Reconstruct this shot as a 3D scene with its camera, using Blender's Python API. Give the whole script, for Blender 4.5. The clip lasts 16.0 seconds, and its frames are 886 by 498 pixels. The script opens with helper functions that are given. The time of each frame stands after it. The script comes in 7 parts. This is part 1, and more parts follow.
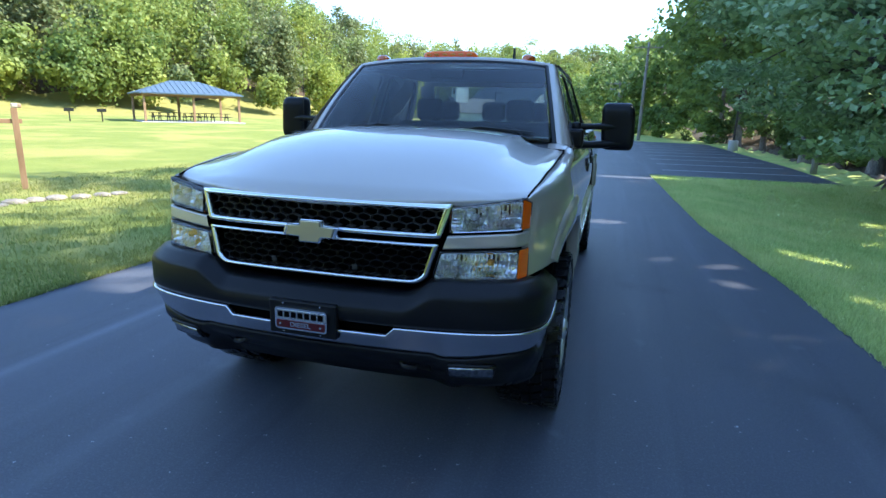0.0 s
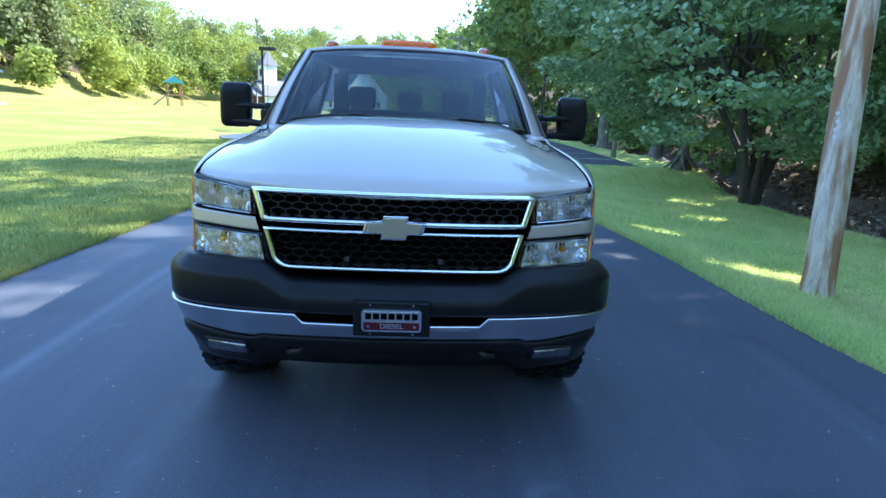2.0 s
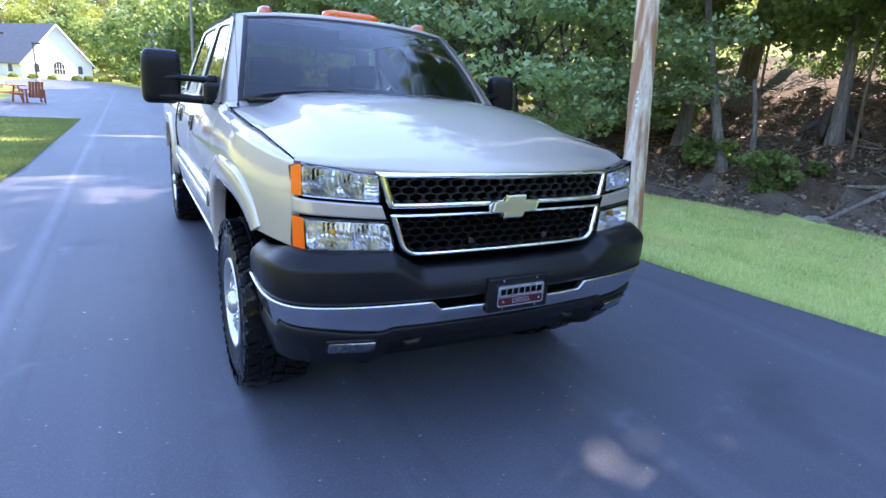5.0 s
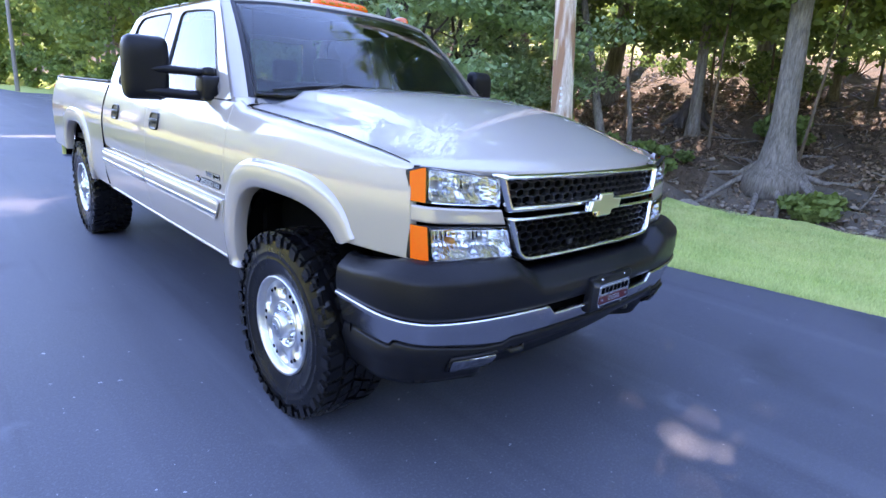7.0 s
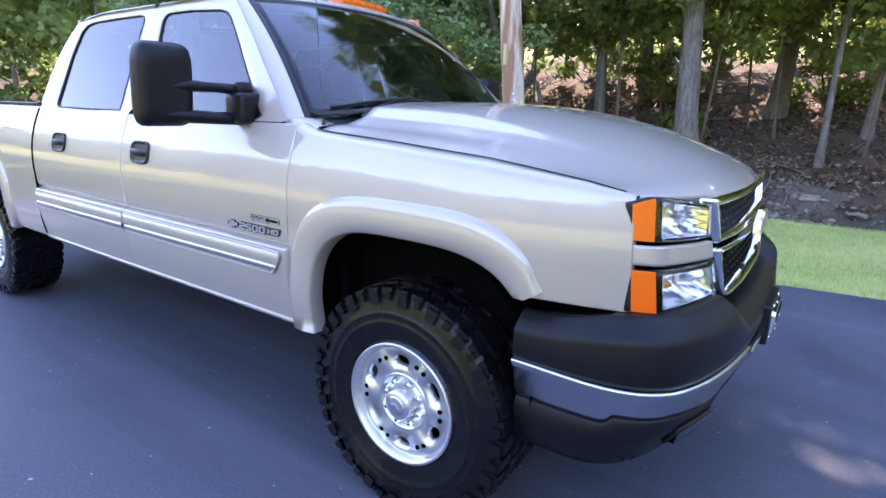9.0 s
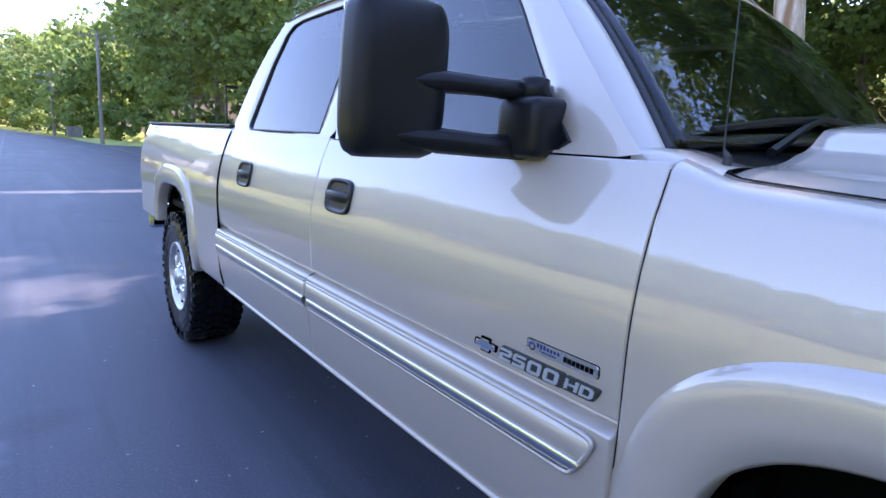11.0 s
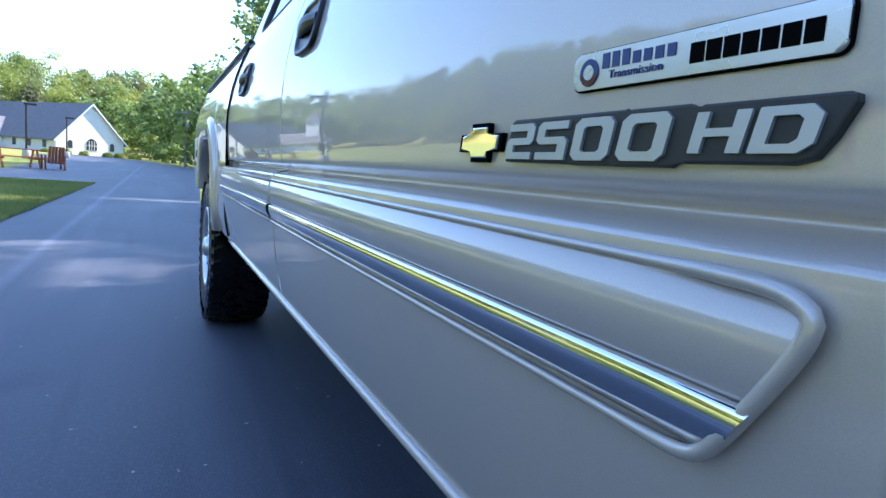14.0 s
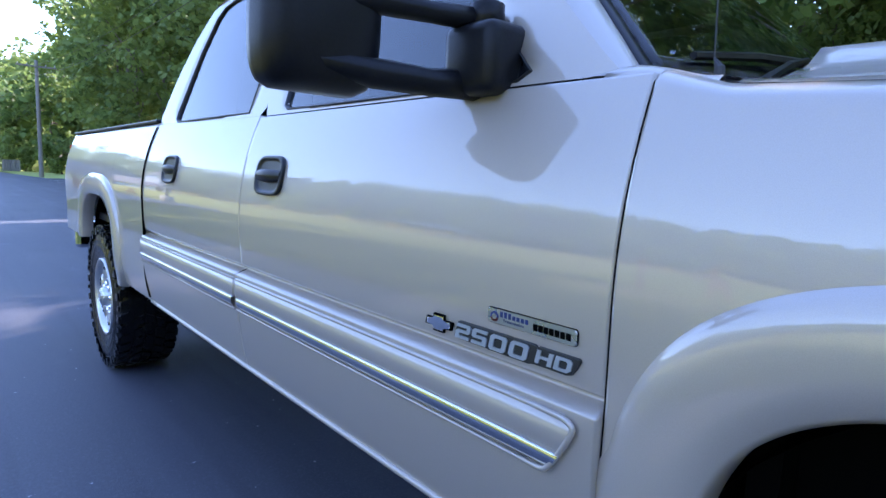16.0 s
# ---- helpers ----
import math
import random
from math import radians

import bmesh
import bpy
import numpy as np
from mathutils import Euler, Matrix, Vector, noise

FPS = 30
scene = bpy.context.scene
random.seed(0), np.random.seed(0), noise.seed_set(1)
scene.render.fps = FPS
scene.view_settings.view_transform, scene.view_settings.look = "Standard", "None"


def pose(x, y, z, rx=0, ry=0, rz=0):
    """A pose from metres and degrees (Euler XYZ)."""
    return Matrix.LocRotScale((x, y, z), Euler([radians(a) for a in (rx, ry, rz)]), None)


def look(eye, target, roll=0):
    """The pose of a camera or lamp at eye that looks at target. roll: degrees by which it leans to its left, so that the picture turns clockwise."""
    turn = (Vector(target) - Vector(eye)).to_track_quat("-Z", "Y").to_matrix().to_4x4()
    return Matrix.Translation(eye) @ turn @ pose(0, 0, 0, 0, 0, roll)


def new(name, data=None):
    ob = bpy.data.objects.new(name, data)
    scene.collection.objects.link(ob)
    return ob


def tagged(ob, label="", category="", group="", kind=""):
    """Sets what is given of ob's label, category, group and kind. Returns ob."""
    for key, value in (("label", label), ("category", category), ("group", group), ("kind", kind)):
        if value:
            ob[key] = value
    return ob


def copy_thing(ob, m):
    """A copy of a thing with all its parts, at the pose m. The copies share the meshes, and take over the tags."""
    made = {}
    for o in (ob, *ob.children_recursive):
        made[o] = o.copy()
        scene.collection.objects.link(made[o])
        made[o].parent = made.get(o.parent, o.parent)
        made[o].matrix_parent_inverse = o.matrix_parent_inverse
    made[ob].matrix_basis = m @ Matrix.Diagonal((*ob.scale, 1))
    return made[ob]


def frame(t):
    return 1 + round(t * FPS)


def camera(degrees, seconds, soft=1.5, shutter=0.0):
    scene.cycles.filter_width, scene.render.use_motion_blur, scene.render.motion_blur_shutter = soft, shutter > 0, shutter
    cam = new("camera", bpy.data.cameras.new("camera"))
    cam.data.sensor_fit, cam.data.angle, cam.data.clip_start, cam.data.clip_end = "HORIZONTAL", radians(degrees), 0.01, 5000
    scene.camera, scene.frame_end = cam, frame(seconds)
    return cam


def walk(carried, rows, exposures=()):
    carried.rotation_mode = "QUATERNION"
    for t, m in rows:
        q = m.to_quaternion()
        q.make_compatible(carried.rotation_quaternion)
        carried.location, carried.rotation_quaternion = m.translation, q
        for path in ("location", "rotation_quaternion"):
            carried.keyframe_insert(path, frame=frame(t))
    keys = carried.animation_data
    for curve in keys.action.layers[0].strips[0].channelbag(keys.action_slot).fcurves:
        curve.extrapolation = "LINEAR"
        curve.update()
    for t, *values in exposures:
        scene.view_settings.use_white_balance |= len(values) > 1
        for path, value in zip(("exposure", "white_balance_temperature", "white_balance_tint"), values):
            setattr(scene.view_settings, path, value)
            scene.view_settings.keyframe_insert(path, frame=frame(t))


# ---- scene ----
cam = camera(77.1, 16.0, soft=1.5)
PATH = [
    (0, (1.167, -1.934, 1.546), (0.627, -0.066, 1.079), 1.5),
    (0.5, (0.895, -2.037, 1.544), (0.511, -0.132, 1.069), 2.1),
    (1, (0.64, -2.106, 1.546), (0.413, -0.177, 1.067), 2.2),
    (1.5, (0.358, -2.086, 1.533), (0.301, -0.147, 1.046), 2.5),
    (2, (0.091, -2.106, 1.542), (0.199, -0.171, 1.051), 2.6),
    (2.5, (-0.18, -2.151, 1.557), (0.066, -0.229, 1.063), 2.6),
    (3, (-0.426, -2.102, 1.547), (-0.041, -0.203, 1.048), 2.9),
    (3.5, (-0.672, -2.002, 1.535), (-0.148, -0.14, 1.029), 3.0),
    (4, (-0.909, -1.937, 1.539), (-0.246, -0.123, 1.022), 3.2),
    (4.5, (-1.155, -1.89, 1.545), (-0.362, -0.132, 1.014), 3.4),
    (4.7, (-1.242, -1.85, 1.531), (-0.383, -0.126, 0.994), 3.4),
    (6.8, (-2.015, -1.202, 1.448), (-0.702, 0.218, 0.934), 4.1),
    (7, (-2.058, -1.137, 1.459), (-0.725, 0.257, 0.931), 3.8),
    (7.5, (-2.182, -0.905, 1.459), (-0.761, 0.409, 0.954), 3.7),
    (8, (-2.342, -0.672, 1.447), (-0.832, 0.553, 0.978), 3.5),
    (8.5, (-2.399, -0.388, 1.446), (-0.827, 0.747, 0.955), 2.4),
    (9, (-2.354, -0.121, 1.441), (-0.761, 0.985, 0.954), 1.6),
    (9.5, (-2.244, 0.148, 1.444), (-0.688, 1.319, 0.99), 1.9),
    (10, (-2.119, 0.476, 1.424), (-0.709, 1.817, 0.962), 0.7),
    (10.2, (-2.079, 0.605, 1.423), (-0.712, 1.989, 0.959), 1.0),
    (12.3, (-1.306, 1.422, 1.188), (-0.372, 3.172, 0.948), 4.6),
    (12.5, (-1.29, 1.433, 1.143), (-0.378, 3.198, 0.906), 4.3),
    (13, (-1.281, 1.432, 1.042), (-0.38, 3.201, 0.8), 4.2),
    (13.5, (-1.268, 1.451, 0.951), (-0.354, 3.212, 0.704), 4.7),
    (14, (-1.253, 1.454, 0.923), (-0.327, 3.21, 0.676), 4.8),
    (14.5, (-1.263, 1.441, 0.939), (-0.315, 3.185, 0.692), 4.7),
    (15, (-1.333, 1.387, 1.011), (-0.35, 3.112, 0.771), 3.5),
    (15.5, (-1.471, 1.309, 1.123), (-0.343, 2.947, 0.907), 3.1),
    (16, (-1.65, 1.159, 1.227), (-0.322, 2.63, 0.956), 2.1),
]
EXPOSURES = [(0.0, 2.02, 6000, 8), (1.5, 2.25, 5900, 7), (2.5, 2.5, 5700, 7), (3.5, 2.65, 5800, 10), (4.0, 2.72, 6550, 21), (4.7, 2.9, 6750, 25), (7.0, 3.18, 6800, 33),
             (9.5, 3.05, 7000, 37), (10.2, 2.98, 6900, 36), (12.3, 1.98, 6050, 25), (14.5, 2.08, 5850, 17), (15.5, 2.16, 5650, 17), (16.0, 2.36, 6100, 27)]
walk(cam, [(t, look(eye, target, roll)) for t, eye, target, roll in PATH], EXPOSURES)

# ---- light ----
SUN = Vector((0.68, 0.25, 0.69)).normalized()
world = bpy.data.worlds.new("sky")
scene.world = world
world.use_nodes = True
wn = world.node_tree
sky = wn.nodes.new("ShaderNodeTexSky")
sky.sky_type = "NISHITA"
sky.sun_disc = False
sky.sun_elevation = math.asin(SUN.z)
sky.sun_rotation = math.atan2(SUN.x, SUN.y)
sky.air_density, sky.dust_density, sky.ozone_density = 1.0, 0.0, 2.8
wn.nodes["Background"].inputs["Strength"].default_value = 0.15
wn.links.new(sky.outputs["Color"], wn.nodes["Background"].inputs["Color"])
sun_lamp = bpy.data.lights.new("sun", "SUN")
sun_lamp.energy, sun_lamp.angle, sun_lamp.color = 3.0, radians(0.6), (1.0, 0.93, 0.82)
sun = new("sun", sun_lamp)
sun.matrix_world = look(SUN * 100, (0, 0, 0))
scene.view_settings.exposure = 1.7

# ---- materials ----
def nodes_of(m):
    m.use_nodes = True
    t = m.node_tree
    return t, t.nodes["Principled BSDF"]


def setv(b, **kw):
    names = {"base": "Base Color", "rough": "Roughness", "metal": "Metallic", "coat": "Coat Weight",
             "coat_rough": "Coat Roughness", "ior": "IOR", "trans": "Transmission Weight", "spec": "Specular IOR Level",
             "alpha": "Alpha", "sheen": "Sheen Weight"}
    for k, v in kw.items():
        b.inputs[names[k]].default_value = (*v, 1) if k == "base" else v


def surface(name, c1, c2, scale=4.0, fine=40.0, rough=0.6, rough_var=0.15, bump=0.0, bump_scale=60.0, stretch=(1, 1, 1),
            c3=None, patch=0.5, coords="Object", metal=0.0, dist=0.01, **kw):
    """A two-scale mottled surface: c1 to c2 by fine and coarse noise, c3 in patches, with relief."""
    m = bpy.data.materials.new(name)
    t, b = nodes_of(m)
    N, L = t.nodes.new, t.links.new
    tc, mp = N("ShaderNodeTexCoord"), N("ShaderNodeMapping")
    mp.inputs["Scale"].default_value = stretch
    L(tc.outputs[coords], mp.inputs["Vector"])

    def noise_tex(s, detail=6.0):
        n = N("ShaderNodeTexNoise")
        n.inputs["Scale"].default_value, n.inputs["Detail"].default_value = s, detail
        L(mp.outputs["Vector"], n.inputs["Vector"])
        return n
    a, f = noise_tex(scale), noise_tex(fine)
    mix = N("ShaderNodeMath")
    mix.operation = "ADD"
    L(a.outputs["Fac"], mix.inputs[0])
    L(f.outputs["Fac"], mix.inputs[1])
    half = N("ShaderNodeMapRange")
    half.inputs["From Min"].default_value, half.inputs["From Max"].default_value = 0.65, 1.35
    L(mix.outputs[0], half.inputs["Value"])
    ramp = N("ShaderNodeMix")
    ramp.data_type = "RGBA"
    ramp.inputs["A"].default_value, ramp.inputs["B"].default_value = (*c1, 1), (*c2, 1)
    L(half.outputs[0], ramp.inputs["Factor"])
    col = ramp.outputs["Result"]
    if c3:
        p = noise_tex(scale * 0.31, 8.0)
        pr = N("ShaderNodeMapRange")
        pr.inputs["From Min"].default_value, pr.inputs["From Max"].default_value = patch, patch + 0.12
        L(p.outputs["Fac"], pr.inputs["Value"])
        pm = N("ShaderNodeMix")
        pm.data_type = "RGBA"
        pm.inputs["B"].default_value = (*c3, 1)
        L(pr.outputs[0], pm.inputs["Factor"])
        L(col, pm.inputs["A"])
        col = pm.outputs["Result"]
    L(col, b.inputs["Base Color"])
    rr = N("ShaderNodeMapRange")
    rr.inputs["To Min"].default_value, rr.inputs["To Max"].default_value = max(rough - rough_var, 0.02), min(rough + rough_var, 1)
    L(a.outputs["Fac"], rr.inputs["Value"])
    L(rr.outputs[0], b.inputs["Roughness"])
    b.inputs["Metallic"].default_value = metal
    if bump:
        bn, bp = noise_tex(bump_scale), N("ShaderNodeBump")
        bp.inputs["Strength"].default_value, bp.inputs["Distance"].default_value = bump, dist
        L(bn.outputs["Fac"], bp.inputs["Height"])
        L(bp.outputs["Normal"], b.inputs["Normal"])
    setv(b, **kw)
    return m


def plain(name, base, rough=0.5, **kw):
    """A small or truly even surface, with a slight breath of unevenness in its gloss."""
    m = bpy.data.materials.new(name)
    t, b = nodes_of(m)
    setv(b, base=base, rough=rough, **kw)
    n, r = t.nodes.new("ShaderNodeTexNoise"), t.nodes.new("ShaderNodeMapRange")
    tc = t.nodes.new("ShaderNodeTexCoord")
    t.links.new(tc.outputs["Object"], n.inputs["Vector"])
    n.inputs["Scale"].default_value = 18.0
    r.inputs["To Min"].default_value, r.inputs["To Max"].default_value = rough * 0.8, min(1, rough * 1.2 + 0.01)
    t.links.new(n.outputs["Fac"], r.inputs["Value"])
    t.links.new(r.outputs[0], b.inputs["Roughness"])
    return m


def leafy(name, dark, light, yellow, through_light=0.35, scale=0.12, rough=0.55):
    """Leaves: each leaf its own tone, broad patches of another green, some light through the blade."""
    m = bpy.data.materials.new(name)
    t, b = nodes_of(m)
    N, L = t.nodes.new, t.links.new
    g, o, tc, n = N("ShaderNodeNewGeometry"), N("ShaderNodeObjectInfo"), N("ShaderNodeTexCoord"), N("ShaderNodeTexNoise")
    n.inputs["Scale"].default_value, n.inputs["Detail"].default_value = scale, 3.0
    L(g.outputs["Position"], n.inputs["Vector"])
    r = N("ShaderNodeMapRange")
    r.inputs["From Min"].default_value, r.inputs["From Max"].default_value = 0.35, 0.65
    L(n.outputs["Fac"], r.inputs["Value"])
    m1, m2 = N("ShaderNodeMix"), N("ShaderNodeMix")
    m1.data_type = m2.data_type = "RGBA"
    m1.inputs["A"].default_value, m1.inputs["B"].default_value = (*dark, 1), (*light, 1)
    L(g.outputs["Random Per Island"], m1.inputs["Factor"])
    L(m1.outputs["Result"], m2.inputs["A"])
    m2.inputs["B"].default_value = (*yellow, 1)
    mm = N("ShaderNodeMath")
    mm.operation = "MULTIPLY"
    mm.inputs[1].default_value = 0.7
    L(r.outputs[0], mm.inputs[0])
    L(mm.outputs[0], m2.inputs["Factor"])
    L(m2.outputs["Result"], b.inputs["Base Color"])
    setv(b, rough=rough, spec=0.35)
    tr, mx = N("ShaderNodeBsdfTranslucent"), N("ShaderNodeMixShader")
    L(m2.outputs["Result"], tr.inputs["Color"])
    mx.inputs["Fac"].default_value = through_light
    L(b.outputs[0], mx.inputs[1])
    L(tr.outputs[0], mx.inputs[2])
    L(mx.outputs[0], t.nodes["Material Output"].inputs["Surface"])
    return m


ASPHALT = surface("sealed_asphalt", (0.059, 0.063, 0.078), (0.101, 0.107, 0.130), scale=0.6, fine=140, rough=0.55, rough_var=0.12, spec=0.27,
                  bump=0.5, bump_scale=170, c3=(0.104, 0.110, 0.130), patch=0.60, dist=0.004)
GRASS = surface("mown_grass", (0.185, 0.225, 0.055), (0.285, 0.315, 0.080), scale=0.9, fine=45, rough=0.9, rough_var=0.05,
                bump=0.7, bump_scale=55, c3=(0.35, 0.33, 0.10), patch=0.48, dist=0.03, spec=0.1)
# verge grass, raised above mown_grass in colour for light the canopy blocks
VERGE = surface("lit_verge_grass", (0.33, 0.42, 0.115), (0.62, 0.69, 0.23), scale=1.6, fine=45, rough=0.9, rough_var=0.05, bump=0.7, bump_scale=55, c3=(0.54, 0.54, 0.20), patch=0.5, dist=0.03, spec=0.1)
TALL_GRASS = surface("dry_tall_grass", (0.28, 0.26, 0.075), (0.40, 0.36, 0.12), scale=0.6, fine=20, rough=0.9, rough_var=0.05, bump=0.8, bump_scale=20, dist=0.08, spec=0.1)
DIRT = surface("leaf_litter", (0.045, 0.033, 0.023), (0.180, 0.130, 0.088), scale=3.2, fine=34, rough=0.95, rough_var=0.04,
               bump=0.9, bump_scale=16, c3=(0.07, 0.060, 0.035), patch=0.56, dist=0.06, spec=0.1)
CREEK = surface("creek_stones", (0.085, 0.066, 0.048), (0.20, 0.160, 0.120), scale=3, fine=40, rough=0.85, rough_var=0.1, bump=0.8,
                bump_scale=12, dist=0.05, c3=(0.09, 0.075, 0.055), patch=0.5)
STONE = surface("creek_rock", (0.20, 0.17, 0.135), (0.44, 0.375, 0.30), scale=5, fine=30, rough=0.85, bump=0.5, bump_scale=30)
PAINT_LINE = surface("road_paint", (0.42, 0.43, 0.46), (0.62, 0.63, 0.65), scale=6, fine=60, rough=0.7, c3=(0.12, 0.125, 0.14), patch=0.60)
BARK = surface("grey_bark", (0.085, 0.070, 0.056), (0.33, 0.29, 0.245), scale=14, fine=46, rough=0.9, bump=1.0, bump_scale=30,
               stretch=(1, 1, 0.18), dist=0.03)
TWIG = surface("brown_twig_bark", (0.10, 0.072, 0.048), (0.25, 0.185, 0.125), scale=14, fine=46, rough=0.9, bump=0.6, bump_scale=30, stretch=(1, 1, 0.18))
BARK_DARK = surface("dark_bark", (0.045, 0.036, 0.030), (0.12, 0.10, 0.085), scale=6, fine=30, rough=0.9, bump=0.9, bump_scale=14,
                    stretch=(1, 1, 0.18), dist=0.03)
POLE_WOOD = surface("weathered_pole", (0.48, 0.37, 0.27), (0.86, 0.73, 0.58), scale=22, fine=90, rough=0.85, bump=0.7, bump_scale=40,
                    stretch=(1, 1, 0.10), c3=(0.36, 0.19, 0.10), patch=0.45, dist=0.02)
GREY_WOOD = surface("grey_pole_wood", (0.20, 0.18, 0.16), (0.34, 0.31, 0.28), scale=5, fine=30, rough=0.9, stretch=(1, 1, 0.1))
LEAF_BUSH = leafy("dogwood_leaf", (0.140, 0.230, 0.095), (0.470, 0.580, 0.330), (0.300, 0.430, 0.190), 0.28, 0.5, rough=0.33)
LEAF_WOOD = leafy("woodland_leaf", (0.065, 0.125, 0.038), (0.250, 0.355, 0.110), (0.32, 0.40, 0.105), 0.45, 0.15)
LEAF_CEDAR = leafy("cedar_spray", (0.115, 0.135, 0.050), (0.270, 0.260, 0.110), (0.22, 0.28, 0.095), 0.35, 0.11)
LEAF_FAR = leafy("hillside_leaf", (0.130, 0.190, 0.052), (0.230, 0.305, 0.075), (0.48, 0.50, 0.100), 0.45, 0.11)
BLADE = leafy("grass_blade", (0.160, 0.220, 0.055), (0.340, 0.385, 0.115), (0.40, 0.39, 0.12), 0.38, 0.7)
# verge blades, their colour brightened for the same missing light
BLADE_VERGE = leafy("lit_verge_blade", (0.330, 0.460, 0.140), (0.700, 0.800, 0.340), (0.78, 0.78, 0.36), 0.45, 0.9)
LITTER = leafy("dry_fallen_leaf", (0.10, 0.066, 0.042), (0.36, 0.26, 0.17), (0.25, 0.18, 0.12), 0.1, 0.8)
CONCRETE = surface("old_concrete", (0.40, 0.38, 0.35), (0.56, 0.54, 0.50), scale=3, fine=40, rough=0.85, bump=0.3, bump_scale=60)
WHITE_WALL = surface("white_siding", (0.74, 0.74, 0.73), (0.82, 0.82, 0.81), scale=1, fine=20, rough=0.6)
ROOF_GREY = surface("asphalt_shingle", (0.13, 0.125, 0.13), (0.21, 0.20, 0.21), scale=2, fine=25, rough=0.9, bump=0.4, bump_scale=12)
ROOF_METAL = surface("blue_grey_metal_roof", (0.11, 0.16, 0.21), (0.16, 0.21, 0.26), scale=2, fine=20, rough=0.45, metal=0.3)
TIMBER = surface("stained_timber", (0.30, 0.17, 0.09), (0.42, 0.26, 0.15), scale=4, fine=30, rough=0.7, stretch=(1, 1, 0.2))
RED_WOOD = surface("red_stained_wood", (0.42, 0.12, 0.05), (0.58, 0.20, 0.09), scale=4, fine=30, rough=0.65)
BRICK_RED = surface("red_brick_front", (0.26, 0.085, 0.055), (0.36, 0.14, 0.095), scale=5, fine=30, rough=0.85)
DARK_METAL = plain("dark_painted_metal", (0.025, 0.024, 0.024), 0.45)
WINDOW_DARK = plain("far_window_glass", (0.05, 0.06, 0.07), 0.12)


def scuff(m):
    """Pale wheel streaks along the lane and small specks on the sealed asphalt."""
    t = m.node_tree
    N, L = t.nodes.new, t.links.new
    b = t.nodes["Principled BSDF"]
    col = b.inputs["Base Color"].links[0].from_socket
    tc = N("ShaderNodeTexCoord")
    for stretch, scale, lo, hi, tone, amount in (((1.0, 0.05, 1.0), 2.3, 0.52, 0.70, (0.165, 0.175, 0.205), 0.30), ((1, 1, 1), 75.0, 0.54, 0.66, (0.17, 0.18, 0.21), 0.28), ((1.0, 0.03, 1.0), 7.0, 0.56, 0.70, (0.050, 0.053, 0.066), 0.30), ((1, 1, 1), 2.2, 0.66, 0.74, (0.16, 0.17, 0.20), 0.5), ((1, 1, 1), 26.0, 0.715, 0.745, (0.42, 0.43, 0.45), 0.8),
                                                ((1, 1, 1), 0.9, 0.62, 0.72, (0.025, 0.026, 0.030), 0.3)):
        mp, n, r, x, k = N("ShaderNodeMapping"), N("ShaderNodeTexNoise"), N("ShaderNodeMapRange"), N("ShaderNodeMix"), N("ShaderNodeMath")
        mp.inputs["Scale"].default_value = stretch
        n.inputs["Scale"].default_value, n.inputs["Detail"].default_value = scale, 3.0
        r.inputs["From Min"].default_value, r.inputs["From Max"].default_value = lo, hi
        k.operation, k.inputs[1].default_value = "MULTIPLY", amount
        x.data_type = "RGBA"
        x.inputs["B"].default_value = (*tone, 1)
        L(tc.outputs["Object"], mp.inputs["Vector"])
        L(mp.outputs["Vector"], n.inputs["Vector"])
        L(n.outputs["Fac"], r.inputs["Value"])
        L(r.outputs[0], k.inputs[0])
        L(k.outputs[0], x.inputs["Factor"])
        L(col, x.inputs["A"])
        col = x.outputs["Result"]
    # one long pale rub mark beside the wheel track
    sep, off, ab, band, n, k, x = N("ShaderNodeSeparateXYZ"), N("ShaderNodeMath"), N("ShaderNodeMath"), N("ShaderNodeMapRange"), N("ShaderNodeTexNoise"), N("ShaderNodeMath"), N("ShaderNodeMix")
    L(tc.outputs["Object"], sep.inputs[0])
    off.operation, off.inputs[1].default_value = "ADD", 2.15
    ab.operation, k.operation = "ABSOLUTE", "MULTIPLY"
    band.inputs["From Min"].default_value, band.inputs["From Max"].default_value = 0.08, 0.01
    n.inputs["Scale"].default_value, n.inputs["Detail"].default_value = 1.4, 5.0
    x.data_type = "RGBA"
    x.inputs["B"].default_value = (0.18, 0.19, 0.225, 1)
    L(sep.outputs["X"], off.inputs[0])
    L(off.outputs[0], ab.inputs[0])
    L(ab.outputs[0], band.inputs["Value"])
    L(tc.outputs["Object"], n.inputs["Vector"])
    L(band.outputs[0], k.inputs[0])
    L(n.outputs["Fac"], k.inputs[1])
    L(k.outputs[0], x.inputs["Factor"])
    L(col, x.inputs["A"])
    L(x.outputs["Result"], b.inputs["Base Color"])


scuff(ASPHALT)


# ---- mesh helpers ----
def mesh_np(name, V, Fq, smooth=False):
    """A mesh out of vertex and face arrays (all faces of one length)."""
    V, Fq = np.asarray(V, dtype=np.float32), np.asarray(Fq, dtype=np.int32)
    me = bpy.data.meshes.new(name)
    n, k = Fq.shape
    me.vertices.add(len(V))
    me.vertices.foreach_set("co", V.ravel())
    me.loops.add(n * k)
    me.loops.foreach_set("vertex_index", Fq.ravel())
    me.polygons.add(n)
    me.polygons.foreach_set("loop_start", np.arange(0, n * k, k, dtype=np.int32))
    if smooth:
        me.polygons.foreach_set("use_smooth", np.ones(n, dtype=bool))
    me.update(calc_edges=True)
    me.validate()
    return me


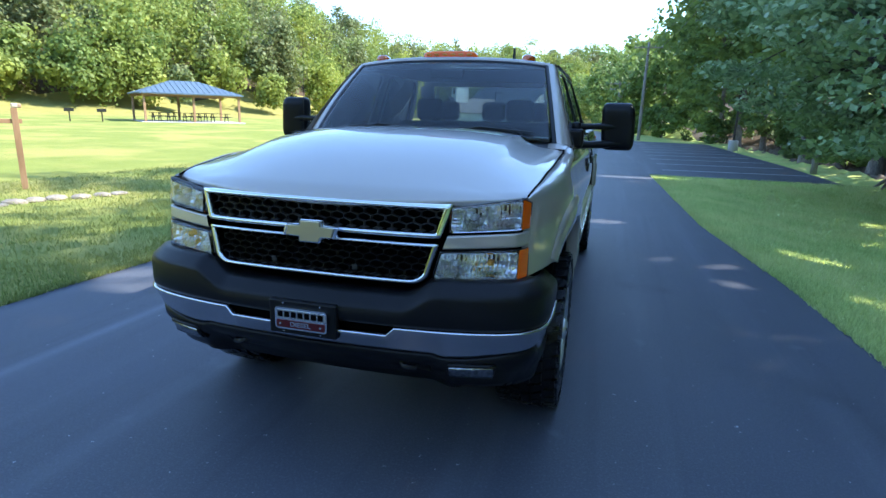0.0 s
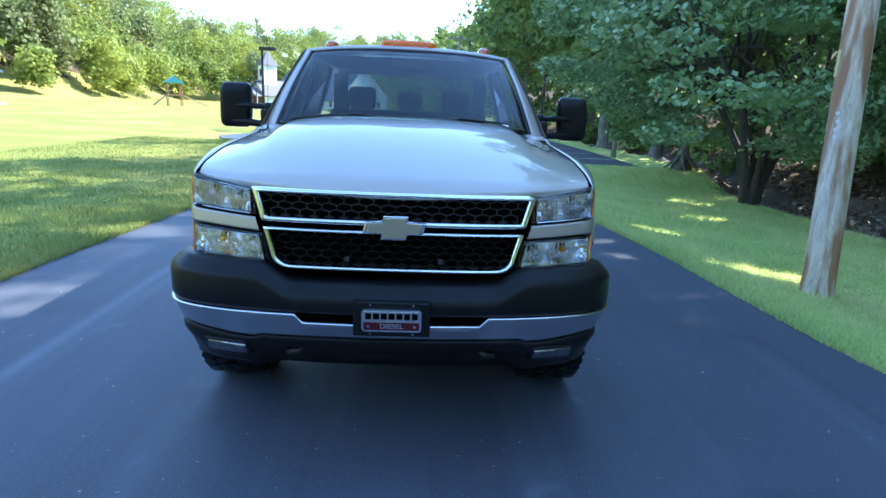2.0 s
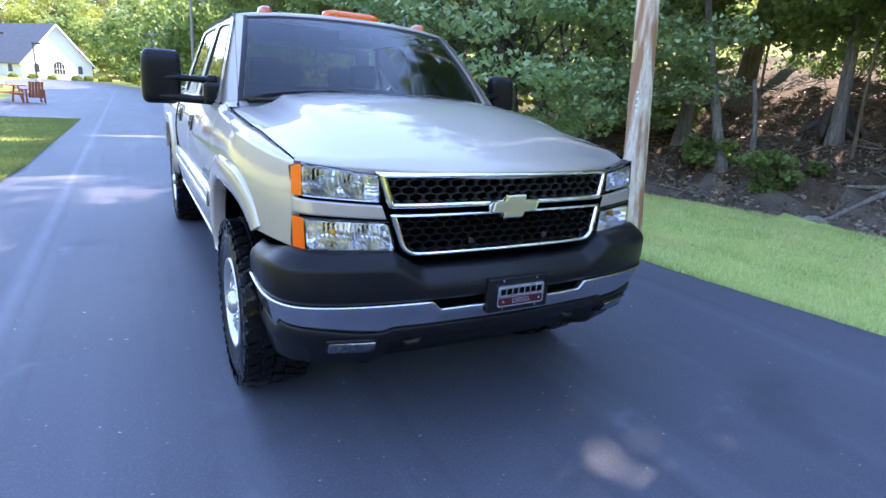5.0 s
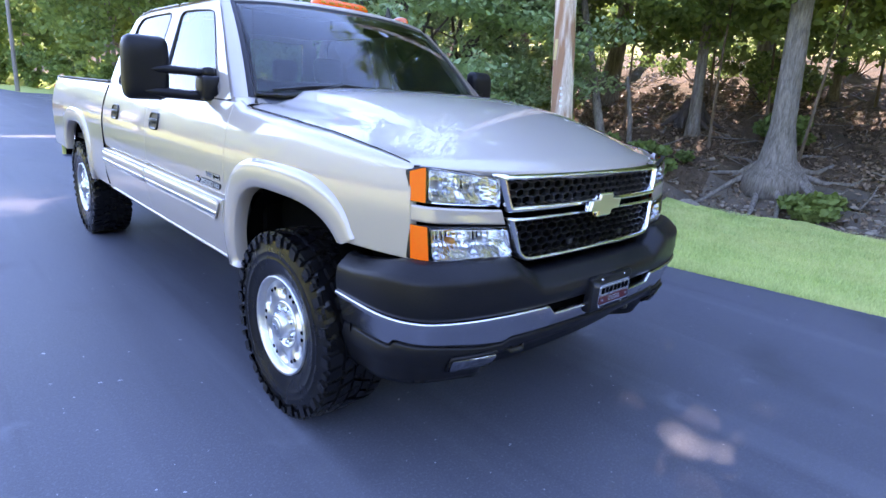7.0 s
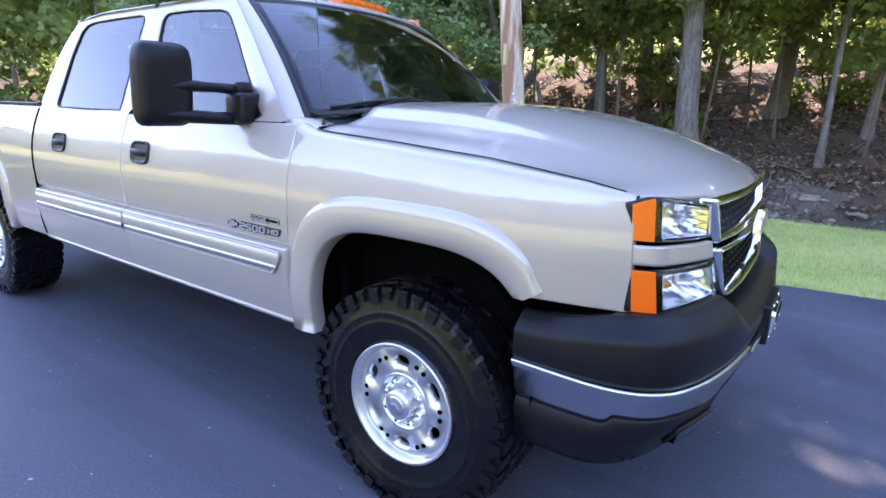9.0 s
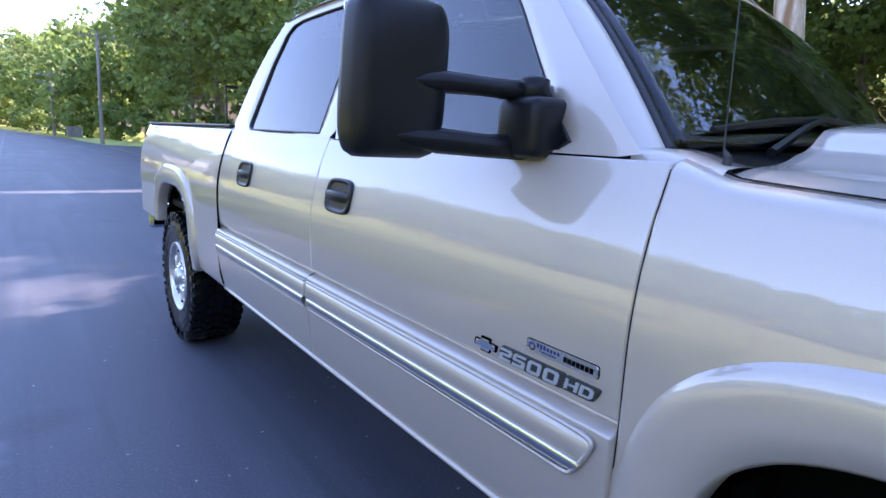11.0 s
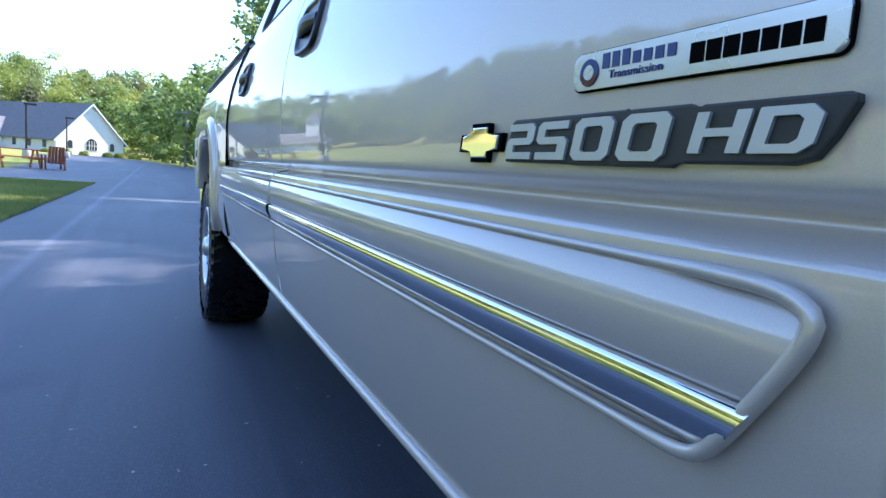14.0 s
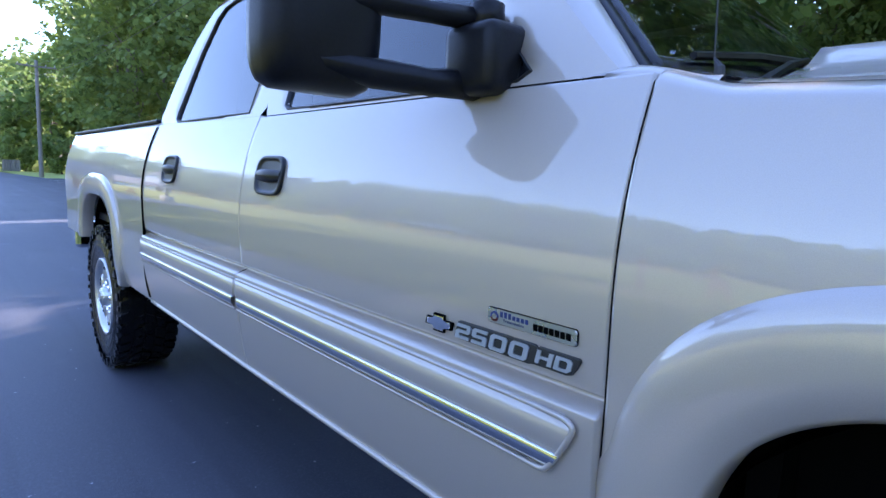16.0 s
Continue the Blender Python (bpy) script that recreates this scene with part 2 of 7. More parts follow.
def to_mesh(name, bm, smooth=False):
    me = bpy.data.meshes.new(name)
    bmesh.ops.recalc_face_normals(bm, faces=bm.faces)
    bm.to_mesh(me)
    bm.free()
    if smooth:
        for p in me.polygons:
            p.use_smooth = True
    return me


def part(name, data, material, parent=None, label="", smooth=False):
    """Links a bmesh or mesh as one object under its thing."""
    me = to_mesh(name, data, smooth) if isinstance(data, bmesh.types.BMesh) else data
    me.materials.append(material)
    ob = new(name, me)
    if parent is not None:
        ob.parent = parent
    return tagged(ob, label) if label else ob


def thing(name, label, category, at=(0, 0, 0), turn=0.0, group="", kind=""):
    ob = new(name)
    ob.empty_display_size = 0.2
    ob.matrix_world = pose(*at, 0, 0, turn)
    return tagged(ob, label, category, group, kind)


def box(bm, x0, x1, y0, y1, z0, z1, bevel=0.0, m=None, seg=2):
    r = bmesh.ops.create_cube(bm, size=1.0)
    mat = Matrix.Translation(((x0 + x1) / 2, (y0 + y1) / 2, (z0 + z1) / 2)) @ Matrix.Diagonal((x1 - x0, y1 - y0, z1 - z0, 1))
    bmesh.ops.transform(bm, matrix=mat, verts=r["verts"])
    if bevel:
        es = list({e for v in r["verts"] for e in v.link_edges})
        r = bmesh.ops.bevel(bm, geom=es, offset=bevel, segments=seg, affect="EDGES", profile=0.5)
        vs = list({v for f in r["faces"] for v in f.verts} | {v for v in bm.verts if v.is_valid and v in r["verts"]})
    else:
        vs = r["verts"]
    if m is not None:
        bmesh.ops.transform(bm, matrix=m, verts=vs)
    return bm


def box_bm(*a, **k):
    return box(bmesh.new(), *a, **k)


def tube_arrays(pts, radii, sides=8, cap=True, squash=None):
    """Rings round a polyline: vertices and quads."""
    pts = [Vector(p) for p in pts]
    V, Fq = [], []
    up = None
    for i, p in enumerate(pts):
        d = (pts[min(i + 1, len(pts) - 1)] - pts[max(i - 1, 0)]).normalized()
        a = up if up is not None else (Vector((0, 0, 1)) if abs(d.z) < 0.9 else Vector((1, 0, 0)))
        u = (a - d * a.dot(d)).normalized()
        up = u
        w = d.cross(u)
        for k in range(sides):
            th = 2 * math.pi * k / sides
            V.append(p + (u * math.cos(th) + w * math.sin(th)) * radii[i])
    for i in range(len(pts) - 1):
        for k in range(sides):
            a, b = i * sides + k, i * sides + (k + 1) % sides
            Fq.append((a, b, b + sides, a + sides))
    return V, Fq


def tube(bm, pts, radii, sides=8, cap=True):
    if not isinstance(radii, (list, tuple)):
        radii = [radii] * len(pts)
    V, Fq = tube_arrays(pts, radii, sides)
    vs = [bm.verts.new(v) for v in V]
    for f in Fq:
        bm.faces.new([vs[i] for i in f])
    if cap:
        bm.faces.new(list(reversed(vs[:sides])))
        bm.faces.new(vs[-sides:])
    return bm


def tube_bm(*a, **k):
    return tube(bmesh.new(), *a, **k)


def prism(bm, outline, axis, a, b):
    """An outline (2D) pushed from a to b along an axis: 'x' takes (y, z), 'y' takes (x, z), 'z' takes (x, y)."""
    def at(p, d):
        return {"x": (d, p[0], p[1]), "y": (p[0], d, p[1]), "z": (p[0], p[1], d)}[axis]
    v0 = [bm.verts.new(at(p, a)) for p in outline]
    v1 = [bm.verts.new(at(p, b)) for p in outline]
    n = len(outline)
    for i in range(n):
        bm.faces.new((v0[i], v0[(i + 1) % n], v1[(i + 1) % n], v1[i]))
    bm.faces.new(v0)
    bm.faces.new(list(reversed(v1)))
    return bm


def prism_bm(*a):
    return prism(bmesh.new(), *a)


def grid_mesh(name, P, closed_u=False, smooth=True, flip=False):
    """P: array (nu, nv, 3) of points -> a quad sheet."""
    P = np.asarray(P, dtype=np.float32)
    nu, nv, _ = P.shape
    idx = np.arange(nu * nv).reshape(nu, nv)
    a = idx if closed_u is False else np.vstack([idx, idx[:1]])
    q = np.stack([a[:-1, :-1], a[1:, :-1], a[1:, 1:], a[:-1, 1:]], axis=-1).reshape(-1, 4)
    if flip:
        q = q[:, ::-1]
    return mesh_np(name, P.reshape(-1, 3), q, smooth)
# ---- ground ----
BANK_X = (-4000, 3.1, 4.4, 6.0, 8.2, 8.8, 9.6, 10.4, 14.0, 20.0, 27.0, 34.0, 60.0, 4000)
BANK_Z = (0, 0.0, -0.20, -0.28, -0.36, -0.62, -0.52, 0.10, 1.20, 3.00, 5.00, 5.80, 9.0, 60.0)


def smooth(a, b, v):
    t = np.clip((v - a) / (b - a), 0, 1)
    return t * t * (3 - 2 * t)


def wood_edge(az):
    """How far off the foot of the wooded hill lies, by compass angle in degrees (0: along the road, left positive)."""
    # past 145 either way the unseen woods are added close, to cut sky light
    return np.interp(az, (-180, -150, -120, -90, -20, 0, 12, 22, 32, 45, 60, 90, 120, 145, 160, 180), (30, 32, 46, 60, 150, 150, 150, 135, 95, 84, 78, 74, 70, 44, 32, 30))


def creek_shift(y):
    """How far the creek line bends out from its usual place."""
    return 1.0 * smooth(10, 18, y) + 1.1 * smooth(8, 3, y) - 6.0 * smooth(45, 80, y)


def height(x, y):
    x, y = np.asarray(x, float), np.asarray(y, float)
    r = np.hypot(x, y)
    az = np.degrees(np.arctan2(-x, y))
    shift = creek_shift(y)
    bank = np.interp(x - shift * smooth(4.2, 8.0, x), BANK_X, BANK_Z)
    flat = smooth(12, 15, y) * smooth(9.5, 8.2, x - shift)
    bank = np.where(x > 0, bank * (1 - flat), 0)
    e = wood_edge(az)
    left = np.where(x < 0, 0.012 * np.clip(-x - 6, 0, 60) * smooth(6, 20, -x) , 0)
    hill = np.clip(r - e + 12, 0, 90) * (0.19 + 0.08 * smooth(18, 34, np.abs(az))) * smooth(-12, 25, r - e)
    hill = np.where((x > 3) & (y < 120), 0, hill)
    far = np.clip(r - 500, 0, 4000) * 0.0
    return bank + left + hill + far


xs = np.unique(np.round(np.concatenate([np.linspace(-3000, -300, 8), np.linspace(-300, -60, 30), np.linspace(-60, -12, 30), np.linspace(-12, -3.4, 24),
                                        [-3.3, -3.0, 0, 2.6, 3.05], np.linspace(3.2, 14, 60), np.linspace(14, 60, 40), np.linspace(60, 300, 20),
                                        np.linspace(300, 3000, 8)]), 2))
ys = np.unique(np.round(np.concatenate([np.linspace(-3000, -300, 8), np.linspace(-300, -30, 24), np.linspace(-30, 40, 110), np.linspace(40, 300, 60),
                                        np.linspace(300, 3000, 8)]), 2))
GX, GY = np.meshgrid(xs, ys, indexing="ij")
GZ = height(GX, GY)
rough = np.random.default_rng(5).normal(0, 1, GX.shape)
on_bank = smooth(8.4, 9.2, GX) * smooth(70, 40, GX) * smooth(-60, -40, GY) * smooth(60, 40, GY)
GZ = GZ + rough * (0.06 * on_bank + 0.012 * smooth(3.3, 4, np.abs(GX)) * (np.hypot(GX, GY) < 60))
GZ = np.where((GX > -3.25) & (GX < 3.0) & (GY < 60) | ((GX < 8) & (GX > -20) & (GY > np.where(GX > 0, 15.4, 18)) & (GY < 118) & (np.hypot(GX, GY) < 122)), GZ - 0.05, GZ)
ground_mesh = grid_mesh("ground", np.stack([GX, GY, GZ], -1))
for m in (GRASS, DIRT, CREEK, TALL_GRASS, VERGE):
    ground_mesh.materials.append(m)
mid_x = (GX[:-1, :-1] + GX[1:, 1:]).ravel() / 2
mid_y = (GY[:-1, :-1] + GY[1:, 1:]).ravel() / 2
shift = creek_shift(np.minimum(mid_y, 44))
wob = 0.35 * np.sin(mid_y * 0.9) + 0.25 * np.sin(mid_y * 2.3 + 1)
which = np.zeros(len(mid_x), dtype=np.int32)
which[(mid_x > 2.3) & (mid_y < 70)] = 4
which[(mid_x - shift > 8.3 + wob * 0.6)] = 2
which[(mid_x - shift > 10.3 + wob)] = 1
which[(mid_x > 23.5 + wob) & (mid_y < 60)] = 0
past_edge = np.hypot(mid_x, mid_y) - wood_edge(np.degrees(np.arctan2(-mid_x, mid_y)))
which[(past_edge > -11) & (mid_x < 0)] = 3
which[past_edge > 10] = 1
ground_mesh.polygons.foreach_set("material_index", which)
ground = tagged(new("ground", ground_mesh), "mown grass field with a stony creek and wooded bank", "ground", kind="structure")


def road_sheet(name, outline, z, label):
    bm = bmesh.new()
    prism(bm, outline, "z", z - 0.06, z)
    ob = part(name, bm, ASPHALT)
    return tagged(ob, label, "road", kind="structure")


road_sheet("road", [(-3.35, -22), (3.55, -22), (3.42, -1), (3.1, 1.6), (2.98, 4), (2.64, 7.2), (2.40, 15.5), (7.3, 15.5), (7.6, 22), (7.8, 42), (3.2, 44), (1.6, 62), (-3, 95),
                    (-7, 106), (-16, 101), (-12, 70), (-7.2, 45), (-6.2, 27.2), (-7.3, 25.4), (-8.1, 24.0), (-8.3, 22.4), (-7.6, 20.7), (-2.75, 20.2), (-2.9, 9), (-3.3, 3), (-3.35, 0)],
           0.0, "dark freshly sealed asphalt lane widening into parking")
line = part("parking_line", box_bm(0, 4.3, -0.05, 0.05, 0.001, 0.005), PAINT_LINE)
tagged(line, "white painted stall line on dark asphalt", "road marking", "parking lines")
line.matrix_world = pose(2.9, 17.6, 0, 0, 0, 4)
for i in range(1, 9):
    copy_thing(line, pose(2.9, 17.6 + 2.75 * i, 0, 0, 0, 4))
# ---- trees ----
def leaf_arrays(centres, length, width, rng, up=0.6):
    """Kite-shaped leaves at the centres, tilted by chance round an upward lean."""
    n = len(centres)
    nrm = rng.normal(0, 1, (n, 3))
    nrm /= np.linalg.norm(nrm, axis=1, keepdims=True) + 1e-9
    nrm[:, 2] = nrm[:, 2] * (1 - up) + up
    nrm /= np.linalg.norm(nrm, axis=1, keepdims=True) + 1e-9
    a = rng.normal(0, 1, (n, 3))
    u = np.cross(nrm, a)
    u /= np.linalg.norm(u, axis=1, keepdims=True) + 1e-9
    v = np.cross(nrm, u)
    s = rng.uniform(0.7, 1.3, (n, 1))
    L, W = length * s, width * s
    P = np.stack([centres - u * L * 0.5, centres + v * W * 0.5 - u * L * 0.05, centres + u * L * 0.5, centres - v * W * 0.5 - u * L * 0.05], 1)
    return P.reshape(-1, 3)


def leaf_mesh(name, centres, length, width, rng, up=0.6):
    P = leaf_arrays(centres, length, width, rng, up)
    return mesh_np(name, P, np.arange(len(P)).reshape(-1, 4))


def crown_points(rng, clumps, per, spread, flat=0.6):
    """Points gathered round clump centres (n, 3), thinner towards each clump's heart."""
    k = len(clumps)
    d = rng.normal(0, 1, (k, per, 3))
    d /= np.linalg.norm(d, axis=2, keepdims=True)
    rad = rng.uniform(0.25, 1.0, (k, per, 1)) ** 0.6
    sp = spread * rng.uniform(0.6, 1.35, (k, 1, 1))
    pts = clumps[:, None, :] + d * rad * sp * np.array([1, 1, flat])
    return pts.reshape(-1, 3)


def clump_centres(rng, n, base, rx, ry, rz, hollow=0.45):
    d = rng.normal(0, 1, (n, 3))
    d /= np.linalg.norm(d, axis=1, keepdims=True)
    r = rng.uniform(hollow, 1.0, (n, 1)) ** 0.7
    wob = 1 + 0.22 * np.sin(d[:, :1] * 5 + d[:, 2:] * 4 + rng.uniform(0, 6)) + 0.12 * np.sin(d[:, 1:2] * 9)
    return np.array(base) + d * r * wob * np.array([rx, ry, rz])


def limb_paths(rng, trunk, clumps, limbs):
    """Bent lines from the upper trunk out to the clumps."""
    out = []
    for c in clumps[:limbs]:
        s = rng.uniform(0.69, 1.0)
        i = min(int(s * (len(trunk) - 1)), len(trunk) - 2)
        a = Vector(trunk[i]).lerp(Vector(trunk[i + 1]), s * (len(trunk) - 1) - i)
        b = Vector(c)
        m1 = a.lerp(b, 0.4) + Vector((rng.uniform(-.2, .2), rng.uniform(-.2, .2), 0.25))
        m2 = a.lerp(b, 0.75) + Vector((rng.uniform(-.2, .2), rng.uniform(-.2, .2), 0.15))
        out.append([a, m1, m2, b])
    return out


# openings in the canopy through which sun reaches lane and verge: ground spot and half sizes
CANOPY_GAPS = ((0.4, 14.5, 2.8, 0.34), (-4.2, 13.2, 1.4, 0.3), (1.15, 7.0, 0.38, 0.16), (1.75, 4.8, 0.26, 0.12), (2.45, 4.65, 0.16, 0.08), (2.47, 3.9, 0.15, 0.08), (2.0, 13.3, 0.5, 0.12), (-2.75, 2.0, 0.55, 0.35), (-3.1, 4.4, 0.4, 0.3),
               (-2.2, 7.9, 0.8, 0.16), (3.95, 5.8, 0.6, 0.2), (4.3, 4.0, 0.7, 0.22), (5.7, 8.0, 0.5, 0.2), (6.6, 10.2, 0.5, 0.3))


def gapped(pts, at):
    """Leaves, without those that would stand in the way of the sun over an opening."""
    w = pts + np.array(at)
    gx, gy = w[:, 0] - SUN.x / SUN.z * w[:, 2], w[:, 1] - SUN.y / SUN.z * w[:, 2]
    keep = np.ones(len(pts), dtype=bool)
    for x, y, rx, ry in CANOPY_GAPS:
        keep &= ((gx - x) / (rx + 0.08)) ** 2 + ((gy - y) / (ry + 0.08)) ** 2 > 1
    return pts[keep]


def tree(name, label, at, h, crown_low, rx, ry, r_trunk, lean=(0, 0), clumps=70, per=130, leaf=(0.17, 0.12), spread=0.9, seed=1, bark=BARK, leafmat=None,
         flare=1.6, flat=0.6, group="", limbs=9, sink=0.3):
    """A tapered trunk with limbs and a crown of many separate leaves."""
    rng = np.random.default_rng(seed)
    z0 = float(height(at[0], at[1])) if len(at) < 3 else at[2]
    t = thing(name, label, "tree", (at[0], at[1], z0), group=group)
    bend = rng.uniform(-0.25, 0.25, 2)
    hs = (-sink, 0.12, 0.45, 1.2, crown_low * 0.6 + 0.8, crown_low + (h - crown_low) * 0.35, h * 0.82)
    trunk = [(lean[0] * z + bend[0] * math.sin(z * 0.5), lean[1] * z + bend[1] * math.sin(z * 0.4), z) for z in hs]
    rad = [r_trunk * k for k in (flare * 1.1, flare, 1 + 0.36 * (flare - 1), 1.0, 0.85, 0.55, 0.15)]
    mid = Vector(trunk[5])
    cl = clump_centres(rng, clumps, (mid.x, mid.y, (h + crown_low) / 2), rx, ry, (h - crown_low) / 2)
    part("trunk", tube_bm(trunk, rad, 12), bark, t, smooth=True)
    r0 = r_trunk * 0.32
    for q in limb_paths(rng, trunk, cl, limbs):
        part("limb", tube_bm(q, [r0, r0 * 0.65, r0 * 0.4, r0 * 0.15], 6), bark, t, smooth=True)
    part("crown", leaf_mesh("crown", gapped(crown_points(rng, cl, per, spread, flat), (at[0], at[1], z0)), leaf[0], leaf[1], rng), leafmat or LEAF_WOOD, t)
    return t


# the spreading tree by the creek: several stems, foliage in level sprays
def dogwood(at, seed=3):
    rng = np.random.default_rng(seed)
    z0 = float(height(at[0], at[1]))
    t = thing("small_tree", "spreading multi-stemmed tree with grey-green leaves beside the creek", "tree", (at[0], at[1], z0))
    cl = clump_centres(rng, 360, (0.2, 0.3, 4.2), 4.2, 4.7, 3.3, 0.72)
    cl = cl[cl[:, 2] > 1.15 + 0.12 * np.hypot(cl[:, 0], cl[:, 1]) * 0.2]
    bm = bmesh.new()
    for k in range(6):
        a = k * 1.05 + 0.3
        top = (math.cos(a) * 1.9, math.sin(a) * 1.9, 3.6 + 0.5 * (k % 3))
        tube(bm, [(0.10 * math.cos(a), 0.10 * math.sin(a), -0.3), (0.16 * math.cos(a), 0.16 * math.sin(a), 0.4), (0.38 * math.cos(a), 0.38 * math.sin(a), 1.2),
                  (1.0 * math.cos(a + .2), 1.0 * math.sin(a + .2), 2.3), top], [0.13, 0.10, 0.085, 0.065, 0.03], 8)
        for c in cl[k * 5:k * 5 + 5]:
            tube(bm, [(1.0 * math.cos(a + .2), 1.0 * math.sin(a + .2), 2.3), Vector(top).lerp(Vector(c), 0.5), c], [0.045, 0.03, 0.01], 5)
    part("trunk", bm, BARK_DARK, t, smooth=True)
    part("crown", leaf_mesh("crown", gapped(crown_points(rng, cl, 240, 0.78, 0.36), (at[0], at[1], z0)), 0.15, 0.085, rng, 0.72), LEAF_BUSH, t)
    return t


dogwood((8.0, 10.6))

# trees along the creek bank
BANK_TREES = ((11.60, 2.80, 16, 3.9, 4.2, 0.25),
              (12.6, 0.2, 9, 1.8, 3.4, 0.07),
              (11.8, 8.6, 15, 2.8, 3.6, 0.17),
              (13.5, 5.6, 15, 2.9, 3.8, 0.14),
              (12.9, -2.6, 15, 2.0, 4.4, 0.10),
              (15.5, 9.6, 17, 3.3, 4.4, 0.28),
              (16.0, 1.5, 17, 3.1, 4.2, 0.22),
              (15.0, -6.0, 16, 2.5, 4.6, 0.2),
              (19.0, 6.0, 17, 3.3, 4.6, 0.24),
              (20.0, -2.5, 16, 3.3, 4.4, 0.2),
              (12.5, 14.5, 17, 2.2, 4.4, 0.22),
              (17.5, 15.5, 18, 2.3, 4.6, 0.25),
              (11.5, -10, 15, 2.2, 4.6, 0.2),
              (21.5, 11.5, 17, 3.3, 4.4, 0.22),
              (23.5, 2.2, 16, 3.3, 4.4, 0.2),
              (18.5, -11, 16, 2.3, 5, 0.24),
              (10.0, -18, 15, 2.2, 5, 0.25),
              (17, -20, 16, 2.2, 5, 0.25),
              (14.2, -0.6, 13, 2.0, 3.4, 0.1),
              (10.84, 6.6, 9, 3.2, 2.6, 0.11),
              (18.0, 3.6, 14, 2.2, 3.6, 0.12),
              (22.5, -7.0, 15, 2.4, 4.2, 0.2),
              (24.5, 6.8, 15, 2.6, 4.2, 0.2))
for i, (x, y, h, low, r, rt) in enumerate(BANK_TREES):
    tree("tree", "tall woodland tree with grey bark on the creek bank" if i else "large grey tree with a flared root base on the creek bank", (x, y), h * 1.25, low, r * 0.95, r * 1.0, rt,
         lean=(-0.03 + 0.02 * (i % 3), 0.02 * ((i % 5) - 2)) if i not in (0, 19) else (0.0, 0.05 if i == 0 else 0.30), clumps=66, per=170 if i in (0, 3, 6, 8) else 112 if i == 20 else 76, leaf=(0.27, 0.19), spread=1.15, flat=0.40, seed=20 + i, flare=2.5 if i == 0 else 1.45, group="creek bank trees")

# saplings whose low leafy boughs hang over the bank
SAPLINGS = ((12.7, 2.72, 6.0, 2.2, 1.5), (14.1, 1.27, 6.5, 2.0, 1.9), (13.2, -0.6, 6.0, 1.9, 1.8), (15.4, 4.4, 6.5, 2.3, 2.0), (13.4, 7.6, 6.0, 2.0, 1.8), (15.6, -2.4, 6.5, 2.0, 2.0),
            (16.6, 6.6, 7.0, 2.2, 2.2), (17.4, 2.4, 7.0, 2.0, 2.2), (13.0, 4.9, 5.5, 2.6, 1.5), (14.6, -4.6, 6.0, 1.8, 2.0), (12.6, 9.9, 5.5, 1.8, 1.7), (18.2, -0.8, 7.0, 2.2, 2.2), (19.4, 4.8, 7.5, 2.4, 2.4))
for i, (x, y, h, low, r) in enumerate(SAPLINGS):
    tree("sapling", "slender sapling with low leafy boughs on the shaded bank", (x, y), h, low, r * 1.15, r * 1.15, 0.034, lean=(0.02 * (i % 3 - 1), 0.03 * (i % 4 - 1.5)), clumps=44, per=95, leaf=(0.17, 0.115), spread=0.62, seed=700 + i,
         bark=TWIG, flare=1.3, flat=0.45, group="saplings", limbs=5)

# the wall of trees along the right of the parking
k = 0
for y in np.arange(17, 62, 5.2):
    for row, x in enumerate((10.6, 15.0)):
        k += 1
        q = np.random.default_rng(100 + k)
        tree("tree", "tall leafy tree in the row beside the parking", (x + q.uniform(-1, 1) - 0.05 * max(0, y - 40), y + q.uniform(-1.5, 1.5)), q.uniform(16, 20) + row * 2, 1.8 + row, 4.1, 4.4, q.uniform(0.14, 0.26),
             clumps=70, per=76, leaf=(0.42, 0.30), spread=1.45, flat=0.40, seed=200 + k, group="roadside trees", limbs=5)


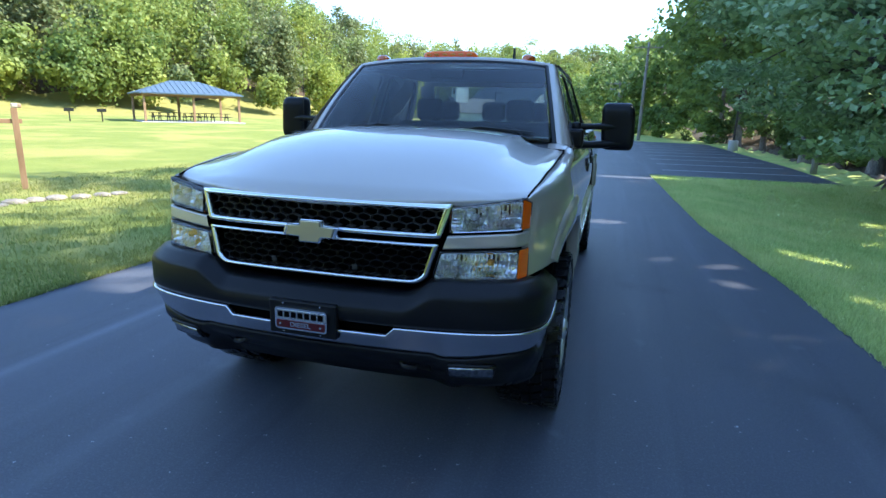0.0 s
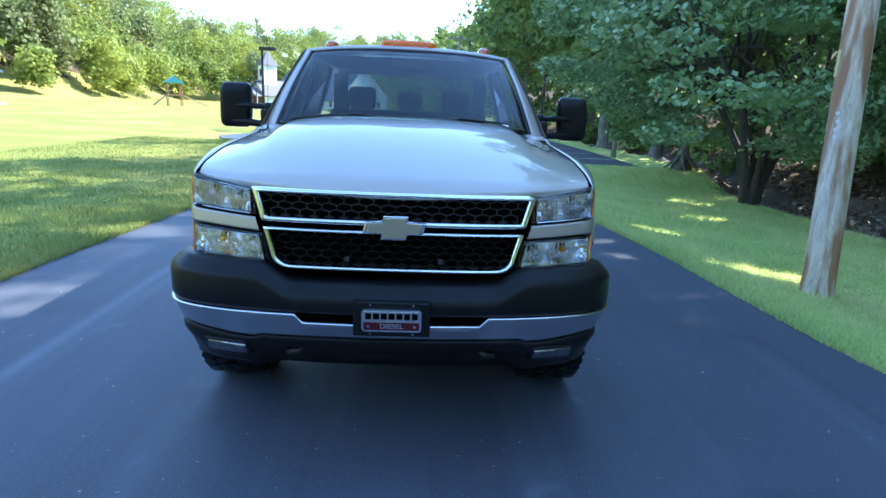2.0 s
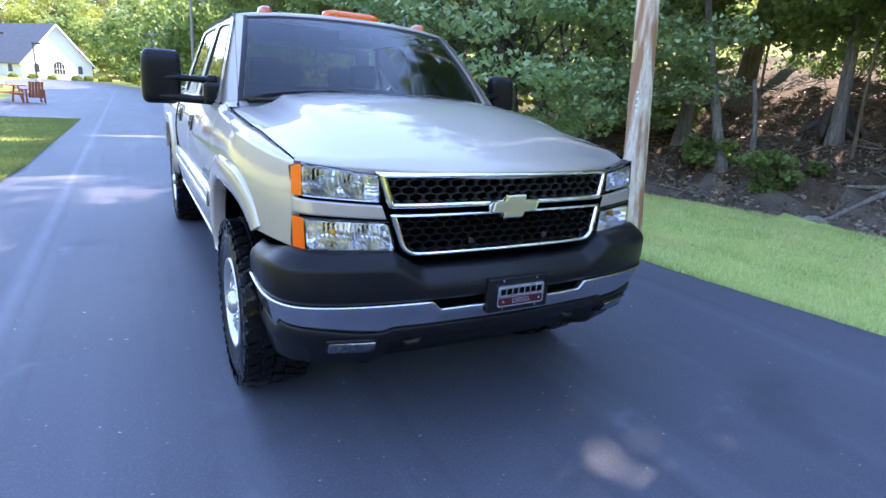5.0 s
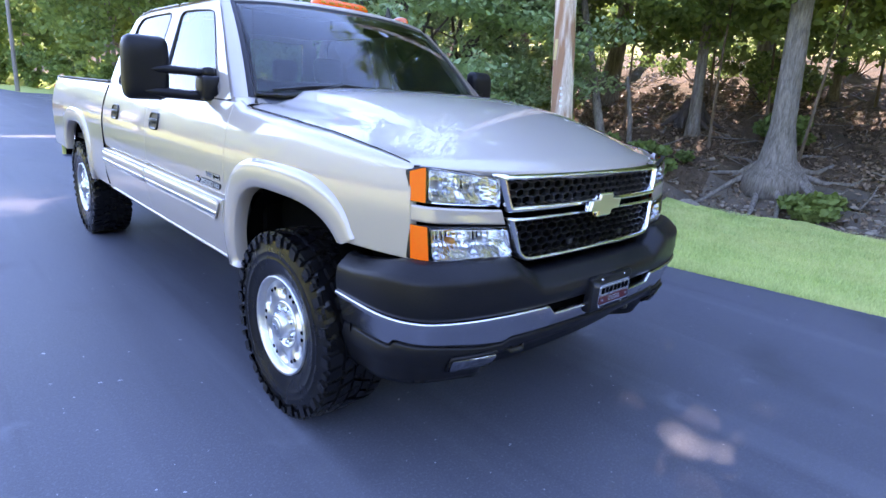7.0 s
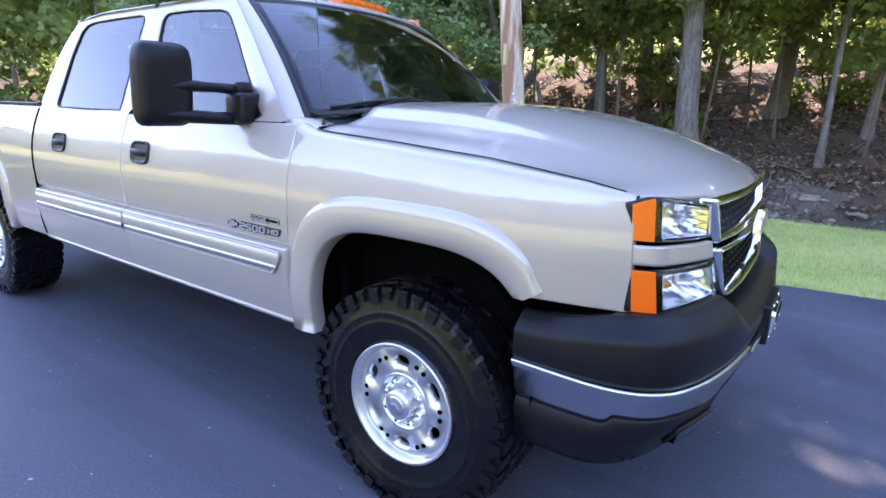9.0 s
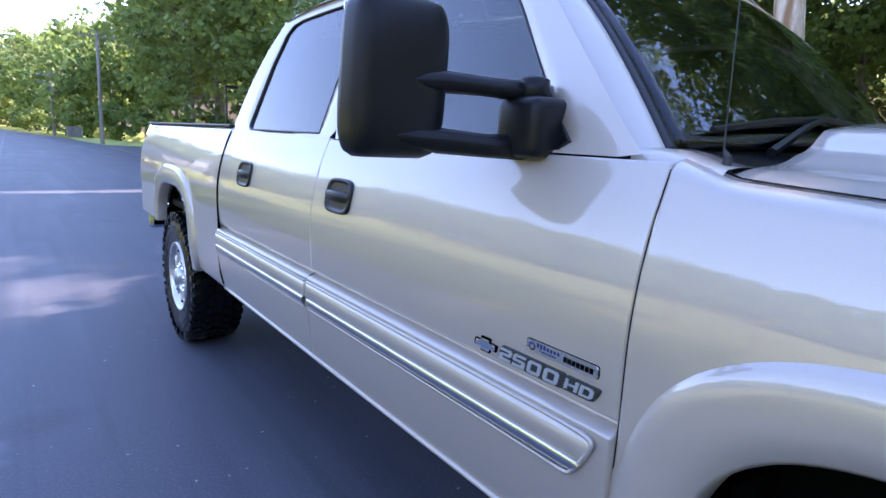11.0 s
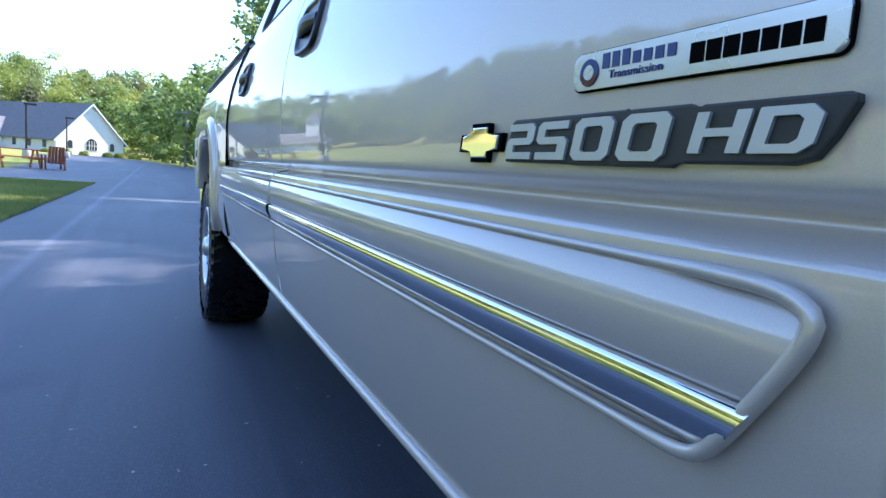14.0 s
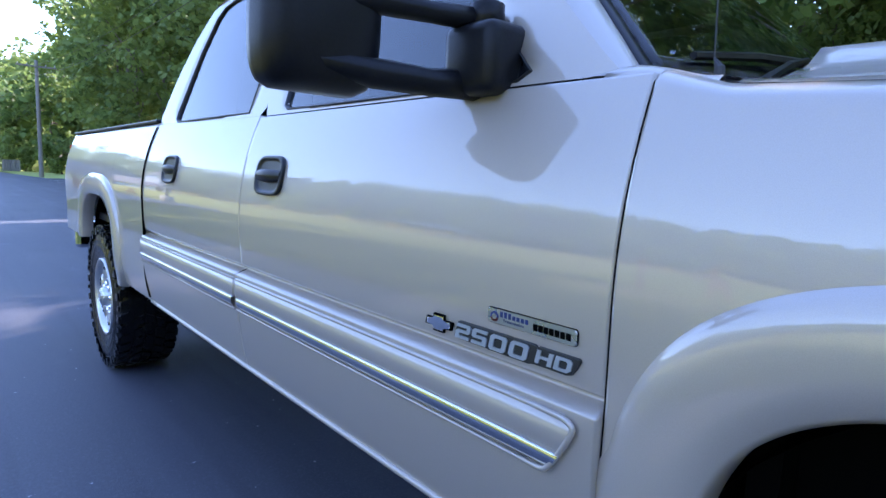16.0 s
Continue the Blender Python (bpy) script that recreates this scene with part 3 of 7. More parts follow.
# woods on the hills round about, those behind the camera added unseen: one mass of leaf clumps, tree by tree
def far_woods():
    rng = np.random.default_rng(77)
    heaps = {False: ([], [], []), True: ([], [], [])}
    for az in np.arange(-179, 181, 2.0):
        e = float(wood_edge(az))
        seen = -30 < az < 64
        for row in range(8 if seen else 6):
            a = math.radians(az + rng.uniform(-1.0, 1.0))
            r = e + row * 10.5 + rng.uniform(-6, 6)
            x, y = -math.sin(a) * r, math.cos(a) * r
            if x > 4 and -35 < y < 62 and x < 45:
                continue
            h = rng.uniform(6, 12) if row == 0 else rng.uniform(9, 15)
            z = float(height(x, y))
            cone = rng.random() < 0.30
            lumps_n, per = ((20, 120) if row < 2 else (14, 80)) if seen else ((12, 22) if row < 2 else (8, 16))
            d = rng.normal(0, 1, (lumps_n, 3))
            d /= np.linalg.norm(d, axis=1, keepdims=True)
            w = h * (0.24 if cone else 0.34)
            q = d * rng.uniform(0.55, 1.0, (lumps_n, 1)) * np.array([w, w, h * 0.40])
            if cone:
                q[:, :2] *= np.clip(1.2 - (q[:, 2:] / (h * 0.40) + 1) * 0.55, 0.08, 1.2)
            q[:, 2] += h * 0.56
            lr = h * rng.uniform(0.12, 0.20, (lumps_n, 1, 1)) * (0.8 if cone else 1)
            n = rng.normal(0, 1, (lumps_n, per, 3))
            n[:, :, 2] += 0.35
            n /= np.linalg.norm(n, axis=2, keepdims=True)
            pts = q[:, None, :] + n * lr * rng.uniform(0.35, 1.35, (lumps_n, per, 1)) * rng.uniform(0.7, 1.35, (lumps_n, 1, 3))
            cen, nrm, size = heaps[bool(cone)]
            cen.append((pts + np.array([x, y, z])).reshape(-1, 3))
            size.append(np.full(lumps_n * per, 0.68 if seen else 1.8))
            nrm.append((n + rng.normal(0, 0.5, n.shape)).reshape(-1, 3))
    for cone, mat, nm, label in ((False, LEAF_FAR, "woods", "broad-leaved woods covering the hills round the field"), (True, LEAF_CEDAR, "cedars", "pointed olive-green cedars among the hillside woods")):
        cen, nrm, size = heaps[cone]
        P, Nn = np.concatenate(cen), np.concatenate(nrm)
        Nn /= np.linalg.norm(Nn, axis=1, keepdims=True)
        u = np.cross(Nn, rng.normal(0, 1, Nn.shape))
        u /= np.linalg.norm(u, axis=1, keepdims=True)
        v = np.cross(Nn, u)
        L = rng.uniform(0.26, 0.52, (len(P), 1)) * np.concatenate(size)[:, None]
        Q = np.stack([P - u * L, P + v * L * 0.8, P + u * L, P - v * L * 0.8], 1).reshape(-1, 3)
        ob = part(nm, mesh_np(nm, Q, np.arange(len(Q)).reshape(-1, 4)), mat)
        tagged(ob, label, "woods", kind="stuff")


far_woods()
# trees closing the far end of the road
for i, (x, y, h) in enumerate(((6.5, 66, 11), (4.2, 82, 11.5), (9, 76, 14), (1.5, 100, 12.5), (7, 94, 14), (-1, 124, 13), (5, 117, 14), (11, 108, 16), (-9, 136, 13), (10, 62, 14))):
    tree("tree", "tall leafy tree where the road bends", (x, y), h, 1.5, 4.6, 4.8, 0.25, clumps=50, per=55, leaf=(0.62, 0.45), spread=1.5, seed=400 + i, group="road end trees", limbs=4)
# ---- pickup truck ----
PAINT = bpy.data.materials.new("pewter_metallic_paint")
_t, _b = nodes_of(PAINT)
setv(_b, base=(0.47, 0.445, 0.415), rough=0.50, metal=0.45, coat=1.0, coat_rough=0.006, spec=0.4)
_b.inputs["Coat IOR"].default_value = 1.80
_n, _r, _m = _t.nodes.new("ShaderNodeTexNoise"), _t.nodes.new("ShaderNodeMapRange"), _t.nodes.new("ShaderNodeMix")
_tc = _t.nodes.new("ShaderNodeTexCoord")
_t.links.new(_tc.outputs["Object"], _n.inputs["Vector"])
_n.inputs["Scale"].default_value, _n.inputs["Detail"].default_value = 900.0, 2.0
_m.data_type = "RGBA"
_m.inputs["A"].default_value, _m.inputs["B"].default_value = (0.455, 0.398, 0.342, 1), (0.545, 0.483, 0.418, 1)
_t.links.new(_n.outputs["Fac"], _m.inputs["Factor"])
_t.links.new(_m.outputs["Result"], _b.inputs["Base Color"])
CHROME = plain("chrome", (0.86, 0.87, 0.88), 0.05, metal=1.0)
SATIN = plain("satin_silver", (0.62, 0.63, 0.64), 0.28, metal=0.9)
ALLOY = surface("polished_alloy", (0.70, 0.70, 0.70), (0.84, 0.84, 0.84), scale=8, fine=60, rough=0.30, rough_var=0.08, metal=0.86)
BLACK_PLASTIC = surface("black_bumper_plastic", (0.007, 0.007, 0.008), (0.013, 0.013, 0.015), scale=6, fine=200, rough=0.33, rough_var=0.06, bump=0.12, bump_scale=600, dist=0.002, spec=0.22)
BLACK_TRIM = plain("black_trim", (0.008, 0.008, 0.009), 0.36, spec=0.4)
# darker than real black plastic, so cavities carry their shade in the colour
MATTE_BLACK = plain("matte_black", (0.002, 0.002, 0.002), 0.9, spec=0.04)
RUBBER = surface("tyre_rubber", (0.004, 0.004, 0.005), (0.009, 0.0085, 0.008), scale=9, fine=60, rough=0.27, rough_var=0.10, spec=0.34, bump=0.12, bump_scale=90, c3=(0.020, 0.017, 0.012), patch=0.60, dist=0.004)
AMBER = surface("amber_lens", (1.0, 0.118, 0.001), (1.0, 0.150, 0.002), scale=16, fine=120, rough=0.22, rough_var=0.04, coat=0.4)
AMBER_DEEP = plain("orange_marker_lens", (0.62, 0.11, 0.012), 0.15, coat=1.0)
BULB_AMBER = plain("amber_bulb", (0.80, 0.30, 0.03), 0.2)
REFLECTOR = plain("lamp_reflector", (0.93, 0.94, 0.96), 0.11, metal=1.0)
BAND = plain("worn_bright_steel", (0.66, 0.66, 0.68), 0.20, metal=1.0)
# dark to bright mottle: partial glints of the lamp put into the colour
FOG = surface("fog_lamp_reflector", (0.10, 0.10, 0.11), (0.55, 0.56, 0.57), scale=38, fine=90, rough=0.16, rough_var=0.05, metal=1.0)
INTERIOR = surface("grey_cloth", (0.035, 0.035, 0.037), (0.06, 0.06, 0.062), scale=10, fine=120, rough=0.9)
DASH = surface("dark_dash", (0.03, 0.03, 0.032), (0.05, 0.05, 0.052), scale=10, fine=120, rough=0.7)
BADGE_GREY = plain("dark_grey_badge_plate", (0.026, 0.026, 0.024), 0.5)
PALE_GOLD = plain("pale_gold_metal", (0.72, 0.64, 0.46), 0.3, metal=0.85)
RED_ENAMEL = plain("dark_red_enamel", (0.085, 0.007, 0.010), 0.3)
BLUE_PRINT = plain("blue_print", (0.02, 0.04, 0.16), 0.4)


def glass(name, tint, rough=0.0, ior=1.5):
    m = bpy.data.materials.new(name)
    t, b = nodes_of(m)
    setv(b, base=tint, rough=rough, trans=1.0, ior=ior)
    return m


GLASS = glass("windscreen_glass", (0.42, 0.50, 0.51), ior=1.46)
GLASS_SIDE = glass("tinted_side_glass", (0.09, 0.12, 0.14), ior=1.68)
GLASS_FRONT = glass("light_tinted_side_glass", (0.42, 0.50, 0.50), ior=1.68)
LETTER = plain("pale_silver_lettering", (0.52, 0.55, 0.58), 0.34, metal=0.5)
GLASS_LENS = glass("clear_lens", (0.97, 0.98, 0.98))

truck = thing("pickup_truck", "pewter silver crew-cab pickup with off-road tyres on dark asphalt", "pickup truck", (0.015, 0, 0))
TYRE_R, AXLES = 0.430, (1.0, 4.886)


def spline(pts, n):
    """A smooth curve through 2D or 3D points, n samples evenly by chord."""
    p = np.asarray(pts, float)
    d = np.concatenate([[0], np.cumsum(np.linalg.norm(np.diff(p, axis=0), axis=1))])
    q = np.linspace(0, d[-1], n)
    out = np.zeros((n, p.shape[1]))
    m = np.zeros_like(p)
    m[1:-1] = (p[2:] - p[:-2]) / (d[2:] - d[:-2])[:, None]
    m[0], m[-1] = (p[1] - p[0]) / (d[1] - d[0]), (p[-1] - p[-2]) / (d[-1] - d[-2])
    i = np.clip(np.searchsorted(d, q, side="right") - 1, 0, len(p) - 2)
    h = (d[i + 1] - d[i])[:, None]
    t = ((q - d[i])[:, None]) / h
    return ((2 * t**3 - 3 * t**2 + 1) * p[i] + (t**3 - 2 * t**2 + t) * h * m[i] + (-2 * t**3 + 3 * t**2) * p[i + 1] + (t**3 - t**2) * h * m[i + 1])


def side_x(y, z):
    """Half width of the body side."""
    y, z = np.asarray(y, float), np.asarray(z, float)
    upper = np.where(z > 1.06, 1.010 - 0.72 * (z - 1.06) ** 2, 1.010 - 0.35 * (1.06 - z) ** 2)
    low = 1.022 - 0.42 * np.clip(0.895 - z, 0, 1) ** 2
    on_door = (y > 1.5465) & (y < 3.876)
    w = np.where(on_door, smooth(0.916, 0.899, z), smooth(1.04, 0.66, z))
    x = upper * (1 - w) + low * w - np.where(on_door, 0.016 * np.exp(-((z - 0.918) / 0.008) ** 2), 0)
    return x - 0.122 * np.clip((1.0 - y) / 0.68, 0, 1.3) ** 2.1


def edge_params(n, length, e=0.004):
    k = e / max(length, 1e-6)
    return np.unique(np.concatenate([[0, k], np.linspace(k, 1 - k, n), [1 - k, 1]]))


def skinned(name, P, inward=0.03, flip=False, drop=False):
    """A sheet with its border turned inwards, so that its edges show thickness."""
    P = np.asarray(P, float)
    nu, nv, _ = P.shape
    V = P.reshape(-1, 3)
    idx = np.arange(nu * nv).reshape(nu, nv)
    q = np.stack([idx[:-1, :-1], idx[1:, :-1], idx[1:, 1:], idx[:-1, 1:]], -1).reshape(-1, 4)
    ring = np.concatenate([idx[:, 0], idx[-1, 1:], idx[-2::-1, -1], idx[0, -2:0:-1]])
    c = np.array([0, V[:, 1].mean(), V[:, 2].mean()])
    inner = V[ring].copy()
    top = np.zeros(len(ring), dtype=bool)
    if drop:
        top[nu + nv - 2:nu + nv - 2 + nu] = True
    inner[~top, 0] -= np.sign(inner[~top, 0]) * inward
    inner[top, 2] -= inward
    k = len(V) + np.arange(len(ring))
    nxt, kn = np.roll(ring, -1), np.roll(k, -1)
    q = np.concatenate([q, np.stack([ring, k, kn, nxt], -1)])
    if flip:
        q = q[:, ::-1]
    return mesh_np(name, np.concatenate([V, inner]), q, True)


def panel(name, s, y0, y1, z_low, z_high, parent, nu=36, nv=40, lean=None, label="", roll=None, mat=None):
    """A body side panel between y0 and y1, from z_low(y) to z_high(y), on the side s."""
    u = y0 + (y1 - y0) * edge_params(nu, y1 - y0)
    rows = []
    for y in u:
        a, b = z_low(y), z_high(y)
        v = a + (b - a) * edge_params(nv, b - a)
        if nv >= 60:
            v = np.sort(np.concatenate([v, np.linspace(0.8851, 0.9412, 24)]))
        yy = y + (lean(v, y) if lean else 0 * v)
        x = side_x(yy, v)
        row = np.stack([x * s, yy, v], -1)
        if roll:
            row = np.concatenate([row, roll(y, row[-1], s)])
        rows.append(row)
    return part(name, skinned(name, rows, flip=(s > 0), drop=roll is not None), mat or PAINT, parent, label)


def arch_z(y, yc, r=0.435, zc=0.612, bottom=0.58):
    """Height of the wheel opening over y: a broad squarish arch."""
    d = (yc - y) / 1.07 if y < yc < 2 else abs(y - yc)
    if d >= r:
        return bottom
    return zc + 0.425 * (1 - (d / r) ** 3.7) ** (1 / 2.6)


def hood_seam(y):
    return np.interp(y, (0.30, 0.45, 0.74, 1.1, 1.45, 1.56), (1.232, 1.262, 1.302, 1.330, 1.352, 1.385))


def seam_x(y):
    return np.interp(y, (0.30, 0.5, 0.9, 1.56), (0.862, 0.885, 0.905, 0.905)) - 0.004


def fender_low(y):
    if y < 0.56:
        return float(np.interp(y, (0.28, 0.56), (0.905, 0.915)))
    return max(arch_z(y, 1.0), 0.905 if y < 1.0 else 0.60) if y < 1.44 else 0.60


def fender_roll(y, last, s):
    zt, xt = float(hood_seam(y)), float(seam_x(y))
    out = []
    for k in (0.25, 0.5, 0.75, 1.0):
        a = k * math.pi / 2
        out.append((s * (abs(last[0]) + (xt - abs(last[0])) * (1 - math.cos(a))), y, last[2] + (zt - last[2]) * math.sin(a)))
    return np.array(out)


def flare_sheet(s, yc, r=0.435):
    """The raised lip that follows a wheel opening."""
    rows = []
    for a in np.linspace(-0.04, 0.83 if yc < 2 else 1.04, 60):
        th = math.pi * (1 - a)
        def at(rr):
            c, n = math.cos(th), math.sin(th)
            e = 2 / 3.2
            return yc - (1.07 if c > 0 and yc < 2 else 1.0) * rr * math.copysign(abs(c) ** e, c), 0.615 + rr * 0.98 * math.copysign(abs(n) ** e, n)
        row = []
        for rr, lift in ((r - 0.012, -0.05), (r - 0.010, 0.006), (r - 0.003, 0.014), (r + 0.03, 0.019), (r + 0.075, 0.020), (r + 0.098, 0.016), (r + 0.110, 0.008), (r + 0.122, -0.014)):
            if yc < 2:
                slim = 1 - 0.42 * min(1.0, max(0.0, (a - 0.55) / 0.25)) ** 1.5
                rr, lift = r + (rr - r) * slim if rr > r else rr, lift * (0.5 + 0.5 * slim)
            y, z = at(rr)
            z = max(z, 0.908 if yc < 2 and y < yc else 0.74 if yc > 2 and y > yc else 0.585)
            row.append((s * (float(side_x(max(y, 0.45), min(max(z, 0.62), 1.2))) + lift), y, z))
        rows.append(row)
    return rows


DOORS = {}
for s in (-1, 1):
    panel("front_fender", s, 0.300, 1.5435, fender_low, lambda y: float(hood_seam(y)) - 0.035, truck, nu=60, nv=36, roll=fender_roll, lean=lambda v, y: -0.06 * np.clip(1.22 - v, 0, 0.35) * max(0, 1 - (y - 0.300) / 0.35))
    door = panel("front_door", s, 1.5490, 2.797, lambda y: 0.605, lambda y: 1.372, truck, nu=40, nv=64)
    DOORS[s] = door
    rear_door = panel("rear_door", s, 2.803, 3.872, lambda y: 0.605, lambda y: 1.378 + 0.02 * max(0, y - 3), truck, nu=34, nv=64)
    panel("rocker_panel", s, 1.44, 3.865, lambda y: 0.586, lambda y: 0.598, truck, nu=30, nv=4)
    part("rocker_edge", tube_bm([(s * (float(side_x(y, 0.60)) + 0.002), y, 0.602) for y in np.linspace(1.46, 3.865, 24)], 0.0075, 10), PAINT, truck, smooth=True)
    panel("bed_side", s, 3.884, 5.93, lambda y: max(arch_z(y, 4.886), 0.60 if y < 4.886 else 0.74), lambda y: 1.375, truck, nu=70, nv=44,
          roll=lambda y, last, s: np.array([(s * (abs(last[0]) - 0.03 * (1 - math.cos(a))), y, last[2] + 0.03 * math.sin(a)) for a in (0.4, 0.8, 1.2, 1.57)]
                                           + [(s * (abs(last[0]) - 0.09), y, last[2] + 0.03)]))
    for yc, nm in ((1.0, "front_flare"), (4.886, "rear_flare")):
        part(nm, grid_mesh(nm, flare_sheet(s, yc), flip=(s < 0)), PAINT, truck)
    END_Z, END_Y = (0.7925, 0.798, 0.807, 0.840, 0.868, 0.880, 0.8885, 0.893), (1.664, 1.636, 1.615, 1.593, 1.578, 1.577, 1.591, 1.611)
    # side mouldings: a painted strip with a bright half-round below
    for d, a, b in ((door, 1.568, 2.790), (rear_door, 2.810, 3.865)):
        prof = ((0.8915, -0.004), (0.891, 0.008), (0.8858, 0.0095), (0.8852, 0.0078), (0.8844, 0.0105), (0.860, 0.0125), (0.836, 0.0120), (0.8335, 0.0105), (0.832, 0.006), (0.831, 0.004), (0.797, 0.004), (0.793, 0.004), (0.7925, -0.004))
        rows = []
        for k, t in enumerate(np.concatenate([[0, 0.0006, 0.0012, 0.0025, 0.005, 0.009, 0.014], np.linspace(0.02, 0.99, 24), [0.9985, 0.9992, 1.0]])):
            row = []
            for z, p in prof:
                y = a + (b - a) * t + ((float(np.interp(z, END_Z, END_Y)) - a) * (1 - t) if d is door else 0)
                lift = p if 0.0003 < t < 0.9996 else -0.004
                row.append((s * (1.018 + lift - 0.25 * max(0, 0.895 - z) ** 2), y, z))
            rows.append(row)
        part("moulding", grid_mesh("moulding", rows, flip=(s < 0)), PAINT, d)
        rows = []
        for t in np.linspace(0.0 if d is door else 0.004, 0.988, 22):
            rows.append([(s * (1.021 + p), a + (b - a) * t + ((1.597 + 0.62 * (0.832 - z) - a) * (1 - t) if d is door else 0), z) for z, p in ((0.8322, -0.004), (0.8319, 0.0085), (0.8310, 0.0106), (0.8290, 0.0117), (0.8235, 0.0124), (0.8185, 0.0121), (0.8165, 0.0112), (0.809, 0.0075), (0.801, 0.0035), (0.799, -0.002))])
        part("bright_strip", grid_mesh("bright_strip", rows, flip=(s < 0)), CHROME, d, "bright chrome strip")
        if d is door:
            # rounded frame that ends the moulding
            q = spline([(s * 1.0275, b, 0.8893), (s * 1.0275, 2.2, 0.8893), (s * 1.0275, 1.75, 0.8893), (s * 1.0275, 1.66, 0.8893), (s * 1.0285, 1.626, 0.8892), (s * 1.0290, 1.595, 0.8875), (s * 1.029, 1.5805, 0.880), (s * 1.029, 1.5815, 0.868), (s * 1.0285, 1.596, 0.840),
                        (s * 1.027, 1.615, 0.809), (s * 1.0258, 1.625, 0.7985), (s * 1.025, 1.639, 0.7945), (s * 1.024, 1.70, 0.7938), (s * 1.0235, 1.80, 0.7938), (s * 1.0235, 2.2, 0.7938), (s * 1.0235, b, 0.7938)], 420)
            part("moulding_end", tube_bm([tuple(v) for v in q], [0.0030 + 0.0018 * float(smooth(1.70, 1.60, v[1])) for v in q], 10), PAINT, d, smooth=True)
        else:
            for x, z in ((1.0275, 0.8893), (1.0235, 0.7938)):
                part("moulding_lip", tube_bm([(s * x, a, z), (s * x, (a + b) / 2, z), (s * x, b, z)], 0.0034, 10), PAINT, d, smooth=True)
    # door handles: a dark cup with a pull across
    for d, yc in ((door, 2.615), (rear_door, 3.507)):
        ring = []
        x0 = float(side_x(yc, 1.2))
        for a in np.linspace(0, 2 * math.pi, 40, endpoint=False):
            c, n = math.cos(a), math.sin(a)
            e = 0.5
            py, pz = math.copysign(abs(c) ** e, c), math.copysign(abs(n) ** e, n)
            row = []
            for k, lift in ((1.0, -0.002), (1.0, 0.006), (0.96, 0.009), (0.86, 0.009), (0.81, 0.006), (0.77, 0.0035), (0.70, 0.003), (0.0, 0.003)):
                z = 1.203 + pz * 0.054 * k
                y = yc + py * 0.082 * k
                row.append((s * (x0 - 0.72 * ((z - 1.06) ** 2 - (1.203 - 1.06) ** 2) * 1.0 + lift), y, z))
            ring.append(row)
        h = part("door_handle", grid_mesh("door_handle", ring, closed_u=True, flip=(s > 0)), BLACK_TRIM, d, "black plastic pull handle in an oval cup")
        bar = []
        for t in np.linspace(0, 1, 14):
            yy = yc - 0.075 + 0.15 * t
            bow = 0.004 + 0.010 * math.sin(math.pi * min(max(t, 0.05), 0.95))
            rr = 0.014 * (0.55 + 0.45 * math.sin(math.pi * (0.12 + 0.76 * t)))
            bar.append([(s * (x0 + bow + 0.6 * rr * math.cos(q)), yy, 1.203 + 1.25 * rr * math.sin(q)) for q in np.linspace(0, 2 * math.pi, 12)])
        part("pull", grid_mesh("pull", bar, flip=(s < 0)), BLACK_TRIM, h)

    # dark shut lines: black tubes laid in the panel gaps as their shade
    lines = [("bonnet_shut_line", [(s * (float(seam_x(y)) - 0.0055), y, float(hood_seam(y)) - 0.0036) for y in np.linspace(0.33, 1.50, 26)], 0.0058)]
    for y, r, z0, z1 in ((1.5462, 0.0034, 0.61, 1.36), (2.800, 0.0034, 0.61, 1.37), (3.878, 0.0072, 0.62, 1.38)):
        lines.append(("shut_line", [(s * (float(side_x(y, z)) - (0.0065 if y < 3 else 0.001)), y, z) for z in np.concatenate([np.linspace(z0, 0.88, 8), np.linspace(0.89, 0.94, 12), np.linspace(0.96, z1, 12)])], r))
    for nm, p, r in lines:
        part(nm, tube_bm(p, r, 6), MATTE_BLACK, truck)

# ---- cab ----
def cab_x(z):
    """Half width of the greenhouse."""
    return 0.934 - 0.150 * ((z - 1.38) / 0.47) - 0.012 * ((z - 1.38) / 0.47) ** 2


FRONT_WIN = ((1.775, 1.400), (1.84, 1.462), (2.03, 1.690), (2.135, 1.805), (2.165, 1.828), (2.22, 1.842), (2.45, 1.856), (2.64, 1.858), (2.672, 1.850), (2.69, 1.825), (2.678, 1.62), (2.662, 1.400), (2.64, 1.388), (1.80, 1.384))
REAR_WIN = ((2.905, 1.392), (2.885, 1.62), (2.872, 1.835), (2.885, 1.858), (2.91, 1.866), (3.20, 1.866), (3.42, 1.862), (3.50, 1.850), (3.55, 1.815), (3.60, 1.68), (3.648, 1.430), (3.645, 1.405), (3.62, 1.394))


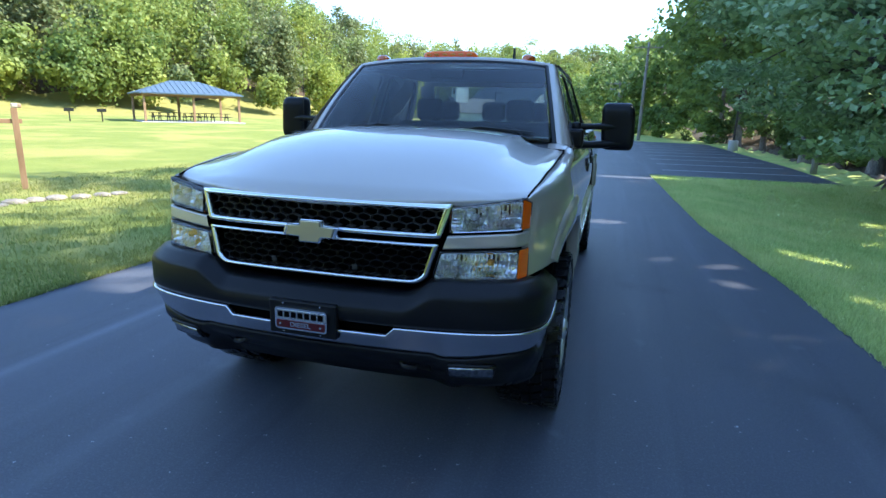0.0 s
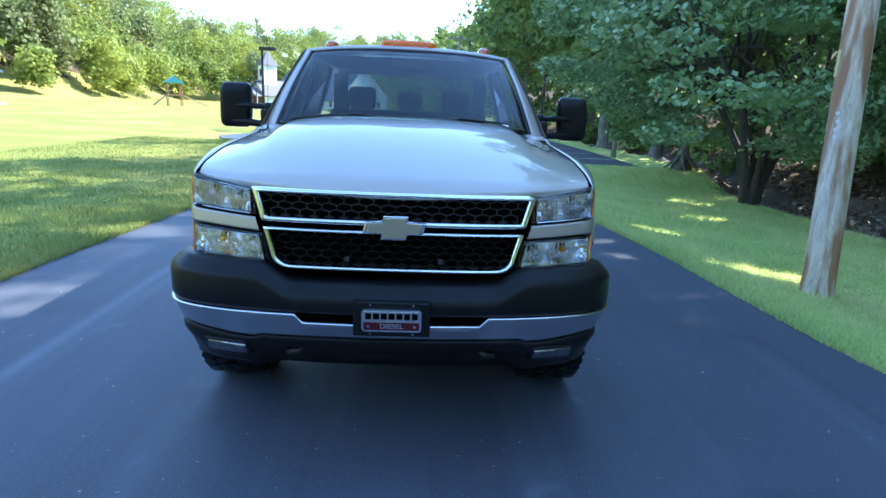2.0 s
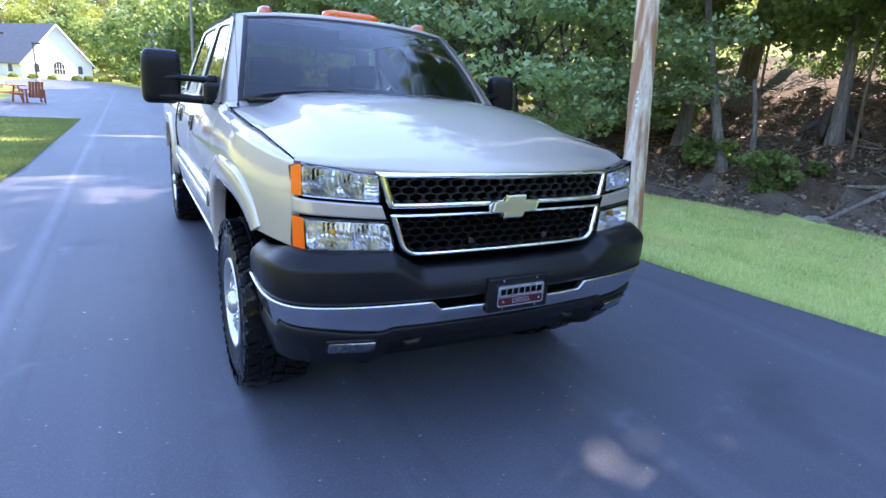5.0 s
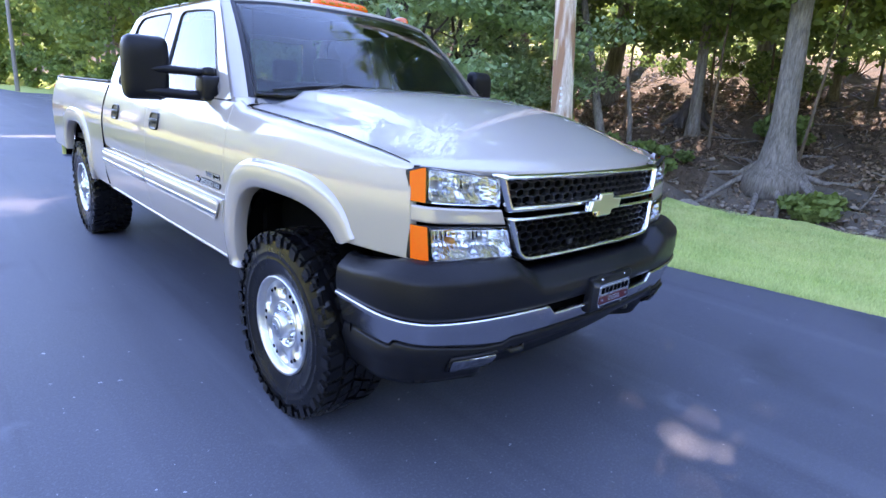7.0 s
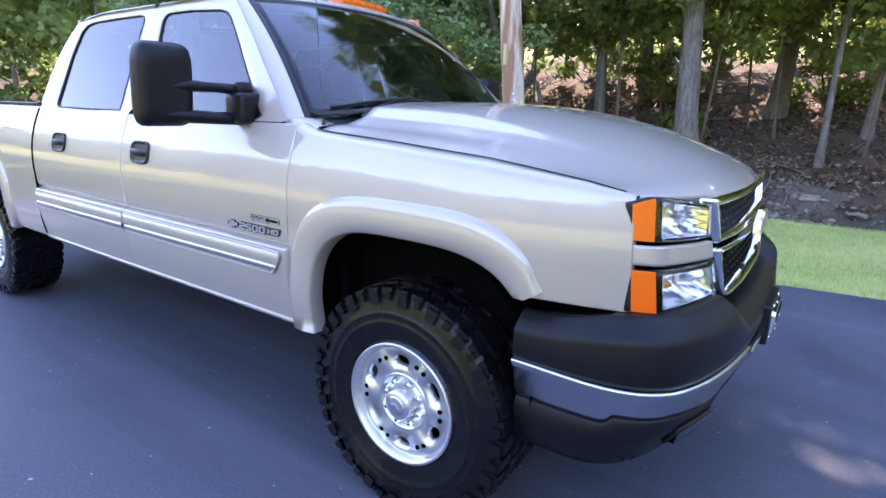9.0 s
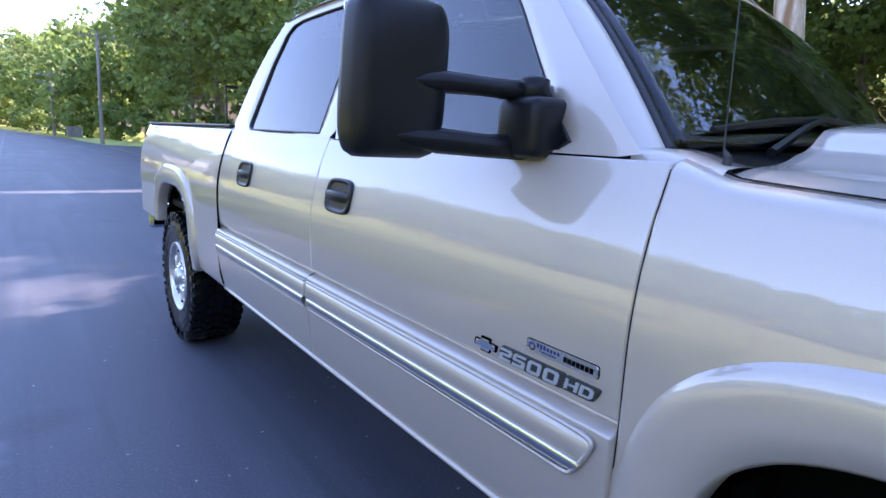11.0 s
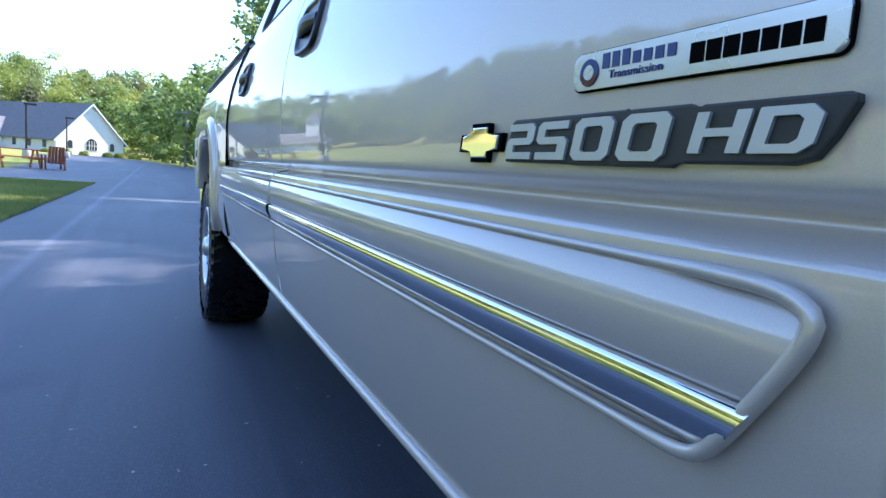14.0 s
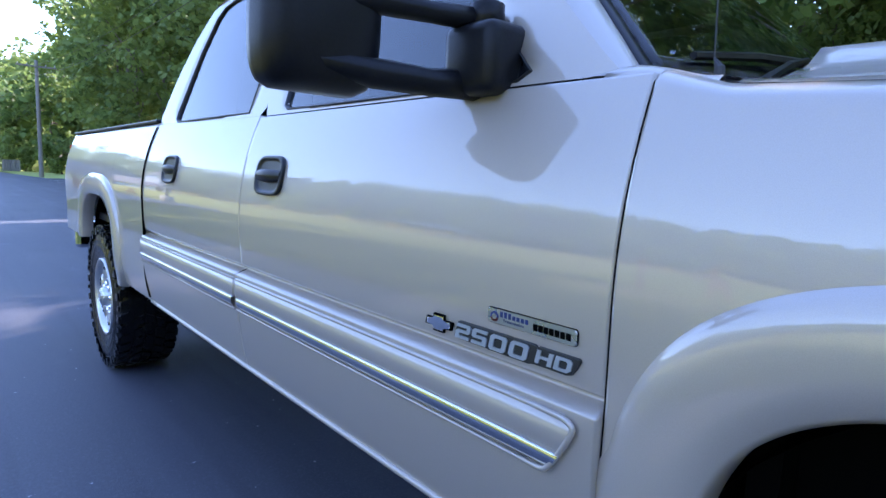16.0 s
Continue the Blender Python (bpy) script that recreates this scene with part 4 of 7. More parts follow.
def ring_sheet(s, outer, hole):
    """The frame between an outer outline and a window opening, both resampled by angle."""
    def resample(o, n=72):
        o = np.array(list(o) + [o[0]], float)
        d = np.concatenate([[0], np.cumsum(np.linalg.norm(np.diff(o, axis=0), axis=1))])
        q = np.linspace(0, d[-1], n, endpoint=False)
        return np.stack([np.interp(q, d, o[:, 0]), np.interp(q, d, o[:, 1])], -1)
    h = resample(hole)
    c = h.mean(0)
    rows = []
    o = np.array(list(outer) + [outer[0]], float)
    for p in h:
        d = p - c
        best = None
        for a, b in zip(o[:-1], o[1:]):
            e = b - a
            den = d[0] * e[1] - d[1] * e[0]
            if abs(den) < 1e-9:
                continue
            t = ((a[0] - c[0]) * e[1] - (a[1] - c[1]) * e[0]) / den
            u = ((a[0] - c[0]) * d[1] - (a[1] - c[1]) * d[0]) / den
            if t > 0 and -1e-6 <= u <= 1 + 1e-6:
                best = t if best is None else max(best, t)
        w = c + d * (best or 1)
        rows.append([(s * (cab_x(p[1]) - 0.035), *p), (s * (cab_x(p[1]) - 0.004), *p), (s * cab_x((p + 0.006 * d / np.linalg.norm(d))[1]), *(p + 0.006 * d / np.linalg.norm(d)))]
                    + [(s * cab_x((p + (w - p) * k)[1]), *(p + (w - p) * k)) for k in (0.35, 0.7, 1.0)])
    return rows


def win_sheet(s, o, lift):
    o = np.array(o)
    c = o.mean(0)
    bm = bmesh.new()
    for off in (0.0, -0.004):
        vs = [bm.verts.new((s * (cab_x(p[1]) + lift + off), *(p + (p - c) * 0.01))) for p in o]
        bm.faces.new(vs)
    bm.faces.ensure_lookup_table()
    return bm


cab = part("cab", to_mesh("cab", box_bm(-0.70, 0.70, 3.70, 3.86, 0.62, 1.40, bevel=0.02)), PAINT, truck)
FRONT_OUT = ((1.60, 1.376), (1.66, 1.43), (1.95, 1.72), (2.145, 1.895), (2.30, 1.905), (2.785, 1.915), (2.785, 1.376))
REAR_OUT = ((2.785, 1.376), (2.785, 1.915), (3.30, 1.915), (3.52, 1.90), (3.64, 1.86), (3.74, 1.75), (3.82, 1.60), (3.872, 1.42), (3.875, 1.385))
for s in (-1, 1):
    part("door_frame", grid_mesh("door_frame", ring_sheet(s, FRONT_OUT, FRONT_WIN), closed_u=True, flip=(s < 0)), PAINT, cab)
    part("door_frame", grid_mesh("door_frame", ring_sheet(s, REAR_OUT, REAR_WIN), closed_u=True, flip=(s < 0)), PAINT, cab)
    for o in (FRONT_WIN, REAR_WIN):
        g = part("side_window", win_sheet(s, o, -0.007), GLASS_FRONT if o is FRONT_WIN else GLASS_SIDE, cab, "lightly tinted side window" if o is FRONT_WIN else "dark tinted side window")
        g.visible_shadow = False
        rows = []
        oo = np.array(o)
        c = oo.mean(0)
        for p in np.vstack([oo, oo[:1]]):
            d = (p - c) / np.linalg.norm(p - c)
            rows.append([(s * (cab_x(p[1]) + l), *(p + d * k)) for k, l in ((-0.008, -0.014), (-0.006, -0.002), (0.000, 0.003), (0.003, 0.002), (0.005, -0.004))])
        part("window_seal", grid_mesh("window_seal", rows, flip=(s < 0)), BLACK_TRIM, g, "black rubber window seal")
    # sail panel where the mirror stands
    part("sail_panel", prism_bm([(1.79, 1.392), (1.93, 1.392), (1.90, 1.52)], "x", s * 0.845, s * 0.905), BLACK_TRIM, cab)


def roof_z(x, y):
    return 1.905 + 0.072 * (1 - np.clip(np.abs(x) / 0.765, 0, 1) ** 2.6) * (1 - 0.35 * np.clip((2.6 - y) / 0.5, 0, 1) ** 2 - 0.45 * np.clip((y - 3.1) / 0.6, 0, 1) ** 2) - 0.03 * np.clip((y - 3.25) / 0.35, 0, 1) ** 2


def screen_top(x):
    return 2.075 + 0.10 * (np.abs(x) / 0.72) ** 2


def roof_back(x):
    return 3.66 - 0.05 * (np.abs(x) / 0.75) ** 2


ux = 0.765 * np.sin(np.linspace(-1, 1, 41) * math.pi / 2)
rows = []
for x in ux:
    y = screen_top(x) + (roof_back(x) - screen_top(x)) * np.linspace(0, 1, 30)
    rows.append(np.stack([np.full(30, x), y, roof_z(x, y)], -1))
part("roof", grid_mesh("roof", rows, flip=True), PAINT, cab)
# windscreen and its dark surround
def screen(u, v):
    """u: -1..1 across, v: 0 base .. 1 top."""
    xb, xt = 0.865, 0.715
    yb, zb = 1.500 + 0.135 * u ** 2, 1.405 - 0.015 * u ** 2
    yt, zt = float(screen_top(abs(u) * xt)), float(roof_z(u * xt, screen_top(abs(u) * xt))) - 0.004
    bow = 0.020 * math.sin(math.pi * v)
    return ((xb + (xt - xb) * v) * u, yb + (yt - yb) * v - bow, zb + (zt - zb) * v + bow)


rows = [[screen(u, v) for v in np.linspace(0.0, 0.955, 16)] for u in np.linspace(-0.965, 0.965, 31)]
g = part("windscreen", grid_mesh("windscreen", rows, flip=True), GLASS, cab, "clear laminated windscreen")
sol = g.modifiers.new("thick", "SOLIDIFY")
sol.thickness = 0.005
g.visible_shadow = False
for s in (-1, 1):
    rows = []
    for v in np.linspace(-0.02, 1.0, 20):
        a, b = Vector(screen(s * 0.958, v)), Vector(screen(s * 1.0, v))
        zz = min(max(b.z, 1.38), 1.90)
        e = Vector((s * cab_x(zz), b.y + 0.075, b.z))
        rows.append([a - Vector((0, 0.001, -0.003)), a.lerp(b, 0.5) + Vector((0, -0.006, 0.004)), b + Vector((s * 0.004, 0.0, 0.004)), b.lerp(e, 0.35) + Vector((s * 0.012, 0, 0.004)), b.lerp(e, 0.7) + Vector((s * 0.010, 0, 0.002)), e])
    pillar = part("front_pillar", grid_mesh("front_pillar", rows, flip=(s < 0)), PAINT, cab)
    rows = [[Vector(screen(s * k, v)) + Vector((0, -o, o)) for k, o in ((0.940, 0.0045), (0.944, 0.0055), (0.966, 0.0065), (0.970, 0.004))] for v in np.linspace(0, 1.0, 16)]
    part("pillar_trim", grid_mesh("pillar_trim", rows, flip=(s < 0)), BLACK_TRIM, pillar, "black windscreen edge trim")
rows = [[Vector(screen(u, v)) + Vector((0, -o, o)) for v, o in ((0.938, 0.003), (0.942, 0.004), (0.955, 0.004), (0.960, 0.001))] for u in np.linspace(-0.96, 0.96, 25)]
part("header_trim", grid_mesh("header_trim", rows, flip=True), BLACK_TRIM, cab)
rows = [[Vector(screen(u, v)) + Vector((0, -o, o)) for v, o in ((0.950, -0.004), (0.953, 0.002), (0.965, 0.0075), (0.985, 0.0085), (1.0, 0.005), (1.02, -0.004))] for u in np.linspace(-0.985, 0.985, 33)]
part("roof_header", grid_mesh("roof_header", rows, flip=True), PAINT, cab)
# back of the cab with its window
bm = bmesh.new()
for a, b, c, d in ((-0.74, 0.74, 1.38, 1.46), (-0.72, 0.72, 1.83, 1.90)):
    box(bm, a, b, 3.70, 3.74, c, d)
box(bm, -0.76, -0.62, 3.70, 3.74, 1.46, 1.83)
box(bm, 0.62, 0.76, 3.70, 3.74, 1.46, 1.83)
part("cab_back", bm, PAINT, cab)
g = part("rear_window", box_bm(-0.63, 0.63, 3.715, 3.722, 1.45, 1.84), GLASS, cab)
g.visible_shadow = False
part("headliner", box_bm(-0.70, 0.70, 2.22, 3.68, 1.872, 1.882), INTERIOR, cab)
part("cab_floor", box_bm(-0.90, 0.90, 1.35, 3.84, 0.56, 0.60), MATTE_BLACK, cab)
part("firewall", box_bm(-0.88, 0.88, 1.36, 1.40, 0.60, 1.33), MATTE_BLACK, cab)
for s in (-1, 1):
    part("door_lining", box_bm(s * 0.86 - 0.01, s * 0.86 + 0.01, 1.60, 3.80, 0.60, 1.36), DASH, cab)

# clearance lamps, fin and whip aerial on the roof and wing
for x in (-0.551, 0.551):
    z = float(roof_z(x, 2.2))
    rows = [[(x + 0.048 * k * math.cos(a) * 1.0, 2.203 + 0.075 * k * math.sin(a), z - 0.004 + h) for k, h in ((1, 0), (1, 0.014), (0.9, 0.03), (0.6, 0.042), (0.0, 0.046))] for a in np.linspace(0, 2 * math.pi, 24, endpoint=False)]
    part("clearance_lamp", grid_mesh("clearance_lamp", rows, closed_u=True, flip=True), AMBER_DEEP, cab, "small orange roof marker lamp")
rows = []
for t in np.linspace(-1, 1, 26):
    w = (1 - abs(t) ** 8) ** 0.5
    z = float(roof_z(0.2 * t, 2.13))
    rows.append([(0.205 * t, 2.125 - 0.055 * w - 0.002, z - 0.006), (0.205 * t, 2.125 - 0.055 * w, z + 0.022 * w), (0.205 * t, 2.125 - 0.038 * w, z + 0.038 * w), (0.205 * t, 2.125 + 0.03 * w, z + 0.042 * w), (0.205 * t, 2.125 + 0.06 * w, z + 0.02 * w), (0.205 * t, 2.125 + 0.062 * w, z - 0.006)])
lampbar = part("roof_lamp_bar", grid_mesh("roof_lamp_bar", rows, flip=True), AMBER, cab, "long amber roof lamp bar")
for k in range(6):
    x = -0.15 + 0.06 * k
    z = float(roof_z(x, 2.13))
    part("lamp_element", box_bm(x - 0.017, x + 0.017, 2.064, 2.070, z + 0.008, z + 0.02, bevel=0.002), BULB_AMBER, lampbar)
part("roof_fin", prism_bm([(2.17, 1.945), (2.235, 1.945), (2.225, 1.985), (2.21, 2.03), (2.195, 2.005)], "x", 0.440, 0.452), BLACK_TRIM, cab)
part("whip_aerial", tube_bm([(-0.855, 1.50, 1.36), (-0.855, 1.50, 1.385), (-0.852, 1.51, 1.40), (-0.850, 1.54, 2.20)], [0.010, 0.007, 0.0014, 0.0008], 8), DARK_METAL, cab, "thin black whip aerial")

# ---- bonnet ----
def nose_y(x, z):
    """The front face of the lamps and grille."""
    return 0.095 + 0.10 * (z - 0.9) + 0.20 * np.abs(x) ** 3 + 0.075 * np.clip((np.abs(x) - 0.835) / 0.05, 0, 1.0) ** 1.5


def bonnet(u, t):
    """u: -1..1 across, t: 0 nose .. 1 cowl."""
    a = abs(u)
    xs = (0.860 + 0.0 * t)
    yf = 0.118 + 0.215 * a ** 2.4
    yr = 1.470 - 0.06 * (1 - a ** 2)
    y = yf + (yr - yf) * t
    x = u * float(seam_x(y) - 0.011)
    edge = float(hood_seam(y)) if y > 0.3 else 1.232
    mid = 1.222 + (1.450 - 1.222) * (1 - (1 - t) ** 3.3)
    crown = (1 - a ** 3.0)
    z = edge + (mid - edge) * crown
    dome = float(smooth(0.775, 0.705, a)) * float(smooth(0.12, 0.80, t)) * 0.028
    valley = -0.010 * math.exp(-((a - 0.86) / 0.06) ** 2) * float(smooth(0.15, 0.8, t))
    lip = -0.030 * (1 - min(t / 0.05, 1)) ** 2 * (1 - 0.6 * a)
    return (x, y, z + dome + valley + lip)


us = np.sin(np.linspace(-1, 1, 97) * math.pi / 2 * 0.93) / math.sin(math.pi / 2 * 0.93)
ts = np.unique(np.concatenate([np.linspace(0, 0.08, 9), np.linspace(0.08, 1, 40)]))
rows = []
for u in us:
    r = [bonnet(u, t) for t in ts]
    r = [(r[0][0], r[0][1] + 0.02, r[0][2] - 0.02)] + r + [(r[-1][0], r[-1][1] + 0.003, r[-1][2] - 0.03)]
    rows.append(r)
rows = [[(x * 1.0, y, z - 0.03) for x, y, z in rows[0]]] + rows + [[(x, y, z - 0.03) for x, y, z in rows[-1]]]
part("bonnet", grid_mesh("bonnet", rows, flip=True), PAINT, truck)
rows = []
for u in np.linspace(-1, 1, 25):
    a = abs(u)
    rows.append([(u * 0.80, 1.40 + 0.06 * a ** 2, 1.345 - 0.01 * a), (u * 0.80, 1.44 + 0.07 * a ** 2, 1.375), (u * 0.798, 1.50 + 0.10 * a ** 2, 1.395 - 0.008 * a), (u * 0.795, 1.53 + 0.10 * a ** 2, 1.40)])
part("cowl_panel", grid_mesh("cowl_panel", rows, flip=True), BLACK_PLASTIC, truck, "black plastic cowl panel")
# painted shoulder between bonnet corner, wing and pillar
for s in (-1, 1):
    rows = []
    for y in np.linspace(1.474, 1.640, 8):
        zt = 1.366 + 0.026 * float(smooth(1.474, 1.60, y))
        rows.append([(s * 0.926, y, zt - 0.030), (s * 0.918, y, zt - 0.010), (s * 0.902, y, zt), (s * 0.850, y, zt + 0.004), (s * 0.795, y, zt + 0.004), (s * 0.790, y, zt - 0.02)])
    part("wing_shoulder", grid_mesh("wing_shoulder", rows, flip=(s < 0)), PAINT, truck)
for x0, x1 in ((-0.62, -0.02), (0.05, 0.70)):
    p = [Vector(screen(x / 0.86, v)) + Vector((0, -0.016, 0.012)) for x, v in ((x0 - 0.10, 0.05), (x0 + 0.1, 0.085), ((x0 + x1) / 2, 0.105), (x1, 0.085))]
    w = part("wiper", tube_bm(p, [0.007, 0.009, 0.010, 0.004], 6), BLACK_TRIM, truck, "black wiper blade")
    a = Vector(screen(x0 / 0.86 + 0.02, 0.0)) + Vector((0, -0.03, 0.0))
    part("wiper_arm", tube_bm([a, a.lerp(p[2], 0.5) + Vector((0, -0.008, 0.014)), p[2] + Vector((0, -0.006, 0.006))], [0.011, 0.008, 0.006], 6), BLACK_TRIM, w)

# ---- lamps ----
def front_patch(s, corners, nu=14, nv=8, push=0.0, fall=0.0):
    """A patch of the front face from corners (x, z): inner top, outer top, outer bottom, inner bottom."""
    (a, b, c, d) = [np.array(p, float) for p in corners]
    rows = []
    for u in np.linspace(0, 1, nu):
        r = []
        for v in np.linspace(0, 1, nv):
            p = (a * (1 - u) + b * u) * (1 - v) + (d * (1 - u) + c * u) * v
            y = float(nose_y(p[0], p[1])) + push
            r.append((s * p[0], y, p[1] - fall * (1 - v) * max(0.0, (p[0] - 0.825) / 0.047) ** 2.4))
        rows.append(r)
    return rows


def rim_of(rows, depth=0.02):
    """A border lip round a patch, pushed back."""
    P = np.array(rows)
    ring = np.concatenate([P[:, 0], P[-1, 1:], P[-2::-1, -1], P[0, -2:0:-1]])
    c = ring.mean(0)
    out = []
    for p in np.vstack([ring, ring[:1]]):
        d = (p - c)
        d[1] = 0
        d = d / np.linalg.norm(d)
        out.append([p + np.array([0, 0.001, 0]), p + d * 0.0035 + np.array([0, 0.002, 0]), p + d * 0.005 + np.array([0, depth, 0])])
    return out


def wrap(rows, s, length=0.022):
    """Adds a strip that turns the outer edge of a patch back along the body side."""
    return rows + [[(s * (abs(x) + 0.0008), y + 0.008, z) for x, y, z in rows[-1]], [(s * (abs(x) + 0.001), y + length, z) for x, y, z in rows[-1]]]


UPPER = ((0.574, 1.188), (0.870, 1.234), (0.872, 1.112), (0.574, 1.092))
LOWER = ((0.541, 1.014), (0.872, 1.030), (0.872, 0.912), (0.514, 0.902))
for s in (-1, 1):
    for nm, C, cups in (("headlamp", UPPER, ((0.73, 0.5, 0.055, 0.045, 1), (0.30, 0.5, 0.040, 0.04, 0))), ("turn_lamp", LOWER, ((0.64, 0.5, 0.058, 0.045, 1), (0.22, 0.5, 0.05, 0.042, 0)))):
        lamp = part(nm, grid_mesh(nm, rim_of(front_patch(s, C, fall=0.026 if nm == "headlamp" else 0.0)), flip=(s < 0)), BLACK_TRIM, truck, "clear-lens headlamp with an amber side marker" if nm == "headlamp" else "clear-lens lower lamp with an amber side marker")
        cut = 0.915
        (a, b, c, d) = [np.array(p) for p in C]
        ob, oc = a + (b - a) * cut, d + (c - d) * cut
        lens = part("lens", grid_mesh("lens", front_patch(s, (a, ob, oc, d)), flip=(s < 0)), GLASS_LENS, lamp, "clear lens")
        m = lens.modifiers.new("thick", "SOLIDIFY")
        m.thickness = 0.003
        lens.visible_shadow = False
        part("side_marker", grid_mesh("side_marker", [[(q[0] * (1 + 0.002), q[1] - 0.002, q[2]) for q in r] for r in wrap(front_patch(s, (ob, b, c, oc), 10, 8, fall=0.026 if nm == "headlamp" else 0.0), s, 0.036)], flip=(s < 0)), AMBER, lamp, "amber side marker")
        # reflector: bowls and upright flutes
        rows = []
        for u in np.concatenate([[0.0], np.linspace(0.01, 0.99, 70), [1.0]]):
            r = []
            for v in np.concatenate([[0.004], np.linspace(0.03, 0.97, 30), [0.996]]):
                p = (a * (1 - u) + ob * u) * (1 - v) + (d * (1 - u) + oc * u) * v
                deep = 0.030
                for cu, cv, ru, rv, kind in cups:
                    q = math.hypot((u - cu) * 0.27 / ru, (v - cv) * 0.11 / rv)
                    if q < 1.15:
                        deep = max(deep, 0.030 + 0.055 * (1 - (q / 1.15) ** 2) ** 0.6)
                deep += 0.0055 * math.cos(u * 2 * math.pi * 17) + 0.0022 * math.cos(v * 2 * math.pi * 4) + 0.030 * (1 - v)
                e = min(u * 24, (1 - u) * 10)
                f = min(v, 1 - v) * 7
                deep *= min(1, max(0.06, e)) * min(1, max(0.12, f))
                r.append((s * p[0], float(nose_y(p[0], p[1])) + deep, p[1]))
            rows.append(r)
        part("reflector", grid_mesh("reflector", rows, flip=(s < 0)), REFLECTOR, lamp, "fluted mirror reflector")
        for cu, cv, ru, rv, kind in cups:
            p = (a * (1 - cu) + ob * cu) * (1 - cv) + (d * (1 - cu) + oc * cu) * cv
            y = float(nose_y(p[0], p[1]))
            mt = BULB_AMBER if (nm == "turn_lamp" and kind) else SATIN
            part("bulb", tube_bm([(s * p[0], y + 0.075, p[1]), (s * p[0], y + 0.045, p[1]), (s * p[0], y + 0.034, p[1])], [0.013, 0.013, 0.005], 12), mt, lamp, smooth=True)
    # painted strip between the lamps, and filler behind them
    strip = wrap(front_patch(s, ((0.568, 1.078), (0.870, 1.098), (0.870, 1.044), (0.551, 1.026)), 16, 8, -0.004), s)
    P = np.array(strip)
    strip = [[(r[0][0], r[0][1] + 0.02, r[0][2] + 0.001)] + list(r) + [(r[-1][0], r[-1][1] + 0.02, r[-1][2] - 0.001)] for r in P]
    part("lamp_bar", grid_mesh("lamp_bar", strip, flip=(s < 0)), PAINT, truck)
    part("lamp_backing", grid_mesh("lamp_backing", front_patch(s, ((0.54, 1.215), (0.872, 1.226), (0.872, 0.895), (0.49, 0.885)), 14, 8, 0.10), flip=(s < 0)), MATTE_BLACK, truck)
    rows = [[(s * 0.84, 0.36, z) if k2 else (s * float(side_x(0.335, z)) * 0.955, 0.37, z) for k2 in (0, 0.35)] for z in np.linspace(0.90, 1.225, 8)]
    part("fender_edge", grid_mesh("fender_edge", rows, flip=(s < 0)), MATTE_BLACK, truck)

# ---- grille ----
grille = part("grille", grid_mesh("grille", front_patch(1, ((-0.56, 1.19), (0.56, 1.19), (0.48, 0.89), (-0.48, 0.89)), 40, 10, 0.085)), MATTE_BLACK, truck, "black honeycomb grille in a chrome frame")


def side_at(z):
    """Half width of the grille surround."""
    return 0.488 + (0.577 - 0.488) * np.clip((z - 0.90) / 0.30, 0, 1)


def frame_loop(z_top, z_bot, inset, r_bot):
    """A rounded trapezoid outline (x, z)."""
    o = []
    wt, wb = float(side_at(z_top)) - inset, float(side_at(z_bot)) - inset
    for x in np.linspace(-wt, wt, 30):
        o.append((x, z_top))
    for t in np.linspace(0.05, 1, 8):
        z = z_top + (z_bot + r_bot - z_top) * t
        o.append((float(side_at(z)) - inset, z))
    reach = float(side_at(z_bot + r_bot)) - inset - wb + r_bot
    for a in np.linspace(0.2, 1, 5):
        o.append((wb - r_bot + reach * math.cos(a * math.pi / 2), z_bot + r_bot * (1 - math.sin(a * math.pi / 2))))
    for x in np.linspace(wb - r_bot, -wb + r_bot, 26)[1:]:
        o.append((x, z_bot))
    for a in np.linspace(0.8, 0, 5):
        o.append((-wb + r_bot - reach * math.cos(a * math.pi / 2), z_bot + r_bot * (1 - math.sin(a * math.pi / 2))))
    for t in np.linspace(0.95, 0.05, 7):
        z = z_top + (z_bot + r_bot - z_top) * t
        o.append((-(float(side_at(z)) - inset), z))
    return np.array(o)


def frame_part(nm, outer, inner, proud, mat, parent, label=""):
    rows = []
    for p, q in zip(outer, inner):
        yo, yi = float(nose_y(*p)), float(nose_y(*q))
        m = (p + q) / 2
        ym = float(nose_y(*m))
        rows.append([(p[0], yo + 0.03, p[1]), (p[0], yo - proud * 0.5, p[1]), (*[(p * 0.8 + q * 0.2)[0], yo - proud],  (p * 0.8 + q * 0.2)[1]), (m[0], ym - proud * 1.15, m[1]), ((p * 0.2 + q * 0.8)[0], yi - proud, (p * 0.2 + q * 0.8)[1]), (q[0], yi - proud * 0.3, q[1]), (q[0], yi + 0.05, q[1])])
    return part(nm, grid_mesh(nm, rows, closed_u=True, flip=False), mat, parent, label)


frame_part("grille_frame", frame_loop(1.203, 1.068, -0.005, 0.012), frame_loop(1.184, 1.090, 0.024, 0.008), 0.014, CHROME, grille, "chrome upper grille frame")
frame_part("grille_frame", frame_loop(1.047, 0.880, -0.006, 0.06), frame_loop(1.034, 0.897, 0.018, 0.05), 0.014, CHROME, grille, "chrome lower grille frame")


